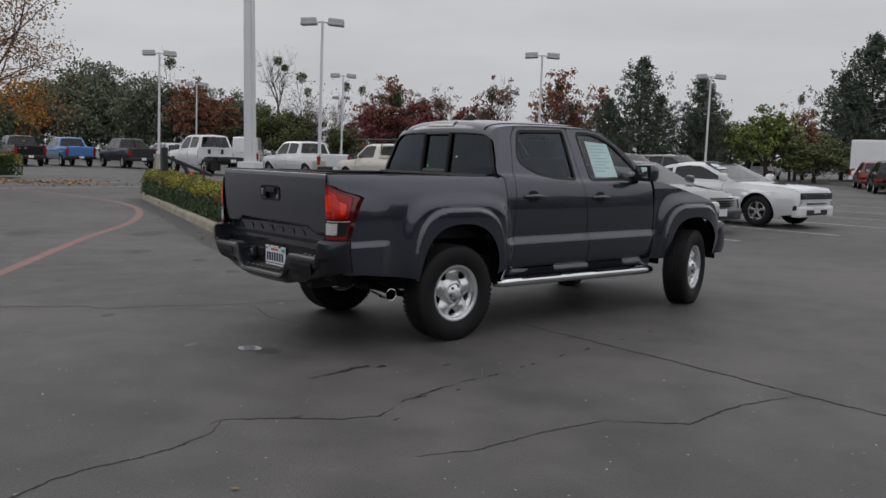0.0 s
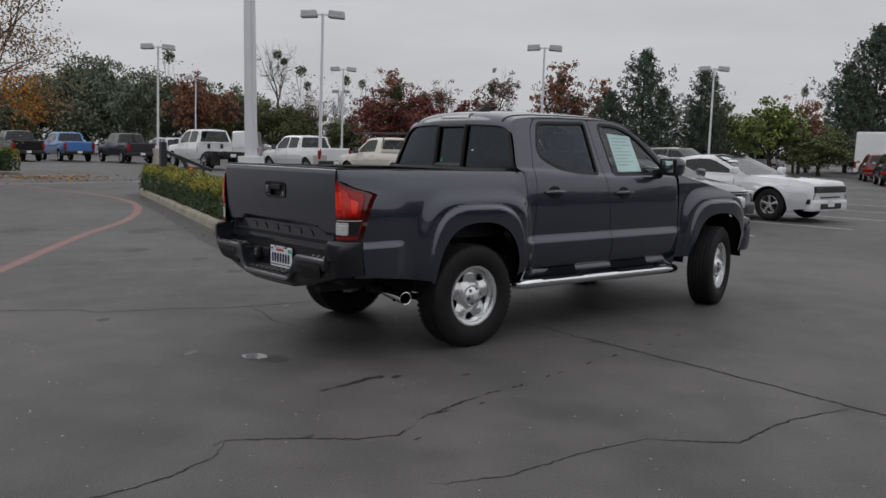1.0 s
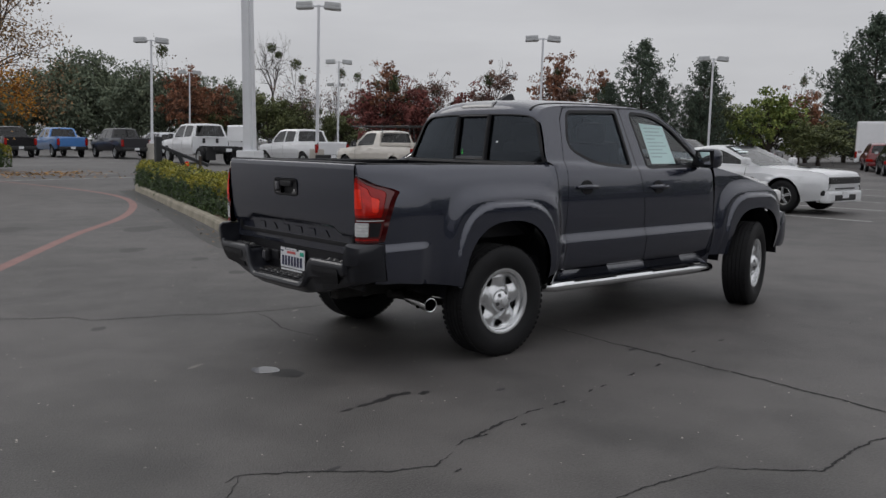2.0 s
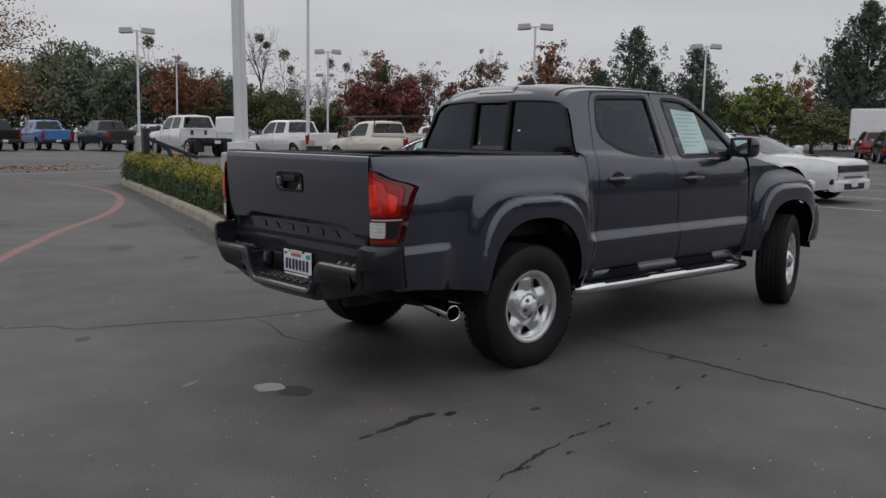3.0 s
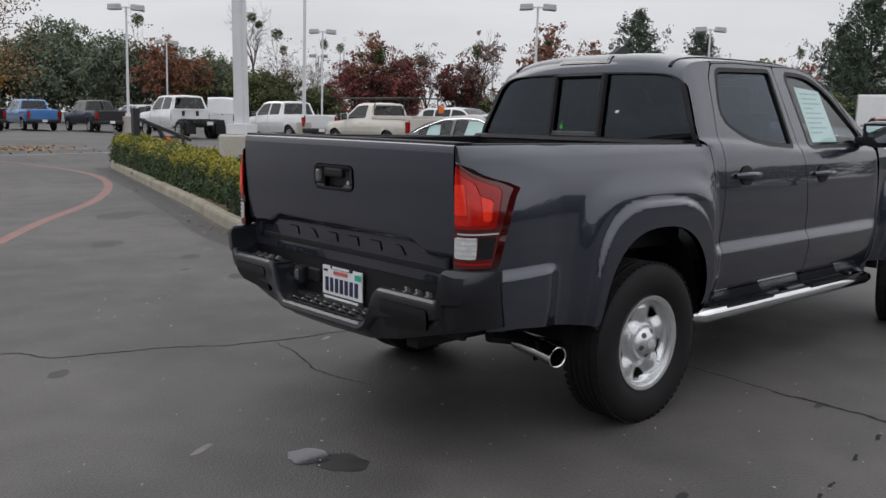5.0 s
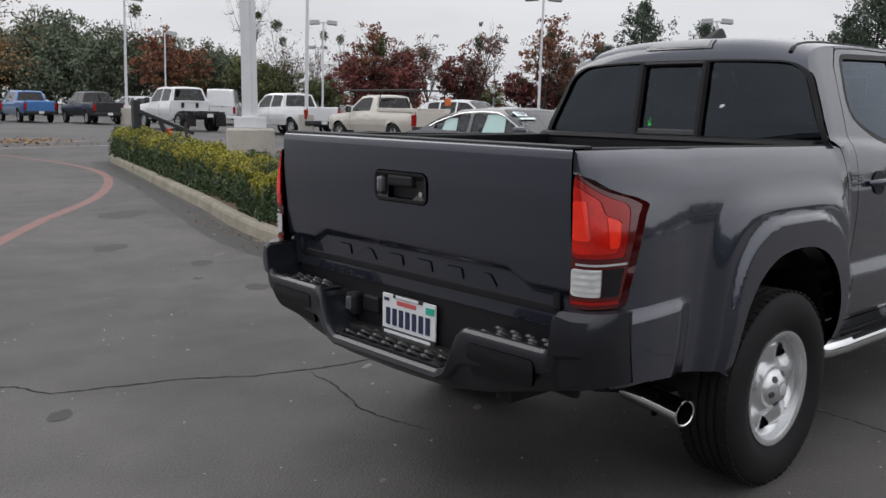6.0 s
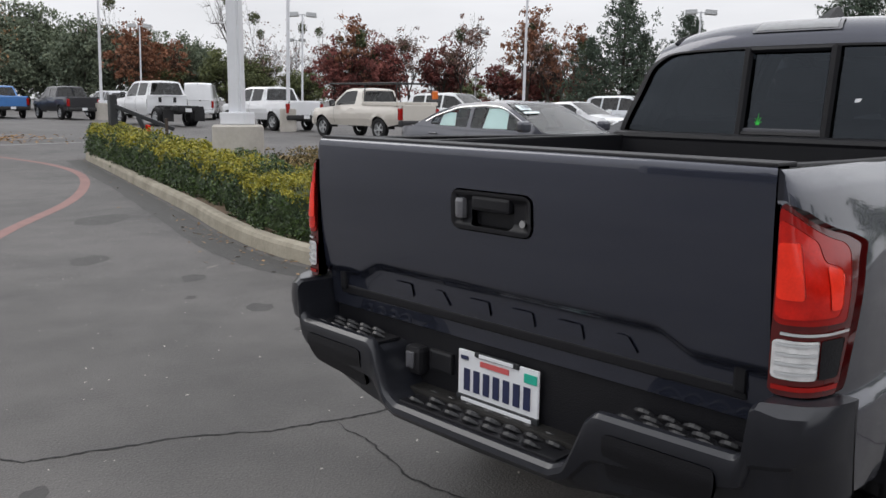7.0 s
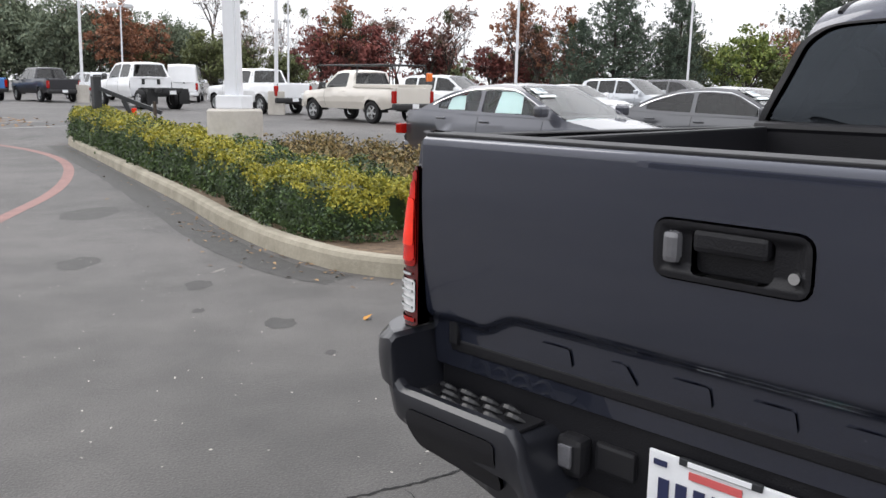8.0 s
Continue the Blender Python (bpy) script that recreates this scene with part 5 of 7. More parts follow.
# ---- parked vehicles ----
M_ALLOY = mat("alloy_wheel", (0.45, 0.46, 0.47), rough=0.35, metal=0.6, var=0.06, scale=8)
M_DARKALLOY = mat("dark_alloy_wheel", (0.06, 0.06, 0.065), rough=0.35, metal=0.5, var=0.1, scale=8)
M_BLACKTRIM = mat("black_trim", (0.015, 0.015, 0.016), rough=0.45, var=0.2, scale=8)
M_CABINDARK = mat("dark_cabin", (0.02, 0.021, 0.023), rough=0.8, var=0.2, scale=5)
M_WHITE = paint("white_paint", (0.76, 0.77, 0.79), rough=0.3)
M_CREAM = paint("cream_white_paint", (0.63, 0.59, 0.53), rough=0.45)
M_BLUE = paint("bright_blue_paint", (0.07, 0.22, 0.55), flake=0.2, rough=0.3)
M_BLACK = mat("black_paint", (0.008, 0.008, 0.010), rough=0.25, var=0.05, scale=2.0, coat=0.3, spec=0.3)
M_GREYCAR = paint("slate_grey_paint", (0.055, 0.058, 0.075), flake=0.4, rough=0.32)
M_BROWNGREY = mat("dark_grey_paint", (0.035, 0.035, 0.040), rough=0.3, metal=0.3, var=0.05, scale=2.0, coat=0.4, spec=0.35)
M_SILVER = paint("silver_paint", (0.42, 0.44, 0.47), flake=0.6, rough=0.3)
M_MIDGREY = paint("mid_grey_paint", (0.06, 0.062, 0.07), flake=0.4, rough=0.32)
M_REDCAR = paint("red_paint", (0.16, 0.012, 0.014), rough=0.3)

SPECS = {
    # top: body line from tail to nose; house: glasshouse from its rear foot over the roof to the front foot; pillars: window edges
    "crew_pickup": dict(L=5.85, W=2.02, wb=3.75, rear=1.15, r=0.40, sill=0.48, top=[(0.02, 0.62), (0.0, 1.28), (1.75, 1.29), (2.0, 1.27), (4.35, 1.20), (5.5, 1.12), (5.80, 0.98), (5.85, 0.60)],
                        house=[(1.85, 1.28), (2.02, 1.86), (2.3, 1.91), (3.3, 1.92), (3.75, 1.86), (4.45, 1.22)], wins=[(2.12, 3.0), (3.1, 4.12)], bed=(0.08, 1.80)),
    "single_pickup": dict(L=5.5, W=2.0, wb=3.45, rear=1.15, r=0.39, sill=0.48, top=[(0.02, 0.60), (0.0, 1.22), (2.1, 1.23), (2.35, 1.22), (4.0, 1.16), (5.15, 1.08), (5.45, 0.95), (5.5, 0.58)],
                          house=[(2.2, 1.22), (2.30, 1.78), (2.5, 1.83), (3.0, 1.84), (3.35, 1.78), (4.1, 1.18)], wins=[(2.62, 3.8)], bed=(0.08, 2.12)),
    "sedan": dict(L=4.63, W=1.80, wb=2.70, rear=0.98, r=0.325, sill=0.26, top=[(0.05, 0.42), (0.0, 0.62), (0.02, 0.94), (0.12, 1.0), (0.55, 1.02), (1.2, 0.985), (3.2, 0.94), (3.5, 0.93), (4.2, 0.82), (4.55, 0.68), (4.63, 0.48), (4.58, 0.30)],
                  house=[(0.42, 1.02), (0.95, 1.26), (1.45, 1.40), (2.0, 1.435), (2.45, 1.41), (3.45, 0.93)], wins=[(0.85, 1.72), (1.80, 3.0)], bed=None),
    "coupe": dict(L=5.03, W=1.92, wb=2.95, rear=1.12, r=0.36, sill=0.26, top=[(0.05, 0.40), (0.0, 0.60), (0.02, 1.02), (0.2, 1.06), (0.9, 1.05), (1.6, 1.01), (3.2, 0.99), (3.6, 0.99), (4.6, 0.94), (4.90, 0.90), (5.00, 0.83), (5.03, 0.60), (4.98, 0.32)],
                  house=[(0.75, 1.05), (1.45, 1.36), (2.0, 1.45), (2.45, 1.44), (3.55, 0.97)], wins=[(1.30, 1.62), (1.70, 3.1)], bed=None),
    "suv": dict(L=4.75, W=1.88, wb=2.75, rear=1.0, r=0.36, sill=0.34, top=[(0.05, 0.45), (0.0, 0.7), (0.04, 1.05), (0.2, 1.08), (3.2, 1.06), (3.6, 1.06), (4.4, 0.95), (4.7, 0.75), (4.75, 0.45)],
                house=[(0.12, 1.08), (0.35, 1.60), (0.7, 1.70), (2.0, 1.73), (2.6, 1.68), (3.55, 1.07)], wins=[(0.50, 1.1), (1.18, 2.0), (2.08, 3.05)], bed=None),
    "box_van": dict(L=6.2, W=2.1, wb=3.6, rear=1.3, r=0.38, sill=0.45, top=[(0.02, 0.50), (0.0, 1.2), (4.2, 1.2), (5.0, 1.15), (5.8, 1.0), (6.18, 0.8), (6.2, 0.5)],
                    house=[(0.0, 1.2), (0.02, 3.05), (0.10, 3.15), (4.1, 3.15), (4.25, 2.2), (5.1, 1.16)], wins=[(4.2, 4.7)], bed=None),
    "van": dict(L=5.6, W=2.0, wb=3.4, rear=1.1, r=0.35, sill=0.40, top=[(0.02, 0.50), (0.0, 1.2), (3.6, 1.2), (4.5, 1.15), (5.3, 1.0), (5.58, 0.8), (5.6, 0.5)],
                house=[(0.0, 1.2), (0.06, 2.12), (0.3, 2.24), (3.2, 2.26), (3.7, 2.14), (4.6, 1.16)], wins=[(3.35, 4.2)], bed=None),
}


def along(line):
    """Length marks along a line of 2D points, and the point at a mark."""
    marks = [0.0]
    for (a, b), (c, d) in zip(line, line[1:]):
        marks.append(marks[-1] + math.hypot(c - a, d - b))

    def at(s):
        s = min(max(s, 0.0), marks[-1])
        for i in range(len(line) - 1):
            if s <= marks[i + 1]:
                k = (s - marks[i]) / (marks[i + 1] - marks[i])
                return (line[i][0] + (line[i + 1][0] - line[i][0]) * k, line[i][1] + (line[i + 1][1] - line[i][1]) * k)
        return line[-1]
    return marks, at


def line_z(line, x):
    """The highest crossing of a line at x."""
    best = None
    for (a, b), (c, d) in zip(line, line[1:]):
        if min(a, c) - 1e-9 <= x <= max(a, c) + 1e-9 and abs(c - a) > 1e-6:
            z = b + (d - b) * (x - a) / (c - a)
            best = z if best is None else max(best, z)
    return best if best is not None else line[0][1]


def simple_wheel(parent, m, r, material, name="wheel"):
    w = new(name)
    w.parent = parent
    w.matrix_basis = m
    k = r / 0.38
    prof = [(0.60 * r, -0.09), (0.66 * r, -0.105), (0.82 * r, -0.112), (0.93 * r, -0.10), (0.99 * r, -0.082), (r, -0.06), (r, 0.06), (0.99 * r, 0.082), (0.93 * r, 0.10), (0.6 * r, 0.10)]
    part("tyre", lathe(prof, 40), M_RUBBER, w, smooth=35)
    bm = lathe([(0.62 * r, -0.085), (0.585 * r, -0.098), (0.56 * r, -0.08), (0.55 * r, 0.05)], 40)
    part("rim", bm, material, w, smooth=40)
    bm = bmesh.new()
    for j in range(5):
        a = 2 * math.pi * j / 5
        add_box(bm, (0.34 * r * math.sin(a), -0.070, 0.34 * r * math.cos(a)), (0.17 * r, 0.03, 0.50 * r), 0.012, Euler((0, a, 0)).to_matrix())
    part("spokes", bm, material, w)
    part("hub_cap", lathe([(0.0, -0.092), (0.10 * r, -0.090), (0.15 * r, -0.07), (0.15 * r, -0.04)], 20), material, w, smooth=40)
    part("brake_disc", lathe([(0.0, -0.02), (0.46 * r, -0.02), (0.46 * r, 0.03), (0.0, 0.03)], 28), M_DARKMETAL, w, smooth=40)
    return w


def vehicle(name, style, material, m, label, category, wheels=None, glass=None, lights="tail", group="parked vehicles on the lot", papers=False, number=None, rack=False, chassis=False, stripe=None):
    sp = SPECS[style]
    L, W, sill, r = sp["L"], sp["W"], sp["sill"], sp["r"]
    ob = empty(name, m, label, category, group)
    top, house = sp["top"], sp["house"]
    ax = (sp["rear"], sp["rear"] + sp["wb"])
    glass = glass or M_DARKGLASS
    wheels = wheels or M_ALLOY

    def hw(x, z):
        zt = line_z(top, x)
        y = W / 2 * lerp_table([(0.0, 0.88), (0.35, 0.975), (0.6, 1.0), (0.8, 0.985), (1.0, 0.93)], (z - sill) / max(0.2, zt - sill))
        y -= 0.20 * W / 2 * max(0.0, (x - (L - 0.55)) / 0.55) ** 2.2
        y -= 0.10 * W / 2 * max(0.0, (0.45 - x) / 0.45) ** 2.2
        for xc in ax:
            y += 0.022 * ring_mask(x, z, xc, r, r * 1.28, r * 1.28, 0.06, 2.4)
        return y

    def side(x, z):
        return (x, -hw(x, z), z)
    ra = r * 1.17
    out = [(top[0][0] + 0.02, max(sill, top[0][1]))]
    for xc in ax:
        out.append((xc - ra, sill))
        out += [(xc - ra * math.cos(math.pi * k / 14), r + ra * math.sin(math.pi * k / 14)) for k in range(15)]
        out.append((xc + ra, sill))
    out += [(top[-1][0] - 0.02, max(sill, top[-1][1]))] + top[::-1]
    x_cut = sp["bed"][1] + 0.05 if chassis else None
    if chassis:
        out = [(x_cut, sill)] + [p for p in out if p[0] > x_cut] + [(x_cut, line_z(top, x_cut))]
    for mir in (False, True):
        panel("body_side", out, side, material, ob, step=0.14, depth=0.05, inward=(0, 1, 0), mirror=mir)
    # skin from tail over deck and hood to the nose
    bed = sp["bed"]
    marks, at = along(top)

    def skin(s, v):
        x, z = at(s)
        crown = 0.035 * (1 - v * v) if z > sill + 0.3 else 0.0
        return (x, v * hw(x, z), z + crown)
    x_foot = house[-1][0]
    s_foot = next(s / 100 for s in range(int(marks[-1] * 100)) if at(s / 100)[0] >= x_foot - 0.12 and at(s / 100)[1] > sill + 0.35)
    panel("hood", [(s_foot, -1), (marks[-1], -1), (marks[-1], 1), (s_foot, 1)], skin, material, ob, step=(0.12, 0.25), depth=0.03, inward=(-0.3, 0, -1))
    s_tail = marks[1] if bed else next(s / 100 for s in range(1, int(marks[-1] * 100)) if at(s / 100)[0] >= house[0][0] + 0.1 and at(s / 100)[1] > sill + 0.4)
    if not chassis:
        panel("tailgate" if bed else "boot_lid", [(0.0, -1), (s_tail, -1), (s_tail, 1), (0.0, 1)], skin, material, ob, step=(0.10, 0.25), depth=0.03, inward=(1, 0, 0))
    if bed and not chassis:
        zt = top[1][1]
        part("bed_floor", box(((bed[0] + bed[1]) / 2, 0, zt - 0.42), (bed[1] - bed[0], W - 0.30, 0.04)), M_BLACKTRIM, ob)
        for s in (-1, 1):
            part("bed_wall", box(((bed[0] + bed[1]) / 2, s * (W / 2 - 0.13), zt - 0.19), (bed[1] - bed[0], 0.05, 0.46), 0.01), material, ob)
        part("bed_front", box((bed[1], 0, zt - 0.19), (0.05, W - 0.24, 0.46), 0.01), material, ob)
        part("gate_inner", box((bed[0], 0, zt - 0.19), (0.04, W - 0.24, 0.44), 0.01), material, ob)
    # glasshouse
    z_roof = max(p[1] for p in house)

    def lean_in(x, z):
        zb = line_z(top, min(max(x, top[1][0] + 0.01), L - 0.05))
        base = hw(x, zb) - 0.01
        k = {"van": 0.10, "box_van": 0.02}.get(style, 0.34)
        return max(0.3, base - k * max(0.0, z - zb) - 0.03 * max(0.0, (z - z_roof + 0.12) / 0.12) ** 2)

    def house_side(x, z):
        return (x, -lean_in(x, z), z)
    inner = []
    for x0, x1 in sp["wins"]:
        pts_top, pts_bot = [], []
        for k in range(9):
            x = x0 + (x1 - x0) * k / 8
            zb, zt = line_z(top, x) + 0.045, line_z(house, x) - 0.085
            if zt > zb + 0.02:
                pts_top.append((x, zt))
                pts_bot.append((x, zb))
        inner.append(round_poly(pts_bot + pts_top[::-1], 0.03, 2))
    house_out = [(p[0], max(p[1], line_z(top, p[0]) - 0.02)) for p in house]
    foot = [(house[-1][0], line_z(top, house[-1][0]) - 0.03), (house[0][0], line_z(top, house[0][0] + 0.02) - 0.03)]
    for mir in (False, True):
        hs = panel("pillar_frame", house_out + foot, house_side, material, ob, step=0.14, holes=inner, depth=0.03, inward=(0, 1, 0), mirror=mir)
        for poly in inner:
            pane = panel("side_window", grow(poly, 0.006), lambda u, v: (u, -lean_in(u, v) + 0.012, v), glass, hs, step=0.25, depth=0.0, mirror=mir)
            pane.visible_shadow = False
        if style == "sedan":
            xs = [sp["wins"][0][0] - 0.12 + (sp["wins"][-1][1] - sp["wins"][0][0] + 0.16) * k / 14 for k in range(15)]
            arc = [(x, (1 if mir else -1) * (lean_in(x, line_z(house, x) - 0.06) + 0.004), max(line_z(house, x) - 0.06, line_z(top, x) + 0.02)) for x in xs]
            part("window_trim", tube(arc, 0.010, 6), M_CHROME, ob, "thin chrome strip over the windows")
    hm, hat = along(house)

    def over(s, v):
        x, z = hat(s)
        lim = lean_in(x, z)
        return (x + (0.05 * (1 - v * v)) * (1 if x > L * 0.5 else -1) * (0 if hm[2] < s < hm[-2] else 1), v * lim, z + 0.03 * (1 - v * v) * (1 if hm[1] < s < hm[-2] else 0.3))
    n = len(house)
    s_a, s_b = hm[1] if bed or style in ("suv", "van", "box_van") else hm[2] - 0.1, hm[-2]
    panel("roof", [(s_a, -1), (s_b, -1), (s_b, 1), (s_a, 1)], over, material, ob, step=(0.15, 0.25), depth=0.02, inward=(0, 0, -1))
    ws = panel("windscreen", [(s_b, -0.95), (hm[-1], -0.95), (hm[-1], 0.95), (s_b, 0.95)], over, M_CLEARGLASS if papers or number else glass, ob, step=0.25, depth=0.0)
    ws.visible_shadow = False
    if style in ("van", "box_van"):
        panel("rear_door", [(0.0, -1), (s_a, -1), (s_a, 1), (0.0, 1)], over, material, ob, step=0.25, depth=0.02, inward=(1, 0, 0))
        part("door_latch", box((-0.01, -0.12, 1.22), (0.03, 0.10, 0.14), 0.01), M_BLACKTRIM, ob)
        part("door_gap", box((0.02, 0, 1.7), (0.02, 0.012, 1.2), 0.002), M_BLACKTRIM, ob)
    else:
        rear_pane = panel("rear_window", [(0.04, -0.88), (s_a - 0.03, -0.88), (s_a - 0.03, 0.88), (0.04, 0.88)], over, glass, ob, step=0.25, depth=0.0)
        panel("rear_frame", [(0.0, -1), (s_a, -1), (s_a, 1), (0.0, 1)], over, material, ob, step=0.25, holes=[[(0.05, -0.87), (s_a - 0.04, -0.87), (s_a - 0.04, 0.87), (0.05, 0.87)]], depth=0.02, inward=(1, 0, 0))
    # cabin inside, seats, underside
    x0, x1 = house[0][0] + 0.25, house[-1][0] - 0.2
    part("cabin_floor", box(((x0 + x1) / 2, 0, sill + 0.22), (x1 - x0 + 0.5, W - 0.25, 0.05)), M_CABINDARK, ob)
    zb = line_z(top, (x0 + x1) / 2)
    part("dashboard", box((x1 - 0.15, 0, zb - 0.10), (0.45, W - 0.28, 0.22), 0.06), M_CABINDARK, ob)
    rows = (0.35, 0.68) if not (bed and style == "single_pickup") else (0.45,)
    for fr in rows:
        for y in (-0.38, 0.38):
            xs = x0 + (x1 - x0) * fr - 0.25
            seat = part("seat_back", box((xs, y, zb - 0.12), (0.14, 0.46, 0.62), 0.05, Euler((0, radians(-12), 0)).to_matrix()), M_SEAT, ob)
            part("headrest", box((xs - 0.08, y, zb + 0.27), (0.09, 0.24, 0.15), 0.04), M_SEAT, seat)
    part("underbody", box((L / 2 + (x_cut / 2 if chassis else 0), 0, sill + 0.08), (L - 0.5 - (x_cut if chassis else 0), W - 0.42, 0.14), 0.03), M_BLACKTRIM, ob)
    # wheels
    first = None
    for xc in ax:
        for s in (-1, 1):
            if chassis and xc == ax[0]:
                simple_wheel(ob, pose(xc, s * (W / 2 - 0.14), r, 0, 0, 0 if s < 0 else 180), r, wheels)
                simple_wheel(ob, pose(xc, s * (W / 2 - 0.38), r, 0, 0, 0 if s < 0 else 180), r, wheels)
            else:
                simple_wheel(ob, pose(xc, s * (W / 2 - 0.13), r, 0, 17 * (1 + s), 0 if s < 0 else 180), r, wheels)
    for xc in ax:
        for s in (-1, 1):
            bm = bmesh.new()
            vs = []
            for k in range(9):
                a = math.pi * k / 8
                vs.append([bm.verts.new((xc + (ra + 0.02) * math.cos(a), s * yy, r + (ra + 0.02) * math.sin(a))) for yy in (W / 2 - 0.42, W / 2 - 0.06)])
            for a, b in zip(vs, vs[1:]):
                bm.faces.new((a[0], a[1], b[1], b[0]))
            bm.faces.new([v[0] for v in vs])
            if not (chassis and xc == ax[0]):
                part("wheel_housing", bm, M_BLACKTRIM, ob)
            else:
                bm.free()
    # lamps, bumpers, plates, mirrors, handles
    for s in (-1, 1):
        if not chassis:
            zt = top[1][1] if bed else 0.86
            if style in ("van", "box_van"):
                zt = 1.25
            hgt = 0.42 if bed or style in ("van", "box_van") else 0.17
            yy = hw(0.06, zt - 0.2)
            part("tail_lamp", box((0.05, s * (yy - 0.06), zt - 0.08 - hgt / 2), (0.14, 0.16 if bed or style in ("van", "box_van") else 0.40, hgt), 0.03), M_RED_LENS, ob, "red tail lamp")
        zf = line_z(top, L - 0.30)
        if style != "coupe":
            part("headlamp", box((L - 0.26, s * (hw(L - 0.24, zf - 0.12) - 0.17), zf - (0.20 if bed else 0.10)), (0.36, 0.36, 0.15 if not bed else 0.22), 0.05), M_CLEAR, ob, "clear headlamp")
        xm = house[-1][0] - 0.42
        zm = line_z(top, xm) + 0.12
        mr = part("wing_mirror", box((xm + 0.1, s * (W / 2 + 0.09), zm), (0.14, 0.22, 0.17 if not bed else 0.24), 0.05), M_BLACKTRIM if bed else material, ob)
        part("mirror_glass", box((xm + 0.028, s * (W / 2 + 0.09), zm), (0.006, 0.17, 0.12), 0.002), M_MIRROR, mr)
        for wx0, wx1 in sp["wins"][-2:]:
            xh = wx0 + 0.12
            zh = line_z(top, xh) - 0.10
            if not bed or xh > bed[1]:
                part("door_handle", box((xh, s * (hw(xh, zh) + 0.012), zh), (0.19, 0.025, 0.03), 0.01), material if style not in ("van", "box_van") else M_BLACKTRIM, ob)
    if not chassis:
        part("rear_bumper", box((0.0 if bed else 0.06, 0, sill + 0.12), (0.22, W - 0.14, 0.22), 0.06), (M_CHROME if bed == "x" else M_BLACKTRIM) if bed else material, ob)
        part("number_plate", box((-0.115 if bed else -0.052, 0, sill + (0.14 if bed else 0.2)), (0.008, 0.30, 0.15), 0.002), M_PLATE, ob, "white number plate")
    part("front_bumper", box((L - 0.07, 0, sill + 0.12), (0.20, W - 0.34, 0.26), 0.06), material, ob)
    if style == "coupe":
        bar = part("grille_surround", box((L - 0.02, 0, 0.735), (0.07, W * 0.74, 0.150), 0.03), M_BLACKTRIM, ob, "wide black grille band")
        for s in (-1, 1):
            for y in (0.56, 0.40):
                rg = part("lamp_ring", lathe([(0.040, 0.0), (0.052, -0.010), (0.056, 0.0)], 20, "x"), M_CHROME, bar)
                rg.location = (L + 0.016, s * y, 0.735)
            part("fog_slot", box((L - 0.10, s * (W * 0.40), 0.47), (0.10, 0.10, 0.12), 0.03), M_BLACKTRIM, ob)
        part("hood_scoop", box((4.25, 0.28, 0.985), (0.30, 0.16, 0.05), 0.02), M_BLACKTRIM, ob)
        part("hood_scoop", box((4.25, -0.28, 0.985), (0.30, 0.16, 0.05), 0.02), M_BLACKTRIM, ob)
    part("lower_intake", box((L + 0.012, 0, sill + 0.10), (0.05, W * 0.5, 0.13), 0.02), M_BLACKTRIM, ob)
    bm = bmesh.new()
    for k in range(4 if style != "coupe" else 1):
        add_box(bm, (L - 0.01 + 0.004 * k, 0, sill + 0.30 + 0.05 * k), (0.06, W * (0.52 if bed else 0.44), 0.028), 0.006)
    part("grille", bm, M_BLACKTRIM, ob)
    plate_f = part("number_plate", box((L + 0.035, 0, sill + 0.16), (0.008, 0.30, 0.15), 0.002), M_PLATE, ob, "white number plate")
    # shut lines
    for wx0, wx1 in sp["wins"]:
        for s in (-1, 1):
            xd = wx1 + 0.05
            zt = line_z(top, xd) - 0.02
            pts = [(xd, s * (hw(xd, sill + 0.1 + (zt - sill - 0.1) * k / 5) + 0.001), sill + 0.1 + (zt - sill - 0.1) * k / 5) for k in range(6)]
            if style not in ("van", "box_van"):
                part("shut_line", tube(pts, 0.005, 4), M_BLACKTRIM, ob)
    if papers:
        for poly in inner:
            xs, zs = [p[0] for p in poly], [p[1] for p in poly]
            xa, xb = min(xs) + 0.22 * (max(xs) - min(xs)), min(xs) + 0.66 * (max(xs) - min(xs))
            zc = line_z(top, (xa + xb) / 2)
            h = line_z(house, (xa + xb) / 2) - zc - 0.14
            panel("window_notice", [(xa, zc + 0.05), (xb, zc + 0.05), (xb - 0.04, zc + 0.05 + h), (xa + 0.05, zc + 0.05 + h)], lambda u, v: (u, -lean_in(u, v) + 0.022, v), M_PAPER, ob, step=0.2, depth=0.001, inward=(0, 1, 0), label="pale price sheet inside the side window")
    if number:
        s0 = hm[-2] + 0.10
        st = panel("year_sticker", [(s0, -0.86), (s0 + 0.17, -0.86), (s0 + 0.17, -0.52), (s0, -0.52)], lambda s, v: tuple(Vector(over(s, v)) + Vector((0.012, 0, 0.014))), M_PAPER, ob, step=0.2, depth=0.0, label="white windscreen sticker with a year number")
        panel("slogan_sticker", [(s0 + 0.22, -0.86), (s0 + 0.29, -0.86), (s0 + 0.29, -0.40), (s0 + 0.22, -0.40)], lambda s, v: tuple(Vector(over(s, v)) + Vector((0.012, 0, 0.014))), M_PAPER, ob, step=0.2, depth=0.0)
        cu = bpy.data.curves.new("year_number", "FONT")
        cu.body, cu.size, cu.align_x, cu.align_y, cu.extrude = number, 0.17, "CENTER", "CENTER", 0.001
        cu.materials.append(M_PLATE_INK)
        tx = new("year_number", cu)
        tx.parent = st
        c0 = Vector(over(s0 + 0.085, -0.69)) + Vector((0.022, 0, 0.026))
        dx = (Vector(over(s0, -0.69)) - Vector(over(s0 + 0.17, -0.69))).normalized()
        dy = Vector((0, 1, 0))
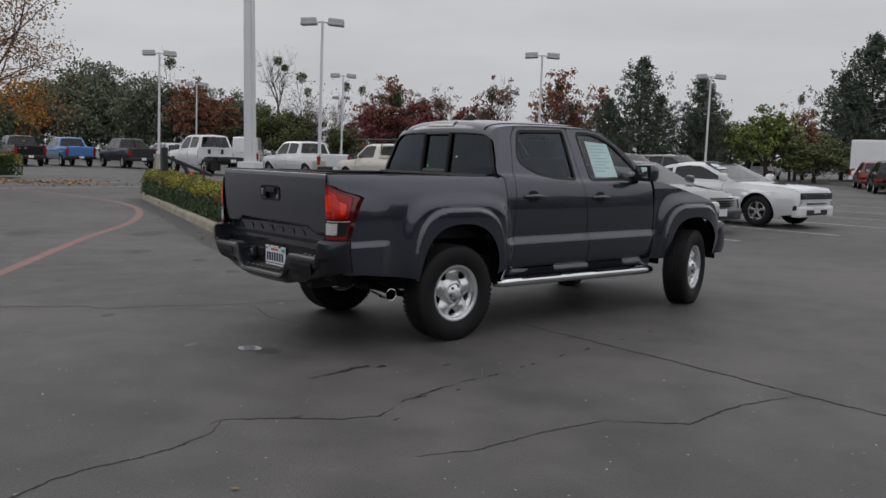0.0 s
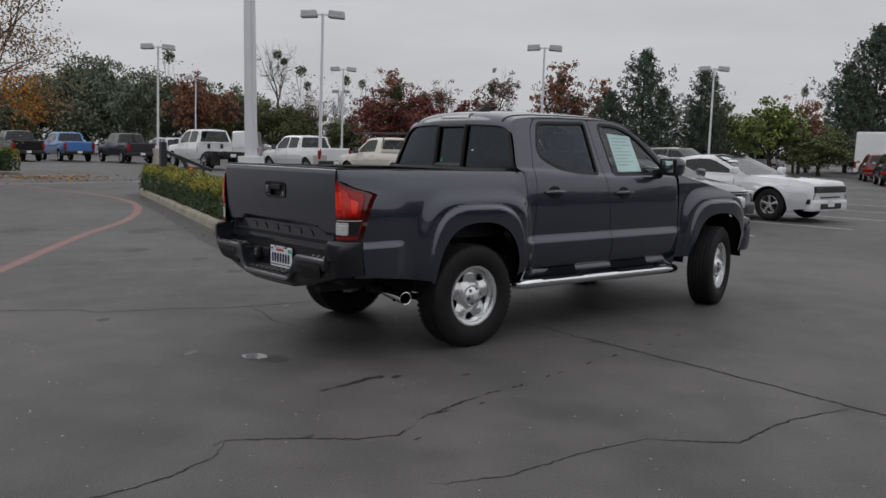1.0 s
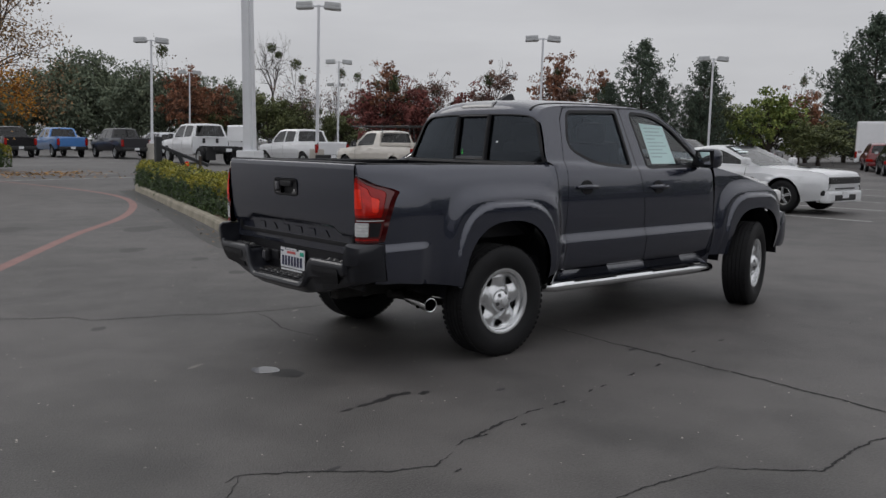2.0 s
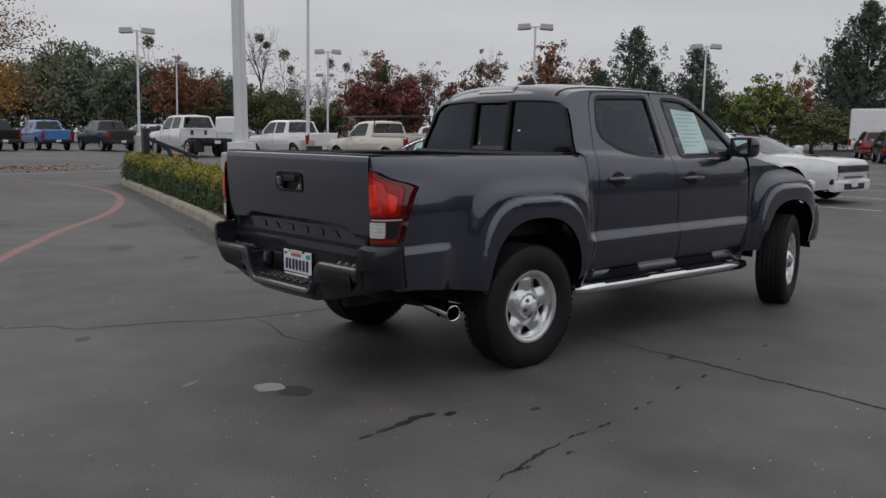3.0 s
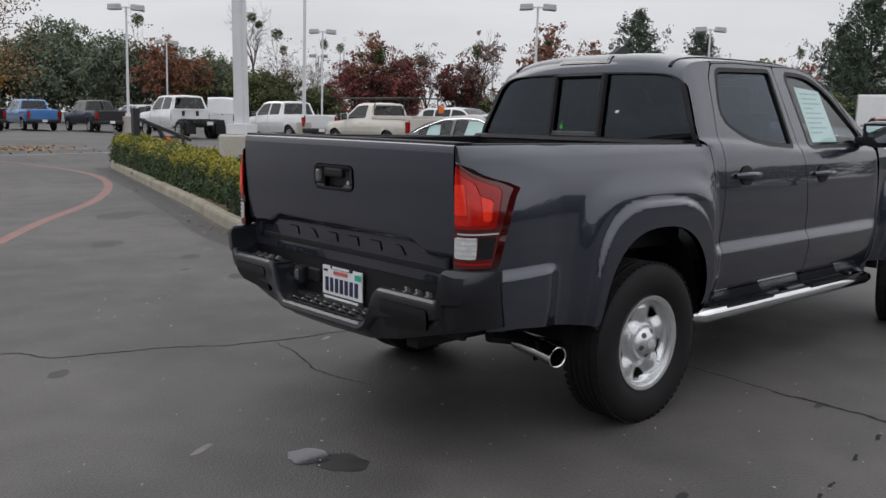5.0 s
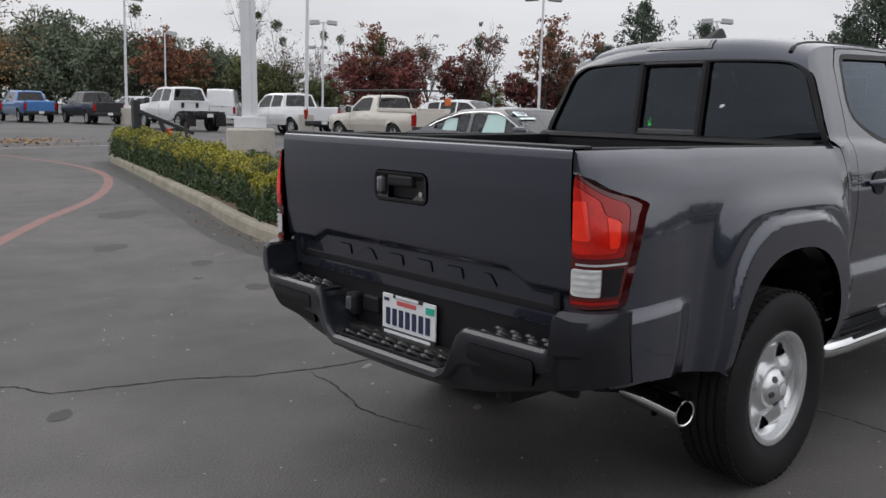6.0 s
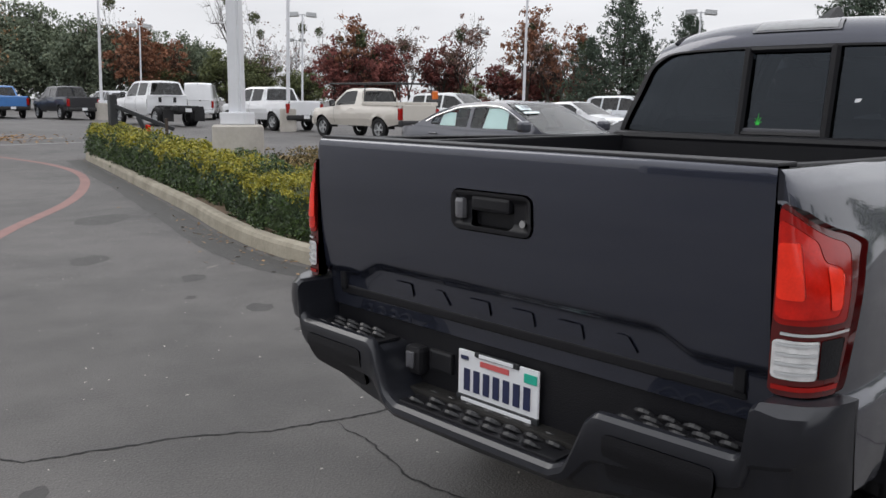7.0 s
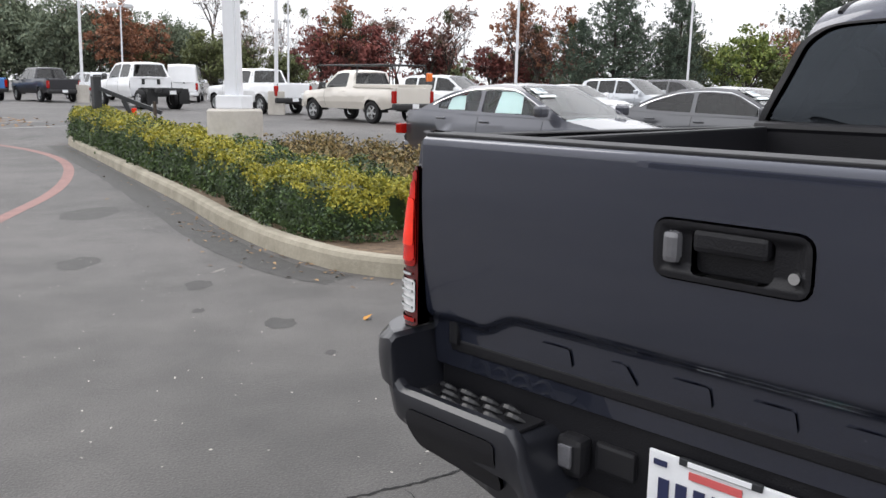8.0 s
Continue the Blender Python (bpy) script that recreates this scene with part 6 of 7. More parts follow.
        tx.matrix_basis = Matrix.Translation(c0) @ Matrix((dy, dx, dy.cross(dx))).transposed().to_4x4()
    if rack:
        for s in (-1, 1):
            part("ladder_rack_rail", tube([(0.3, s * 0.80, 2.02), (4.4, s * 0.80, 2.02)], 0.025, 8), M_BLACKTRIM, ob)
            for x in (0.3, 2.1):
                part("ladder_rack_post", tube([(x, s * (W / 2 - 0.12), top[1][1]), (x, s * 0.80, 2.02)], 0.022, 8), M_BLACKTRIM, ob)
            part("tool_chest", box((1.1, s * (W / 2 - 0.20), top[1][1] + 0.07), (2.0, 0.34, 0.14), 0.02), material, ob)
        for x in (0.3, 1.3, 2.3, 3.4, 4.4):
            part("ladder_rack_bar", tube([(x, -0.80, 2.02), (x, 0.80, 2.02)], 0.02, 8), M_BLACKTRIM, ob)
        part("warning_flag", box((0.22, -0.93, 1.62), (0.10, 0.26, 0.30), 0.05), M_AMBER, ob, "orange warning bag on the rack")
    if chassis:
        for s in (-1, 1):
            part("frame_rail", box((1.0, s * 0.42, 0.78), (2.4, 0.10, 0.20), 0.01), M_BLACKTRIM, ob)
            part("mud_flap", box((0.25, s * 0.75, 0.48), (0.03, 0.5, 0.5), 0.01), M_BLACKTRIM, ob)
        for x in (-0.1, 0.7, 1.5):
            part("cross_member", box((x, 0, 0.78), (0.12, 1.5, 0.16), 0.01), M_BLACKTRIM, ob)
        part("fuel_tank", box((0.9, 0.0, 0.66), (0.9, 0.7, 0.26), 0.06), M_BLACKTRIM, ob)
        part("rear_panel", panel_box(x_cut, W, top, sill), material, ob)
        part("number_plate", box((-0.18, 0, 0.70), (0.01, 0.30, 0.15), 0.002), M_PLATE, ob, "white number plate")
        for s in (-1, 1):
            part("cab_vent", box((x_cut - 0.02, s * 0.36, 1.12), (0.02, 0.13, 0.22), 0.03), M_BLACKTRIM, ob)
    return ob


def panel_box(x, W, top, sill):
    zt = line_z(top, x)
    return box((x + 0.02, 0, (sill + zt) / 2 + 0.05), (0.05, W - 0.06, zt - sill), 0.02)


def at_ground(x, y, heading):
    """Pose for a vehicle whose tail centre stands at (x, y), facing heading degrees from +x."""
    return pose(x, y, ground_z(x, y), 0, 0, heading)


# row beside the pickup, noses towards it
vehicle("sedan", "sedan", M_GREYCAR, at_ground(8.05, 10.35, -90), "slate grey sedan with price sheets in its side windows", "car", papers=True, number="18", glass=M_CLEARGLASS)
vehicle("sedan", "sedan", M_MIDGREY, at_ground(11.55, 8.75, -90), "dark grey sedan with a windscreen sticker", "car", number="19", glass=M_DARKGLASS)
vehicle("coupe", "coupe", M_WHITE, at_ground(15.0, 8.9, -90), "white two-door sports coupe with bright wheels", "car", wheels=M_STEELWHEEL, number="17")
# pickups along the far aisle, facing away
vehicle("pickup_truck", "single_pickup", M_CREAM, at_ground(17.95, 21.95, 90), "dusty cream single-cab work pickup with a ladder rack", "pickup truck", rack=True)
vehicle("pickup_truck", "crew_pickup", M_WHITE, at_ground(19.0, 30.7, 90), "white crew-cab pickup truck", "pickup truck")
vehicle("pickup_truck", "crew_pickup", M_WHITE, at_ground(16.7, 37.2, 90) @ Matrix.Diagonal((1.08, 1.06, 1.13, 1)), "white crew-cab chassis truck with a bare rear frame", "pickup truck", chassis=True)
vehicle("cargo_van", "van", M_WHITE, at_ground(23.0, 48.2, 58), "white high-roof cargo van on the far aisle", "van")
vehicle("pickup_truck", "crew_pickup", M_BROWNGREY, at_ground(16.6, 49.6, 90), "dark grey crew-cab pickup truck in the far row", "pickup truck")
vehicle("pickup_truck", "crew_pickup", M_BLUE, at_ground(13.9, 53.4, 90), "bright blue crew-cab pickup truck in the far row", "pickup truck")
vehicle("pickup_truck", "crew_pickup", M_BLACK, at_ground(10.7, 53.0, 90), "black crew-cab pickup truck in the far row", "pickup truck")
vehicle("suv", "suv", M_WHITE, at_ground(22.6, 27.6, -78), "white sport utility vehicle on the far aisle", "car")
vehicle("suv", "suv", M_SILVER, at_ground(20.6, 53.5, 90), "silver estate car in the far row", "car")
for x, y, mt, st in ((26.0, 23.5, M_WHITE, "sedan"), (29.2, 23.0, M_SILVER, "suv"), (32.4, 22.5, M_MIDGREY, "suv")):
    vehicle("suv" if st == "suv" else "sedan", st, mt, at_ground(x, y, -90), {M_WHITE: "white", M_SILVER: "silver", M_MIDGREY: "dark grey"}[mt] + " car parked in the second row", "car")
vehicle("cargo_van", "box_van", M_WHITE, at_ground(55.15, 22.3, -64), "tall white box-bodied van at the lot edge", "van")
vehicle("suv", "suv", M_REDCAR, at_ground(49.2, 17.8, 30), "dark red hatchback beside a white van", "car")
vehicle("suv", "suv", M_BLACK, at_ground(42.3, 13.75, 30), "black sport utility vehicle near a white van", "car")
vehicle("suv", "suv", M_WHITE, at_ground(62.0, 33.0, 20), "white sport utility vehicle far off", "car")


# ---- planting ----
M_LEAF_DARK = mat("dark_hedge_leaf", (0.016, 0.036, 0.014), rough=0.5, col2=(0.075, 0.125, 0.026), scale=3, island=0.7)
M_LEAF_GOLD = mat("golden_hedge_leaf", (0.13, 0.145, 0.012), rough=0.6, col2=(0.42, 0.36, 0.035), scale=3, island=0.5)
M_LEAF_DRY = mat("dull_shrub_leaf", (0.07, 0.062, 0.022), rough=0.8, col2=(0.27, 0.19, 0.075), scale=3, island=0.8)
M_TWIG = mat("brown_twig", (0.06, 0.045, 0.035), rough=0.9, var=0.3, scale=8)
M_BARK = mat("grey_brown_bark", (0.055, 0.045, 0.038), rough=0.95, var=0.35, scale=4, bump=0.6, bscale=12)
# oak, pine and maroon leaf colours are lifted paler; distance haze is put in
M_OAK = mat("hazy_oak_leaf", (0.098, 0.125, 0.088), rough=0.9, col2=(0.185, 0.215, 0.140), scale=0.5, island=0.6)
M_OAK2 = mat("olive_leaf", (0.060, 0.076, 0.031), rough=0.7, col2=(0.153, 0.170, 0.060), scale=0.5, island=0.6)
M_PINE = mat("pine_needle", (0.042, 0.062, 0.048), rough=0.85, col2=(0.100, 0.135, 0.090), scale=0.6, island=0.6)
M_MAROON = mat("maroon_leaf", (0.105, 0.034, 0.032), rough=0.8, col2=(0.26, 0.080, 0.066), scale=0.5, island=0.7)
M_RUSSET = mat("russet_leaf", (0.128, 0.053, 0.027), rough=0.7, col2=(0.300, 0.128, 0.068), scale=0.5, island=0.7)
M_PINKISH = mat("dry_pink_brown_leaf", (0.13, 0.075, 0.06), rough=0.8, col2=(0.26, 0.16, 0.13), scale=0.5, island=0.7)
M_YELLOWGREEN = mat("yellow_green_leaf", (0.077, 0.119, 0.025), rough=0.7, col2=(0.224, 0.266, 0.056), scale=0.5, island=0.7)
M_ORANGE_LEAF = mat("orange_autumn_leaf", (0.25, 0.10, 0.015), rough=0.7, col2=(0.55, 0.27, 0.03), scale=0.8, island=0.8)
M_BROWN_LEAF = mat("brown_autumn_leaf", (0.12, 0.07, 0.035), rough=0.8, col2=(0.34, 0.22, 0.11), scale=0.8, island=0.8)
M_MISTLETOE = mat("mistletoe_leaf", (0.048, 0.064, 0.029), rough=0.8, col2=(0.112, 0.128, 0.048), scale=1, island=0.6)


def leaf_cloud(name, pts, normals, size, material, parent, rng, spread=0.9, slim=0.6, label=""):
    """Small four-cornered leaves at the points, each turned its own way; normals pull them outwards."""
    pts = np.asarray(pts, float)
    n = len(pts)
    nor = np.asarray(normals, float) + rng.normal(0, spread, (n, 3))
    nor /= np.linalg.norm(nor, axis=1)[:, None] + 1e-9
    a = np.cross(nor, rng.normal(0, 1, (n, 3)))
    a /= np.linalg.norm(a, axis=1)[:, None] + 1e-9
    b = np.cross(nor, a)
    s = (size * rng.uniform(0.6, 1.35, n))[:, None]
    fold = nor * s * 0.18
    v = np.stack([pts - a * s, pts - b * s * slim + fold, pts + a * s, pts + b * s * slim + fold], 1).reshape(-1, 3)
    me = bpy.data.meshes.new(name)
    me.vertices.add(4 * n)
    me.vertices.foreach_set("co", v.ravel())
    me.loops.add(4 * n)
    me.loops.foreach_set("vertex_index", np.arange(4 * n, dtype=np.int32))
    me.polygons.add(n)
    me.polygons.foreach_set("loop_start", np.arange(0, 4 * n, 4, dtype=np.int32))
    me.polygons.foreach_set("loop_total", np.full(n, 4, dtype=np.int32))
    me.materials.append(material)
    me.update(calc_edges=True)
    me.validate()
    ob = link_mesh(name, me, parent, label)
    ob["kind"] = "stuff"
    return ob


def hedge(path, width, height, n, leaf, seed, label):
    rng = np.random.default_rng(seed)
    path = [Vector((x, y, 0)) for x, y in path]
    z0 = ground_z(path[0].x, path[0].y) + 0.10
    ob = empty("hedge", pose(path[0].x, path[0].y, z0), label, "hedge", "clipped hedge along the island kerb")
    marks = [0.0]
    for a, b in zip(path, path[1:]):
        marks.append(marks[-1] + (b - a).length)
    total = marks[-1]
    s = rng.uniform(-0.5 * width, total + 0.5 * width, n)
    per = rng.uniform(0, 1, n)
    pts, nor, up = [], [], []
    for si, pi in zip(s, per):
        sc = min(max(si, 0.0), total)
        i = max(k for k in range(len(path) - 1) if marks[k] <= sc)
        d = (path[i + 1] - path[i]).normalized()
        c = path[i] + d * (sc - marks[i])
        nn = Vector((-d.y, d.x, 0))
        over = abs(si - sc) / (0.5 * width)
        wob = 0.17 * noise.noise(Vector((c.x * 1.9, c.y * 1.9, seed))) + 0.07 * noise.noise(Vector((c.x * 6, c.y * 6, seed + 4 * pi)))
        h = height(sc / total) * (1 + wob) * (1 - 0.12 * over * over)
        w = width * (1 + 1.5 * wob) * math.sqrt(max(0.05, 1 - over * over))
        girth = 2 * h + w
        g = pi * girth
        if g < h:
            off, z, no = -w / 2, g, -nn
        elif g < h + w:
            off, z, no = g - h - w / 2, h, Vector((0, 0, 1))
        else:
            off, z, no = w / 2, girth - g, nn
        r = 0.09
        edge = max(0.0, z - (h - r)) / r * max(0.0, abs(off) - (w / 2 - r)) / r
        p = c + nn * off * (1 - 0.10 * edge) + d * (si - sc) * 0.9
        p.z = max(0.03, z - 0.05 * edge)
        p += no * (float(rng.normal(0, 0.022)) - 0.015 + 0.13 * noise.noise(Vector((p.x * 4.6, p.y * 4.6, p.z * 4.6 + seed))) + 0.05 * noise.noise(Vector((p.x * 11, p.y * 11, p.z * 11 + seed))))
        if abs(si - sc) > 0:
            no = (no * 0.4 + d * math.copysign(0.6, si - sc))
        pts.append(p - path[0])
        nor.append(no)
        up.append(z / h)
    up = np.array(up)
    pts, nor = np.array(pts), np.array(nor)
    patch = np.array([noise.noise(Vector((p[0] * 1.3, p[1] * 1.3, 5.0 + seed))) for p in pts])
    gold = (up + 0.60 * patch + rng.normal(0, 0.09, n)) > 0.86
    leaf_cloud("dark_foliage", pts[~gold], nor[~gold], leaf, M_LEAF_DARK, ob, rng, 0.8)
    leaf_cloud("golden_foliage", pts[gold], nor[gold], leaf, M_LEAF_GOLD, ob, rng, 0.8)
    bm = bmesh.new()
    for k in range(int(total / 0.18)):
        sc = (k + 0.5) * 0.18
        i = max(q for q in range(len(path) - 1) if marks[q] <= sc)
        d = (path[i + 1] - path[i]).normalized()
        c = path[i] + d * (sc - marks[i]) - path[0]
        h = height(sc / total)
        for _ in range(3):
            e = Vector((rng.uniform(-0.3, 0.3) * width, rng.uniform(-0.3, 0.3) * width, 0))
            add_tube(bm, [c + e * 0.3, c + e + Vector((0, 0, h * 0.5)), c + e * 1.2 + Vector((0, 0, h * 0.9))], [0.012, 0.009, 0.005], 5)
    part("stem_growth", bm, M_TWIG, ob)
    # solid dark core added inside the hedge so that no light comes through
    bm = bmesh.new()
    rows = []
    for sc in np.linspace(0, total, 24):
        i = max(q for q in range(len(path) - 1) if marks[q] <= sc)
        d = (path[i + 1] - path[i]).normalized()
        nn = Vector((-d.y, d.x, 0))
        c = path[i] + d * (sc - marks[i]) - path[0]
        h = height(sc / total) - 0.09
        rows.append([bm.verts.new(c + nn * o * (width - 0.2) / 2 + Vector((0, 0, z))) for o, z in ((-1, 0), (-1, h), (1, h), (1, 0))])
    for a, b in zip(rows, rows[1:]):
        for k in range(3):
            bm.faces.new((a[k], a[k + 1], b[k + 1], b[k]))
    bm.faces.new(rows[0])
    bm.faces.new(rows[-1])
    part("inner_growth", bm, M_LEAF_DARK, ob)
    return ob


hedge([(2.32, 5.25), (2.34, 5.8), (2.50, 6.6), (2.78, 7.45)], 1.05, lambda u: 0.50 + 0.05 * u, 46000, 0.0145, 3, "clipped dark green hedge with golden tips along the kerb")
hedge([(2.92, 7.95), (3.30, 9.9), (3.90, 12.5), (4.60, 15.6), (5.15, 18.0), (5.45, 18.9)], 0.85, lambda u: 0.56 + 0.12 * u, 46000, 0.021, 4, "long clipped green hedge with golden tips along the kerb")
hedge([(1.2, 33.6), (3.0, 34.0), (5.0, 34.3)], 1.2, lambda u: 0.85, 7000, 0.05, 6, "low clipped hedge on the far island")


def shrub(x, y, r, h, n, seed):
    rng = np.random.default_rng(seed)
    ob = empty("shrub", pose(x, y, ground_z(x, y) + 0.10), "loose dull green and brown shrub in the bed", "shrub", "shrubs in the island bed")
    u = rng.normal(0, 1, (n, 3))
    u /= np.linalg.norm(u, axis=1)[:, None]
    u[:, 2] = np.abs(u[:, 2])
    k = rng.uniform(0.55, 1.05, n)[:, None]
    bump = np.array([1 + 0.35 * noise.noise(Vector((p[0] * 2.5, p[1] * 2.5, p[2] * 2.5 + seed))) for p in u])[:, None]
    pts = u * k * bump * np.array([r, r, h])
    leaf_cloud("foliage", pts, u, 0.028, M_LEAF_DRY, ob, rng, 1.0)
    bm = bmesh.new()
    for _ in range(14):
        a = rng.uniform(0, 6.28)
        q = rng.uniform(0.4, 0.95)
        add_tube(bm, [(0, 0, 0), (r * 0.4 * q * math.cos(a), r * 0.4 * q * math.sin(a), h * 0.5), (r * q * math.cos(a), r * q * math.sin(a), h * 0.95)], [0.012, 0.008, 0.003], 5)
    part("stem_growth", bm, M_TWIG, ob)
    return ob


for k, (x, y, r, h) in enumerate(((3.6, 6.4, 0.7, 0.42), (4.6, 7.3, 0.8, 0.45), (5.3, 8.4, 0.8, 0.48), (4.4, 8.9, 0.7, 0.42), (5.9, 9.7, 0.8, 0.5), (4.9, 10.6, 0.8, 0.45), (6.2, 7.2, 0.7, 0.45), (6.3, 11.6, 0.8, 0.5), (3.2, 5.5, 0.55, 0.38))):
    shrub(x, y, r, h, 3200, 100 + k)

# dark post with a slanting arm at the island's far end
post = empty("barrier_post", pose(5.35, 18.25, ground_z(5.6, 18) + 0.1), "black steel post with a slanting arm and red reflector", "post")
part("upright", box((0.0, 0.0, 0.72), (0.17, 0.17, 1.3), 0.02), M_DARKPOST, post)
part("arm", box((0.52, -0.48, 0.86), (1.45, 0.09, 0.09), 0.01, Euler((0, radians(21), radians(-42))).to_matrix()), M_DARKPOST, post)
part("strut", box((0.50, -0.46, 0.66), (0.10, 0.10, 0.48), 0.01, Euler((0, radians(-25), radians(-42))).to_matrix()), M_DARKPOST, post)
part("reflector", box((0.58, -0.54, 0.62), (0.09, 0.09, 0.16), 0.02), M_RED_BRIGHT, post, "red reflector")
stake = empty("stake", pose(4.9, 14.6, ground_z(4.9, 14.6) + 0.1), "thin rusty wooden stake in the hedge", "stake")
part("rod", box((0, 0, 0.45), (0.05, 0.05, 0.95), 0.008), M_TWIG, stake)


# ---- trees ----
def grow_branches(rng, bm, start, direction, length, radius, depth, tips, sag=0.0, spread=0.7, min_r=0.02, kids=(2, 4)):
    """Tapered limbs that fork; the ends are collected in tips."""
    pts, rad = [Vector(start)], [radius]
    d = Vector(direction).normalized()
    steps = 4
    for k in range(steps):
        d = (d + Vector(rng.normal(0, 0.16, 3)) + Vector((0, 0, -sag))).normalized()
        pts.append(pts[-1] + d * length / steps)
        rad.append(max(min_r * 0.6, radius * (1 - 0.55 * (k + 1) / steps)))
    add_tube(bm, pts, rad, 6 if depth > 1 else 4, False)
    if depth == 0 or radius < min_r:
        tips.append((pts[-1], d))
        tips.append((pts[-2], d))
        return
    for _ in range(int(rng.integers(kids[0], kids[1] + 1))):
        at = pts[int(rng.integers(2, steps + 1))]
        dd = (d + Vector(rng.normal(0, spread, 3))).normalized()
        if dd.z < -0.25:
            dd.z *= -0.4
        grow_branches(rng, bm, at, dd, length * rng.uniform(0.55, 0.8), radius * 0.5, depth - 1, tips, sag, spread, min_r, kids)
    grow_branches(rng, bm, pts[-1], d, length * 0.7, rad[-1], depth - 1, tips, sag, spread, min_r, kids)


def broad_tree(name, height, width, leaf_mat, n_leaf, leaf, seed, label, trunk=0.25, low=0.2, clumps=26, mistletoe=0, depth=3, gap=0.55):
    """A spreading tree: trunk, forking limbs and an uneven crown of leaf clumps."""
    rng = np.random.default_rng(seed)
    ob = empty(name, pose(0, 0, 0), label, "tree", "trees behind the lot")
    bm = bmesh.new()
    tips = []
    th = height * (low + 0.12)
    add_tube(bm, [(0, 0, -0.1), (0.02 * height, 0, th * 0.5), (0, 0.015 * height, th)], [trunk, trunk * 0.8, trunk * 0.7], 8, False)
    for k in range(6):
        a = 2 * math.pi * k / 6 + rng.uniform(-0.4, 0.4)
        tilt = rng.uniform(0.3, 1.0)
        grow_branches(rng, bm, (0, 0.015 * height, th * rng.uniform(0.8, 1.0)), (math.cos(a) * tilt, math.sin(a) * tilt, 1.0), height * rng.uniform(0.26, 0.36), trunk * 0.45, depth, tips)
    part("trunk", bm, M_BARK, ob, smooth=60)
    top = max(p.z for p, _ in tips)
    reach = max(math.hypot(p.x, p.y) for p, _ in tips)
    tp = np.array([(p.x, p.y, p.z) for p, _ in tips])
    f = np.array([width / 2 / reach, width / 2 / reach, (height - th * 0.6) / max(0.1, top - th * 0.6)])
    me = ob.children[0].data
    co = np.empty(len(me.vertices) * 3)
    me.vertices.foreach_get("co", co)
    co = co.reshape(-1, 3)
    hi = co[:, 2] > th * 0.6
    co[hi] = (co[hi] - [0, 0, th * 0.6]) * f + [0, 0, th * 0.6]
    me.vertices.foreach_set("co", co.ravel())
    tp = (tp - [0, 0, th * 0.6]) * f + [0, 0, th * 0.6]
    if n_leaf:
        ci = rng.integers(0, len(tp), clumps * 3)
        cen = tp[ci] + rng.normal(0, 0.05 * width, (clumps * 3, 3))
        extra = rng.normal(0, 1, (clumps, 3))
        extra /= np.linalg.norm(extra, axis=1)[:, None]
        extra = extra * rng.uniform(0.35, 0.95, clumps)[:, None] * [width / 2, width / 2, height * (1 - low) / 2] + [0, 0, height * (low + (1 - low) / 2)]
        cen = np.vstack([cen, extra])
        cen[:, 2] = np.clip(cen[:, 2], height * low, height)
        rad = rng.uniform(0.05, 0.13, len(cen)) * width * gap / 0.55
        pick = rng.integers(0, len(cen), n_leaf)
        u = rng.normal(0, 1, (n_leaf, 3))
        u /= np.linalg.norm(u, axis=1)[:, None]
        pts = cen[pick] + u * (rad[pick] * rng.uniform(0.3, 1.05, n_leaf))[:, None] * [1, 1, 0.75]
        leaf_cloud("crown", pts, u, leaf, leaf_mat, ob, rng, 0.9)
    for k in range(mistletoe):
        high = tp[tp[:, 2] > height * 0.70]
        c = Vector(high[int(rng.integers(0, len(high)))])
        u = rng.normal(0, 1, (300, 3))
        u /= np.linalg.norm(u, axis=1)[:, None]
        r = rng.uniform(0.35, 0.6)
        leaf_cloud("mistletoe_clump", np.array(c) + u * r * rng.uniform(0.4, 1.1, 300)[:, None], u, 0.10, M_MISTLETOE, ob, rng, 0.9, label="dense round mistletoe clump")
    return ob


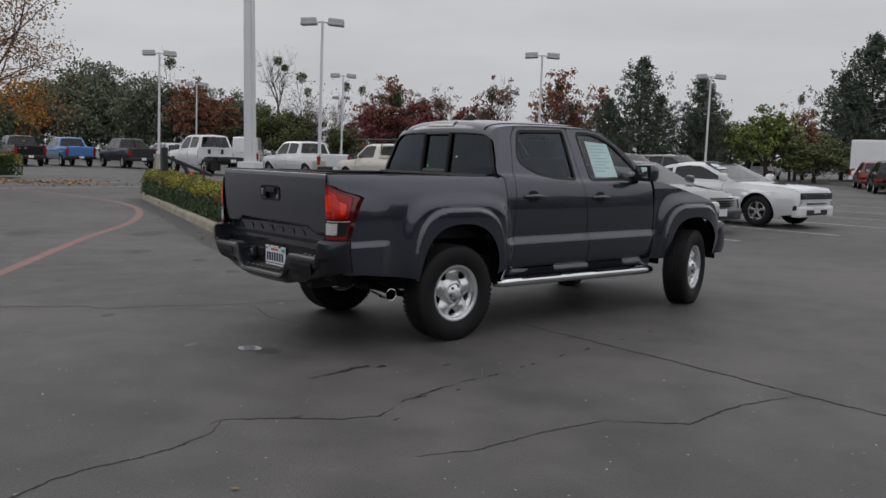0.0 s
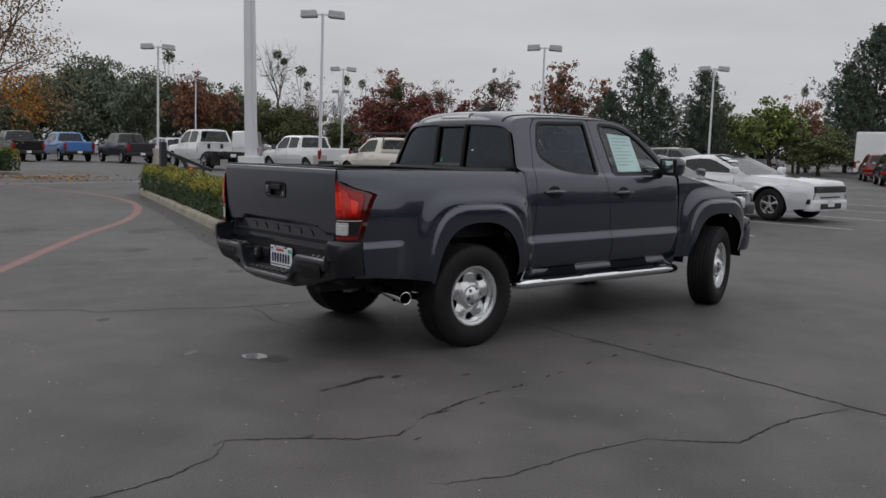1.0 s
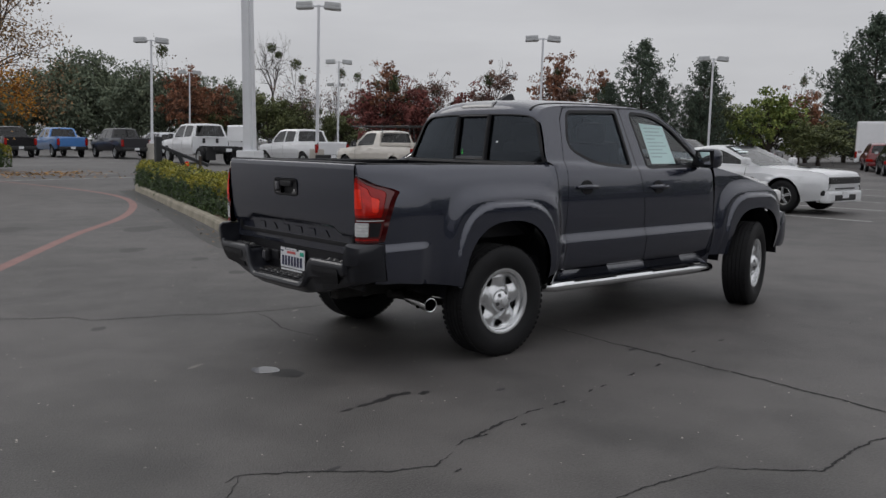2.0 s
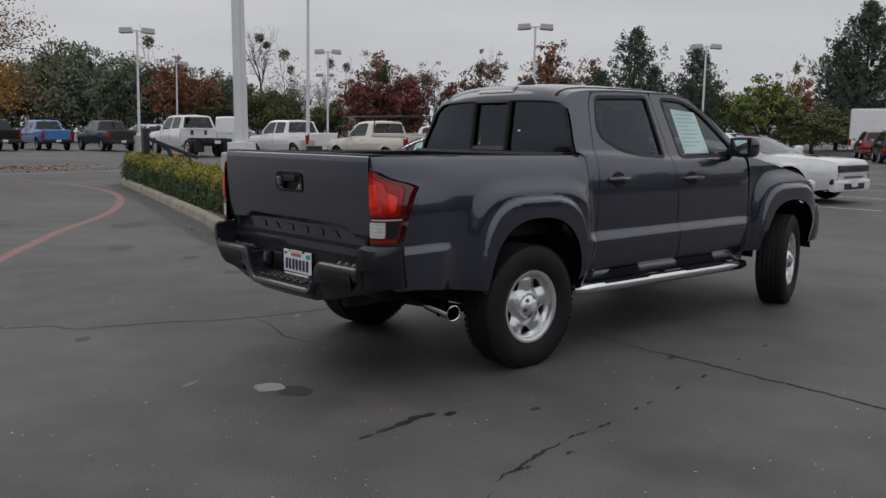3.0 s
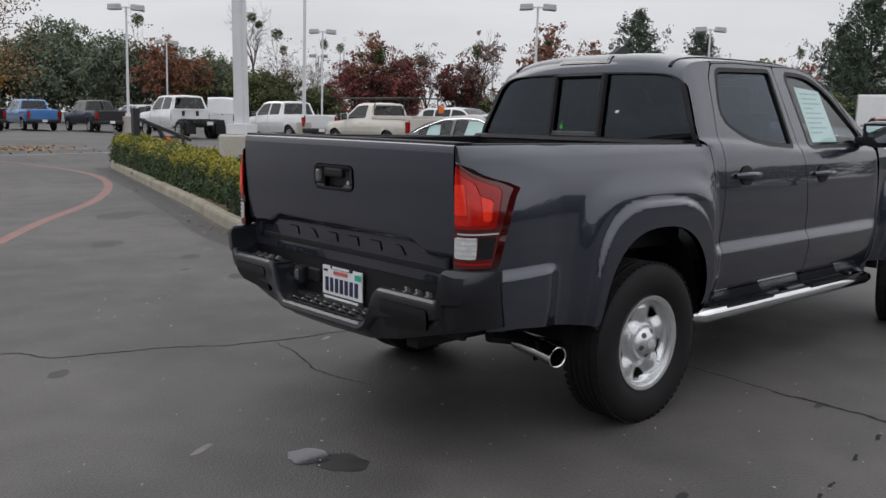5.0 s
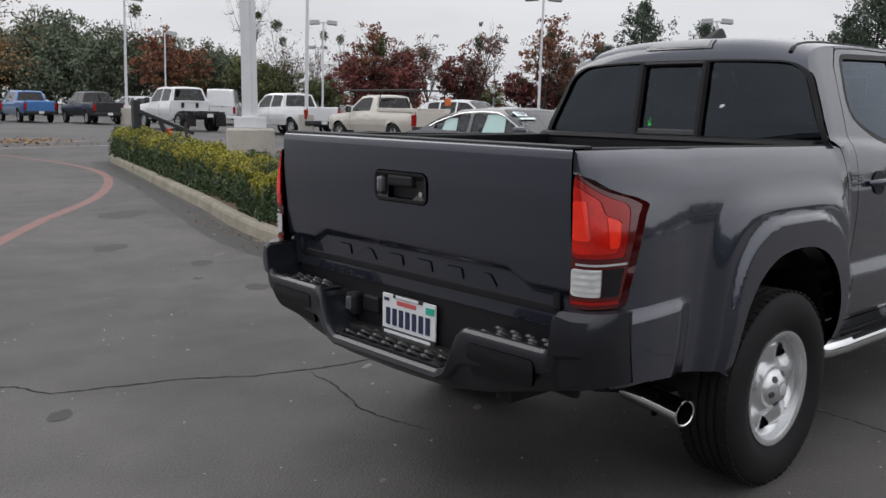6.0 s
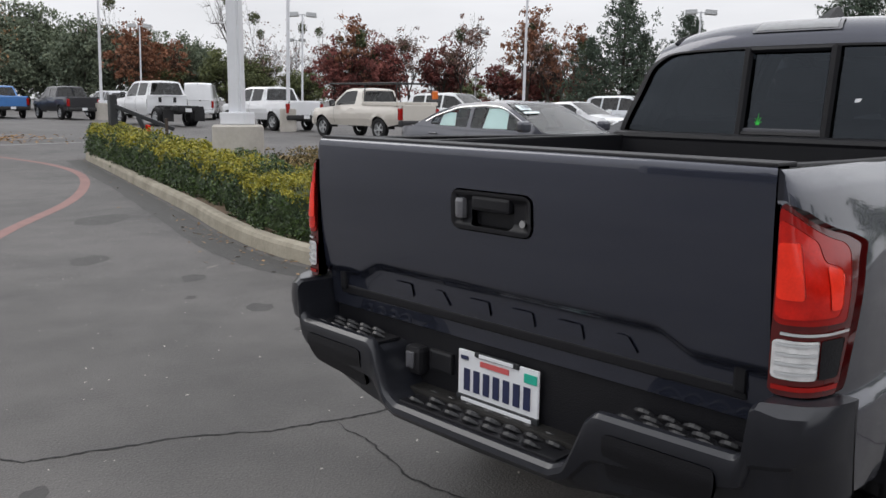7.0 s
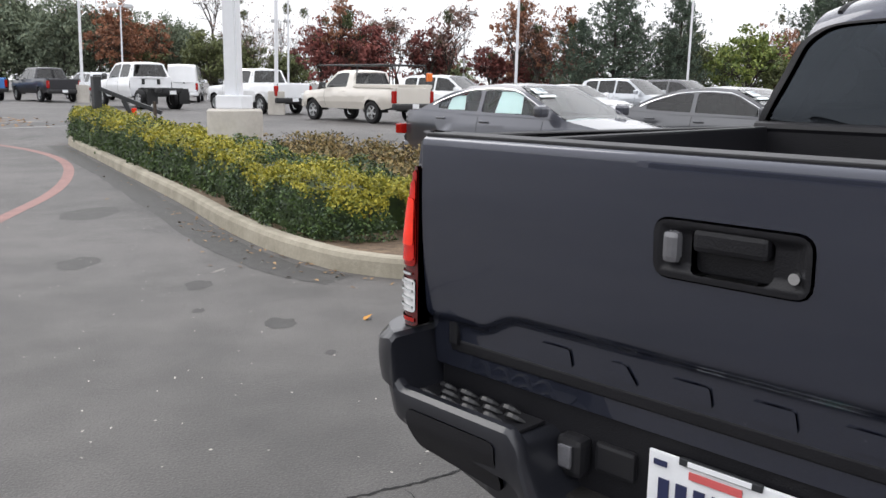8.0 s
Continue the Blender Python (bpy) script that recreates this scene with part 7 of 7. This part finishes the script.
def conifer(name, height, width, seed, label, n_whorl=20):
    rng = np.random.default_rng(seed)
    ob = empty(name, pose(0, 0, 0), label, "tree", "trees behind the lot")
    bm = bmesh.new()
    add_tube(bm, [(0, 0, -0.1), (0.05, 0, height * 0.5), (0, 0, height * 0.99)], [0.16, 0.09, 0.015], 8, False)
    pts, nor = [], []
    for k in range(n_whorl):
        u = (k + 0.3) / n_whorl
        z = height * (0.06 + 0.90 * u)
        rr = width / 2 * (1 - u) ** 0.75 * rng.uniform(0.7, 1.15) + 0.25
        for j in range(int(rng.integers(6, 10))):
            a = rng.uniform(0, 2 * math.pi)
            L = rr * rng.uniform(0.5, 1.12)
            d = Vector((math.cos(a), math.sin(a), 0))
            root = Vector((0, 0, z))
            mid = root + d * L * 0.6 + Vector((0, 0, 0.05 * L))
            tip = root + d * L + Vector((0, 0, L * rng.uniform(0.25, 0.6)))
            add_tube(bm, [root, mid, tip], [0.045 * (1 - u) + 0.012, 0.025 * (1 - u) + 0.008, 0.005], 4, False)
            # tufts of needles standing up along the branch
            for q in rng.uniform(0.22, 1.0, int(7 + 9 * L / (width / 2))):
                p = root.lerp(mid, q / 0.6) if q < 0.6 else mid.lerp(tip, (q - 0.6) / 0.4)
                c = p + Vector(rng.normal(0, 0.10 + 0.05 * L, 3))
                hgt = rng.uniform(0.18, 0.42)
                for _ in range(9):
                    e = Vector((rng.normal(0, 0.085), rng.normal(0, 0.085), rng.uniform(-0.05, hgt)))
                    pts.append(c + e)
                    nor.append((rng.normal(0, 1), rng.normal(0, 1), 0.25))
    part("trunk", bm, M_BARK, ob, smooth=60)
    leaf_cloud("needle_sprays", np.array(pts), np.array(nor), 0.10, M_PINE, ob, rng, 0.5, 0.40)
    return ob


def set_tree(ob, x, y, turn=0.0, size=1.0, wide=1.0):
    """Stands a tree at its place."""
    ob.matrix_basis = pose(x, y, ground_z(x, y), 0, 0, turn) @ Matrix.Diagonal((size * wide, size * wide, size, 1))
    return ob


def more_trees(ob, places):
    for x, y, turn, size, wide in places:
        c = copy_thing(ob, pose(x, y, ground_z(x, y), 0, 0, turn))
        c.scale = (size * wide, size * wide, size)


oak_a = broad_tree("oak_tree", 9.0, 8.5, M_OAK, 11000, 0.155, 11, "dark green evergreen oak behind the lot", low=0.05, clumps=40, gap=0.7)
oak_b = broad_tree("oak_tree", 8.5, 8.0, M_OAK, 11000, 0.155, 12, "dense dark green oak behind the lot", low=0.05, clumps=34, gap=0.75)
oak_c = broad_tree("oak_tree", 7.0, 7.5, M_OAK2, 8000, 0.155, 13, "olive green bushy tree behind the lot", low=0.05, clumps=34, gap=0.7)
set_tree(oak_a, 27.6, 93.9, 20, 1.2)
set_tree(oak_b, 22.1, 95.5, 80, 0.86)
set_tree(oak_c, 39.4, 74.0, 10, 0.83)
more_trees(oak_a, [(31.2, 96.0, 120, 1.18, 0.8), (30.8, 87.5, 200, 1.0, 1.0), (18.0, 92.0, 300, 0.72, 1.3), (37.5, 84.0, 77, 0.9, 0.9), (12.5, 95, 10, 0.8, 1.2), (44.0, 90.0, 45, 0.72, 1.2)])
more_trees(oak_b, [(24.9, 94.5, 10, 1.12, 1.0), (33.4, 86.5, 240, 1.02, 1.0), (15.8, 91.5, 150, 0.84, 1.2), (40.2, 83.0, 310, 0.92, 0.9), (29.0, 99.0, 170, 1.02, 1.1), (20.3, 97.0, 33, 0.9, 1.1), (36.0, 92.0, 91, 0.95, 1.0), (8.0, 96, 200, 0.85, 1.2), (2.0, 97, 100, 0.85, 1.2)])
more_trees(oak_c, [(44.0, 76.5, 90, 0.80, 0.9), (41.8, 74.5, 200, 0.70, 1.0), (47.0, 72.0, 40, 0.60, 1.1), (63.0, 38.5, 130, 0.85, 0.8), (65.5, 36.0, 10, 0.7, 1.0), (59.5, 27.0, 60, 0.48, 1.6), (35.4, 80.0, 300, 0.6, 1.2), (69, 33, 80, 0.6, 1.3), (47.5, 84.0, 20, 0.72, 1.2), (53.0, 82.0, 150, 0.62, 1.3), (58.0, 75.0, 250, 0.6, 1.4), (63.0, 66.0, 80, 0.55, 1.5), (66.0, 56.0, 10, 0.55, 1.5)])
# the tree line on the other side of the lot, mirrored in the paintwork
more_trees(oak_a, [(18.0, -33.0, 40, 0.85, 1.1), (29.0, -35.0, 130, 0.95, 1.0), (47.0, -31.0, 220, 0.9, 1.1), (63.0, -22.0, 310, 0.95, 1.1), (76.0, -8.0, 15, 0.95, 1.2)])
more_trees(oak_b, [(23.5, -34.5, 70, 0.9, 1.0), (38.0, -34.0, 200, 0.8, 1.2), (55.0, -27.0, 10, 0.85, 1.2), (70.0, -15.0, 95, 0.9, 1.2), (8.0, -36.0, 300, 0.8, 1.2)])
rus = broad_tree("russet_tree", 8.5, 6.5, M_RUSSET, 3200, 0.15, 14, "half-bare tree with russet brown leaves", low=0.15, clumps=30)
set_tree(rus, 33.0, 79.0, 0, 1.0)
more_trees(rus, [(36.2, 80.5, 100, 0.85, 1.0), (63.0, 30.5, 40, 0.72, 0.9)])
bare_a = broad_tree("bare_tree", 12.6, 6.0, M_MISTLETOE, 0, 0.1, 15, "tall bare tree with round mistletoe clumps", trunk=0.34, low=0.40, mistletoe=2, depth=4)
set_tree(bare_a, 41.5, 77.0, 30, 1.0)
bare_b = broad_tree("bare_tree", 10.3, 6.5, M_PINKISH, 260, 0.12, 16, "bare tan-twigged tree behind the lot", trunk=0.24, low=0.12, mistletoe=1, depth=4)
set_tree(bare_b, 42.9, 73.5, 0, 1.0)
more_trees(bare_b, [(49.7, 78.0, 90, 0.98, 0.8), (51.8, 76.7, 200, 0.95, 0.8), (53.5, 75.0, 20, 0.85, 0.9), (47.5, 79.5, 310, 0.9, 0.8), (33.2, 84.0, 10, 1.15, 0.9), (64.0, 31.5, 60, 0.75, 0.7)])
mar = broad_tree("maroon_tree", 7.0, 6.2, M_MAROON, 4200, 0.15, 17, "tree with dense dark red autumn leaves", low=0.12, clumps=32, mistletoe=1)
set_tree(mar, 44.3, 57.3, 0, 1.0)
more_trees(mar, [(41.4, 59.4, 120, 0.95, 0.9), (51.2, 56.8, 230, 1.0, 0.9), (57.0, 50.0, 30, 0.8, 1.1), (59.0, 46.5, 90, 0.78, 1.1), (55.5, 53.5, 160, 0.75, 1.2), (47.0, 60.5, 70, 0.78, 1.1)])
mar2 = broad_tree("maroon_tree", 8.5, 5.5, M_RUSSET, 2100, 0.13, 18, "tree with thinning red-brown leaves and mistletoe", low=0.18, clumps=24, mistletoe=2)
set_tree(mar2, 42.6, 58.6, 0, 1.0)
more_trees(mar2, [(53.8, 48.7, 140, 1.15, 0.8), (55.7, 46.6, 30, 0.95, 0.9)])
pink = broad_tree("thin_leaved_tree", 8.0, 5.6, M_PINKISH, 1500, 0.11, 19, "thin-leaved tree with dry pinkish brown leaves", low=0.15, clumps=24, mistletoe=1)
set_tree(pink, 49.0, 58.7, 0, 1.0)
more_trees(pink, [(51.6, 54.6, 100, 1.14, 0.8), (46.6, 59.8, 200, 0.95, 0.9), (54.9, 47.5, 300, 0.95, 1.0)])
yel = broad_tree("yellow_green_tree", 5.6, 5.4, M_YELLOWGREEN, 3600, 0.13, 20, "rounded yellow-green tree behind the lot", low=0.10, clumps=34)
set_tree(yel, 57.8, 30.1, 0, 1.0)
more_trees(yel, [(61.0, 33.5, 90, 0.9, 0.9)])
con_a = conifer("pine_tree", 9.4, 9.0, 21, "dark green pine tree behind the lot")
set_tree(con_a, 50.8, 36.9, 0, 1.0)
more_trees(con_a, [(55.2, 34.2, 120, 0.86, 1.0), (53.0, 36.6, 60, 0.70, 1.1), (76.4, 33.2, 200, 1.08, 1.2), (57.3, 36.3, 15, 0.62, 1.2), (49.6, 38.9, 220, 0.66, 1.1)])
con_b = conifer("pine_tree", 9.2, 8.4, 22, "tall dark pine tree behind the lot", 22)
set_tree(con_b, 74.7, 30.1, 0, 1.42)
more_trees(con_b, [(76.0, 26.5, 90, 1.4, 1.0), (80.0, 33.5, 30, 0.9, 1.3)])
near = broad_tree("autumn_tree", 8.4, 9.6, M_BROWN_LEAF, 9000, 0.055, 23, "half-bare autumn tree with brown and orange leaves", trunk=0.17, low=0.20, clumps=60, depth=5)
set_tree(near, 3.0, 31.2, 40, 1.0)
rng_n = np.random.default_rng(9)
cen = np.array([(0.7, -2.2, 3.1), (0.2, -2.4, 2.6), (-0.1, -2.0, 3.4), (-0.7, -1.5, 3.2)])
pk = rng_n.integers(0, len(cen), 1300)
un = rng_n.normal(0, 1, (1300, 3))
leaf_cloud("orange_leaves", cen[pk] + un * [0.38, 0.38, 0.42], un, 0.06, M_ORANGE_LEAF, near, rng_n)

# fallen leaves and small pale chips on the asphalt
rng_l = np.random.default_rng(31)


def litter(name, n, gen, size, material, label, category):
    xy = [gen() for _ in range(n)]
    pts = np.array([(x, y, ground_z(x, y) + 0.008) for x, y in xy])
    ob = leaf_cloud(name, pts, np.tile([0, 0, 1.0], (n, 1)), size, material, None, rng_l, 0.18, 0.6)
    return tagged(ob, label, category, kind="stuff")


litter("fallen_leaves", 650, lambda: (rng_l.normal(5.2, 1.3), rng_l.normal(29.5, 1.6)), 0.055, M_ORANGE_LEAF, "scattered yellow and orange leaves on the asphalt", "leaves")
KL = [k for k in KERB if 4.0 < k[1] < 19.0 and k[0] < 5.4]


def by_kerb():
    x, y = KL[int(rng_l.integers(0, len(KL)))]
    return x - abs(rng_l.normal(0.05, 0.22)), y + rng_l.normal(0, 0.3)


litter("fallen_leaves", 160, by_kerb, 0.022, M_BROWN_LEAF, "small brown leaves and twigs along the kerb", "leaves")
litter("pale_chips", 1100, lambda: (rng_l.uniform(-4.5, 3.5), rng_l.uniform(-4.5, 9.0)), 0.0075, M_BASE, "tiny pale stone chips strewn on the asphalt", "gravel")
leaf1 = litter("yellow_leaf", 1, lambda: (0.75, 3.32), 0.045, M_ORANGE_LEAF, "single curled yellow leaf on the asphalt", "leaf")
litter("brown_leaf", 1, lambda: (-2.8, -2.75), 0.04, M_BROWN_LEAF, "single brown curled leaf on the asphalt", "leaf")
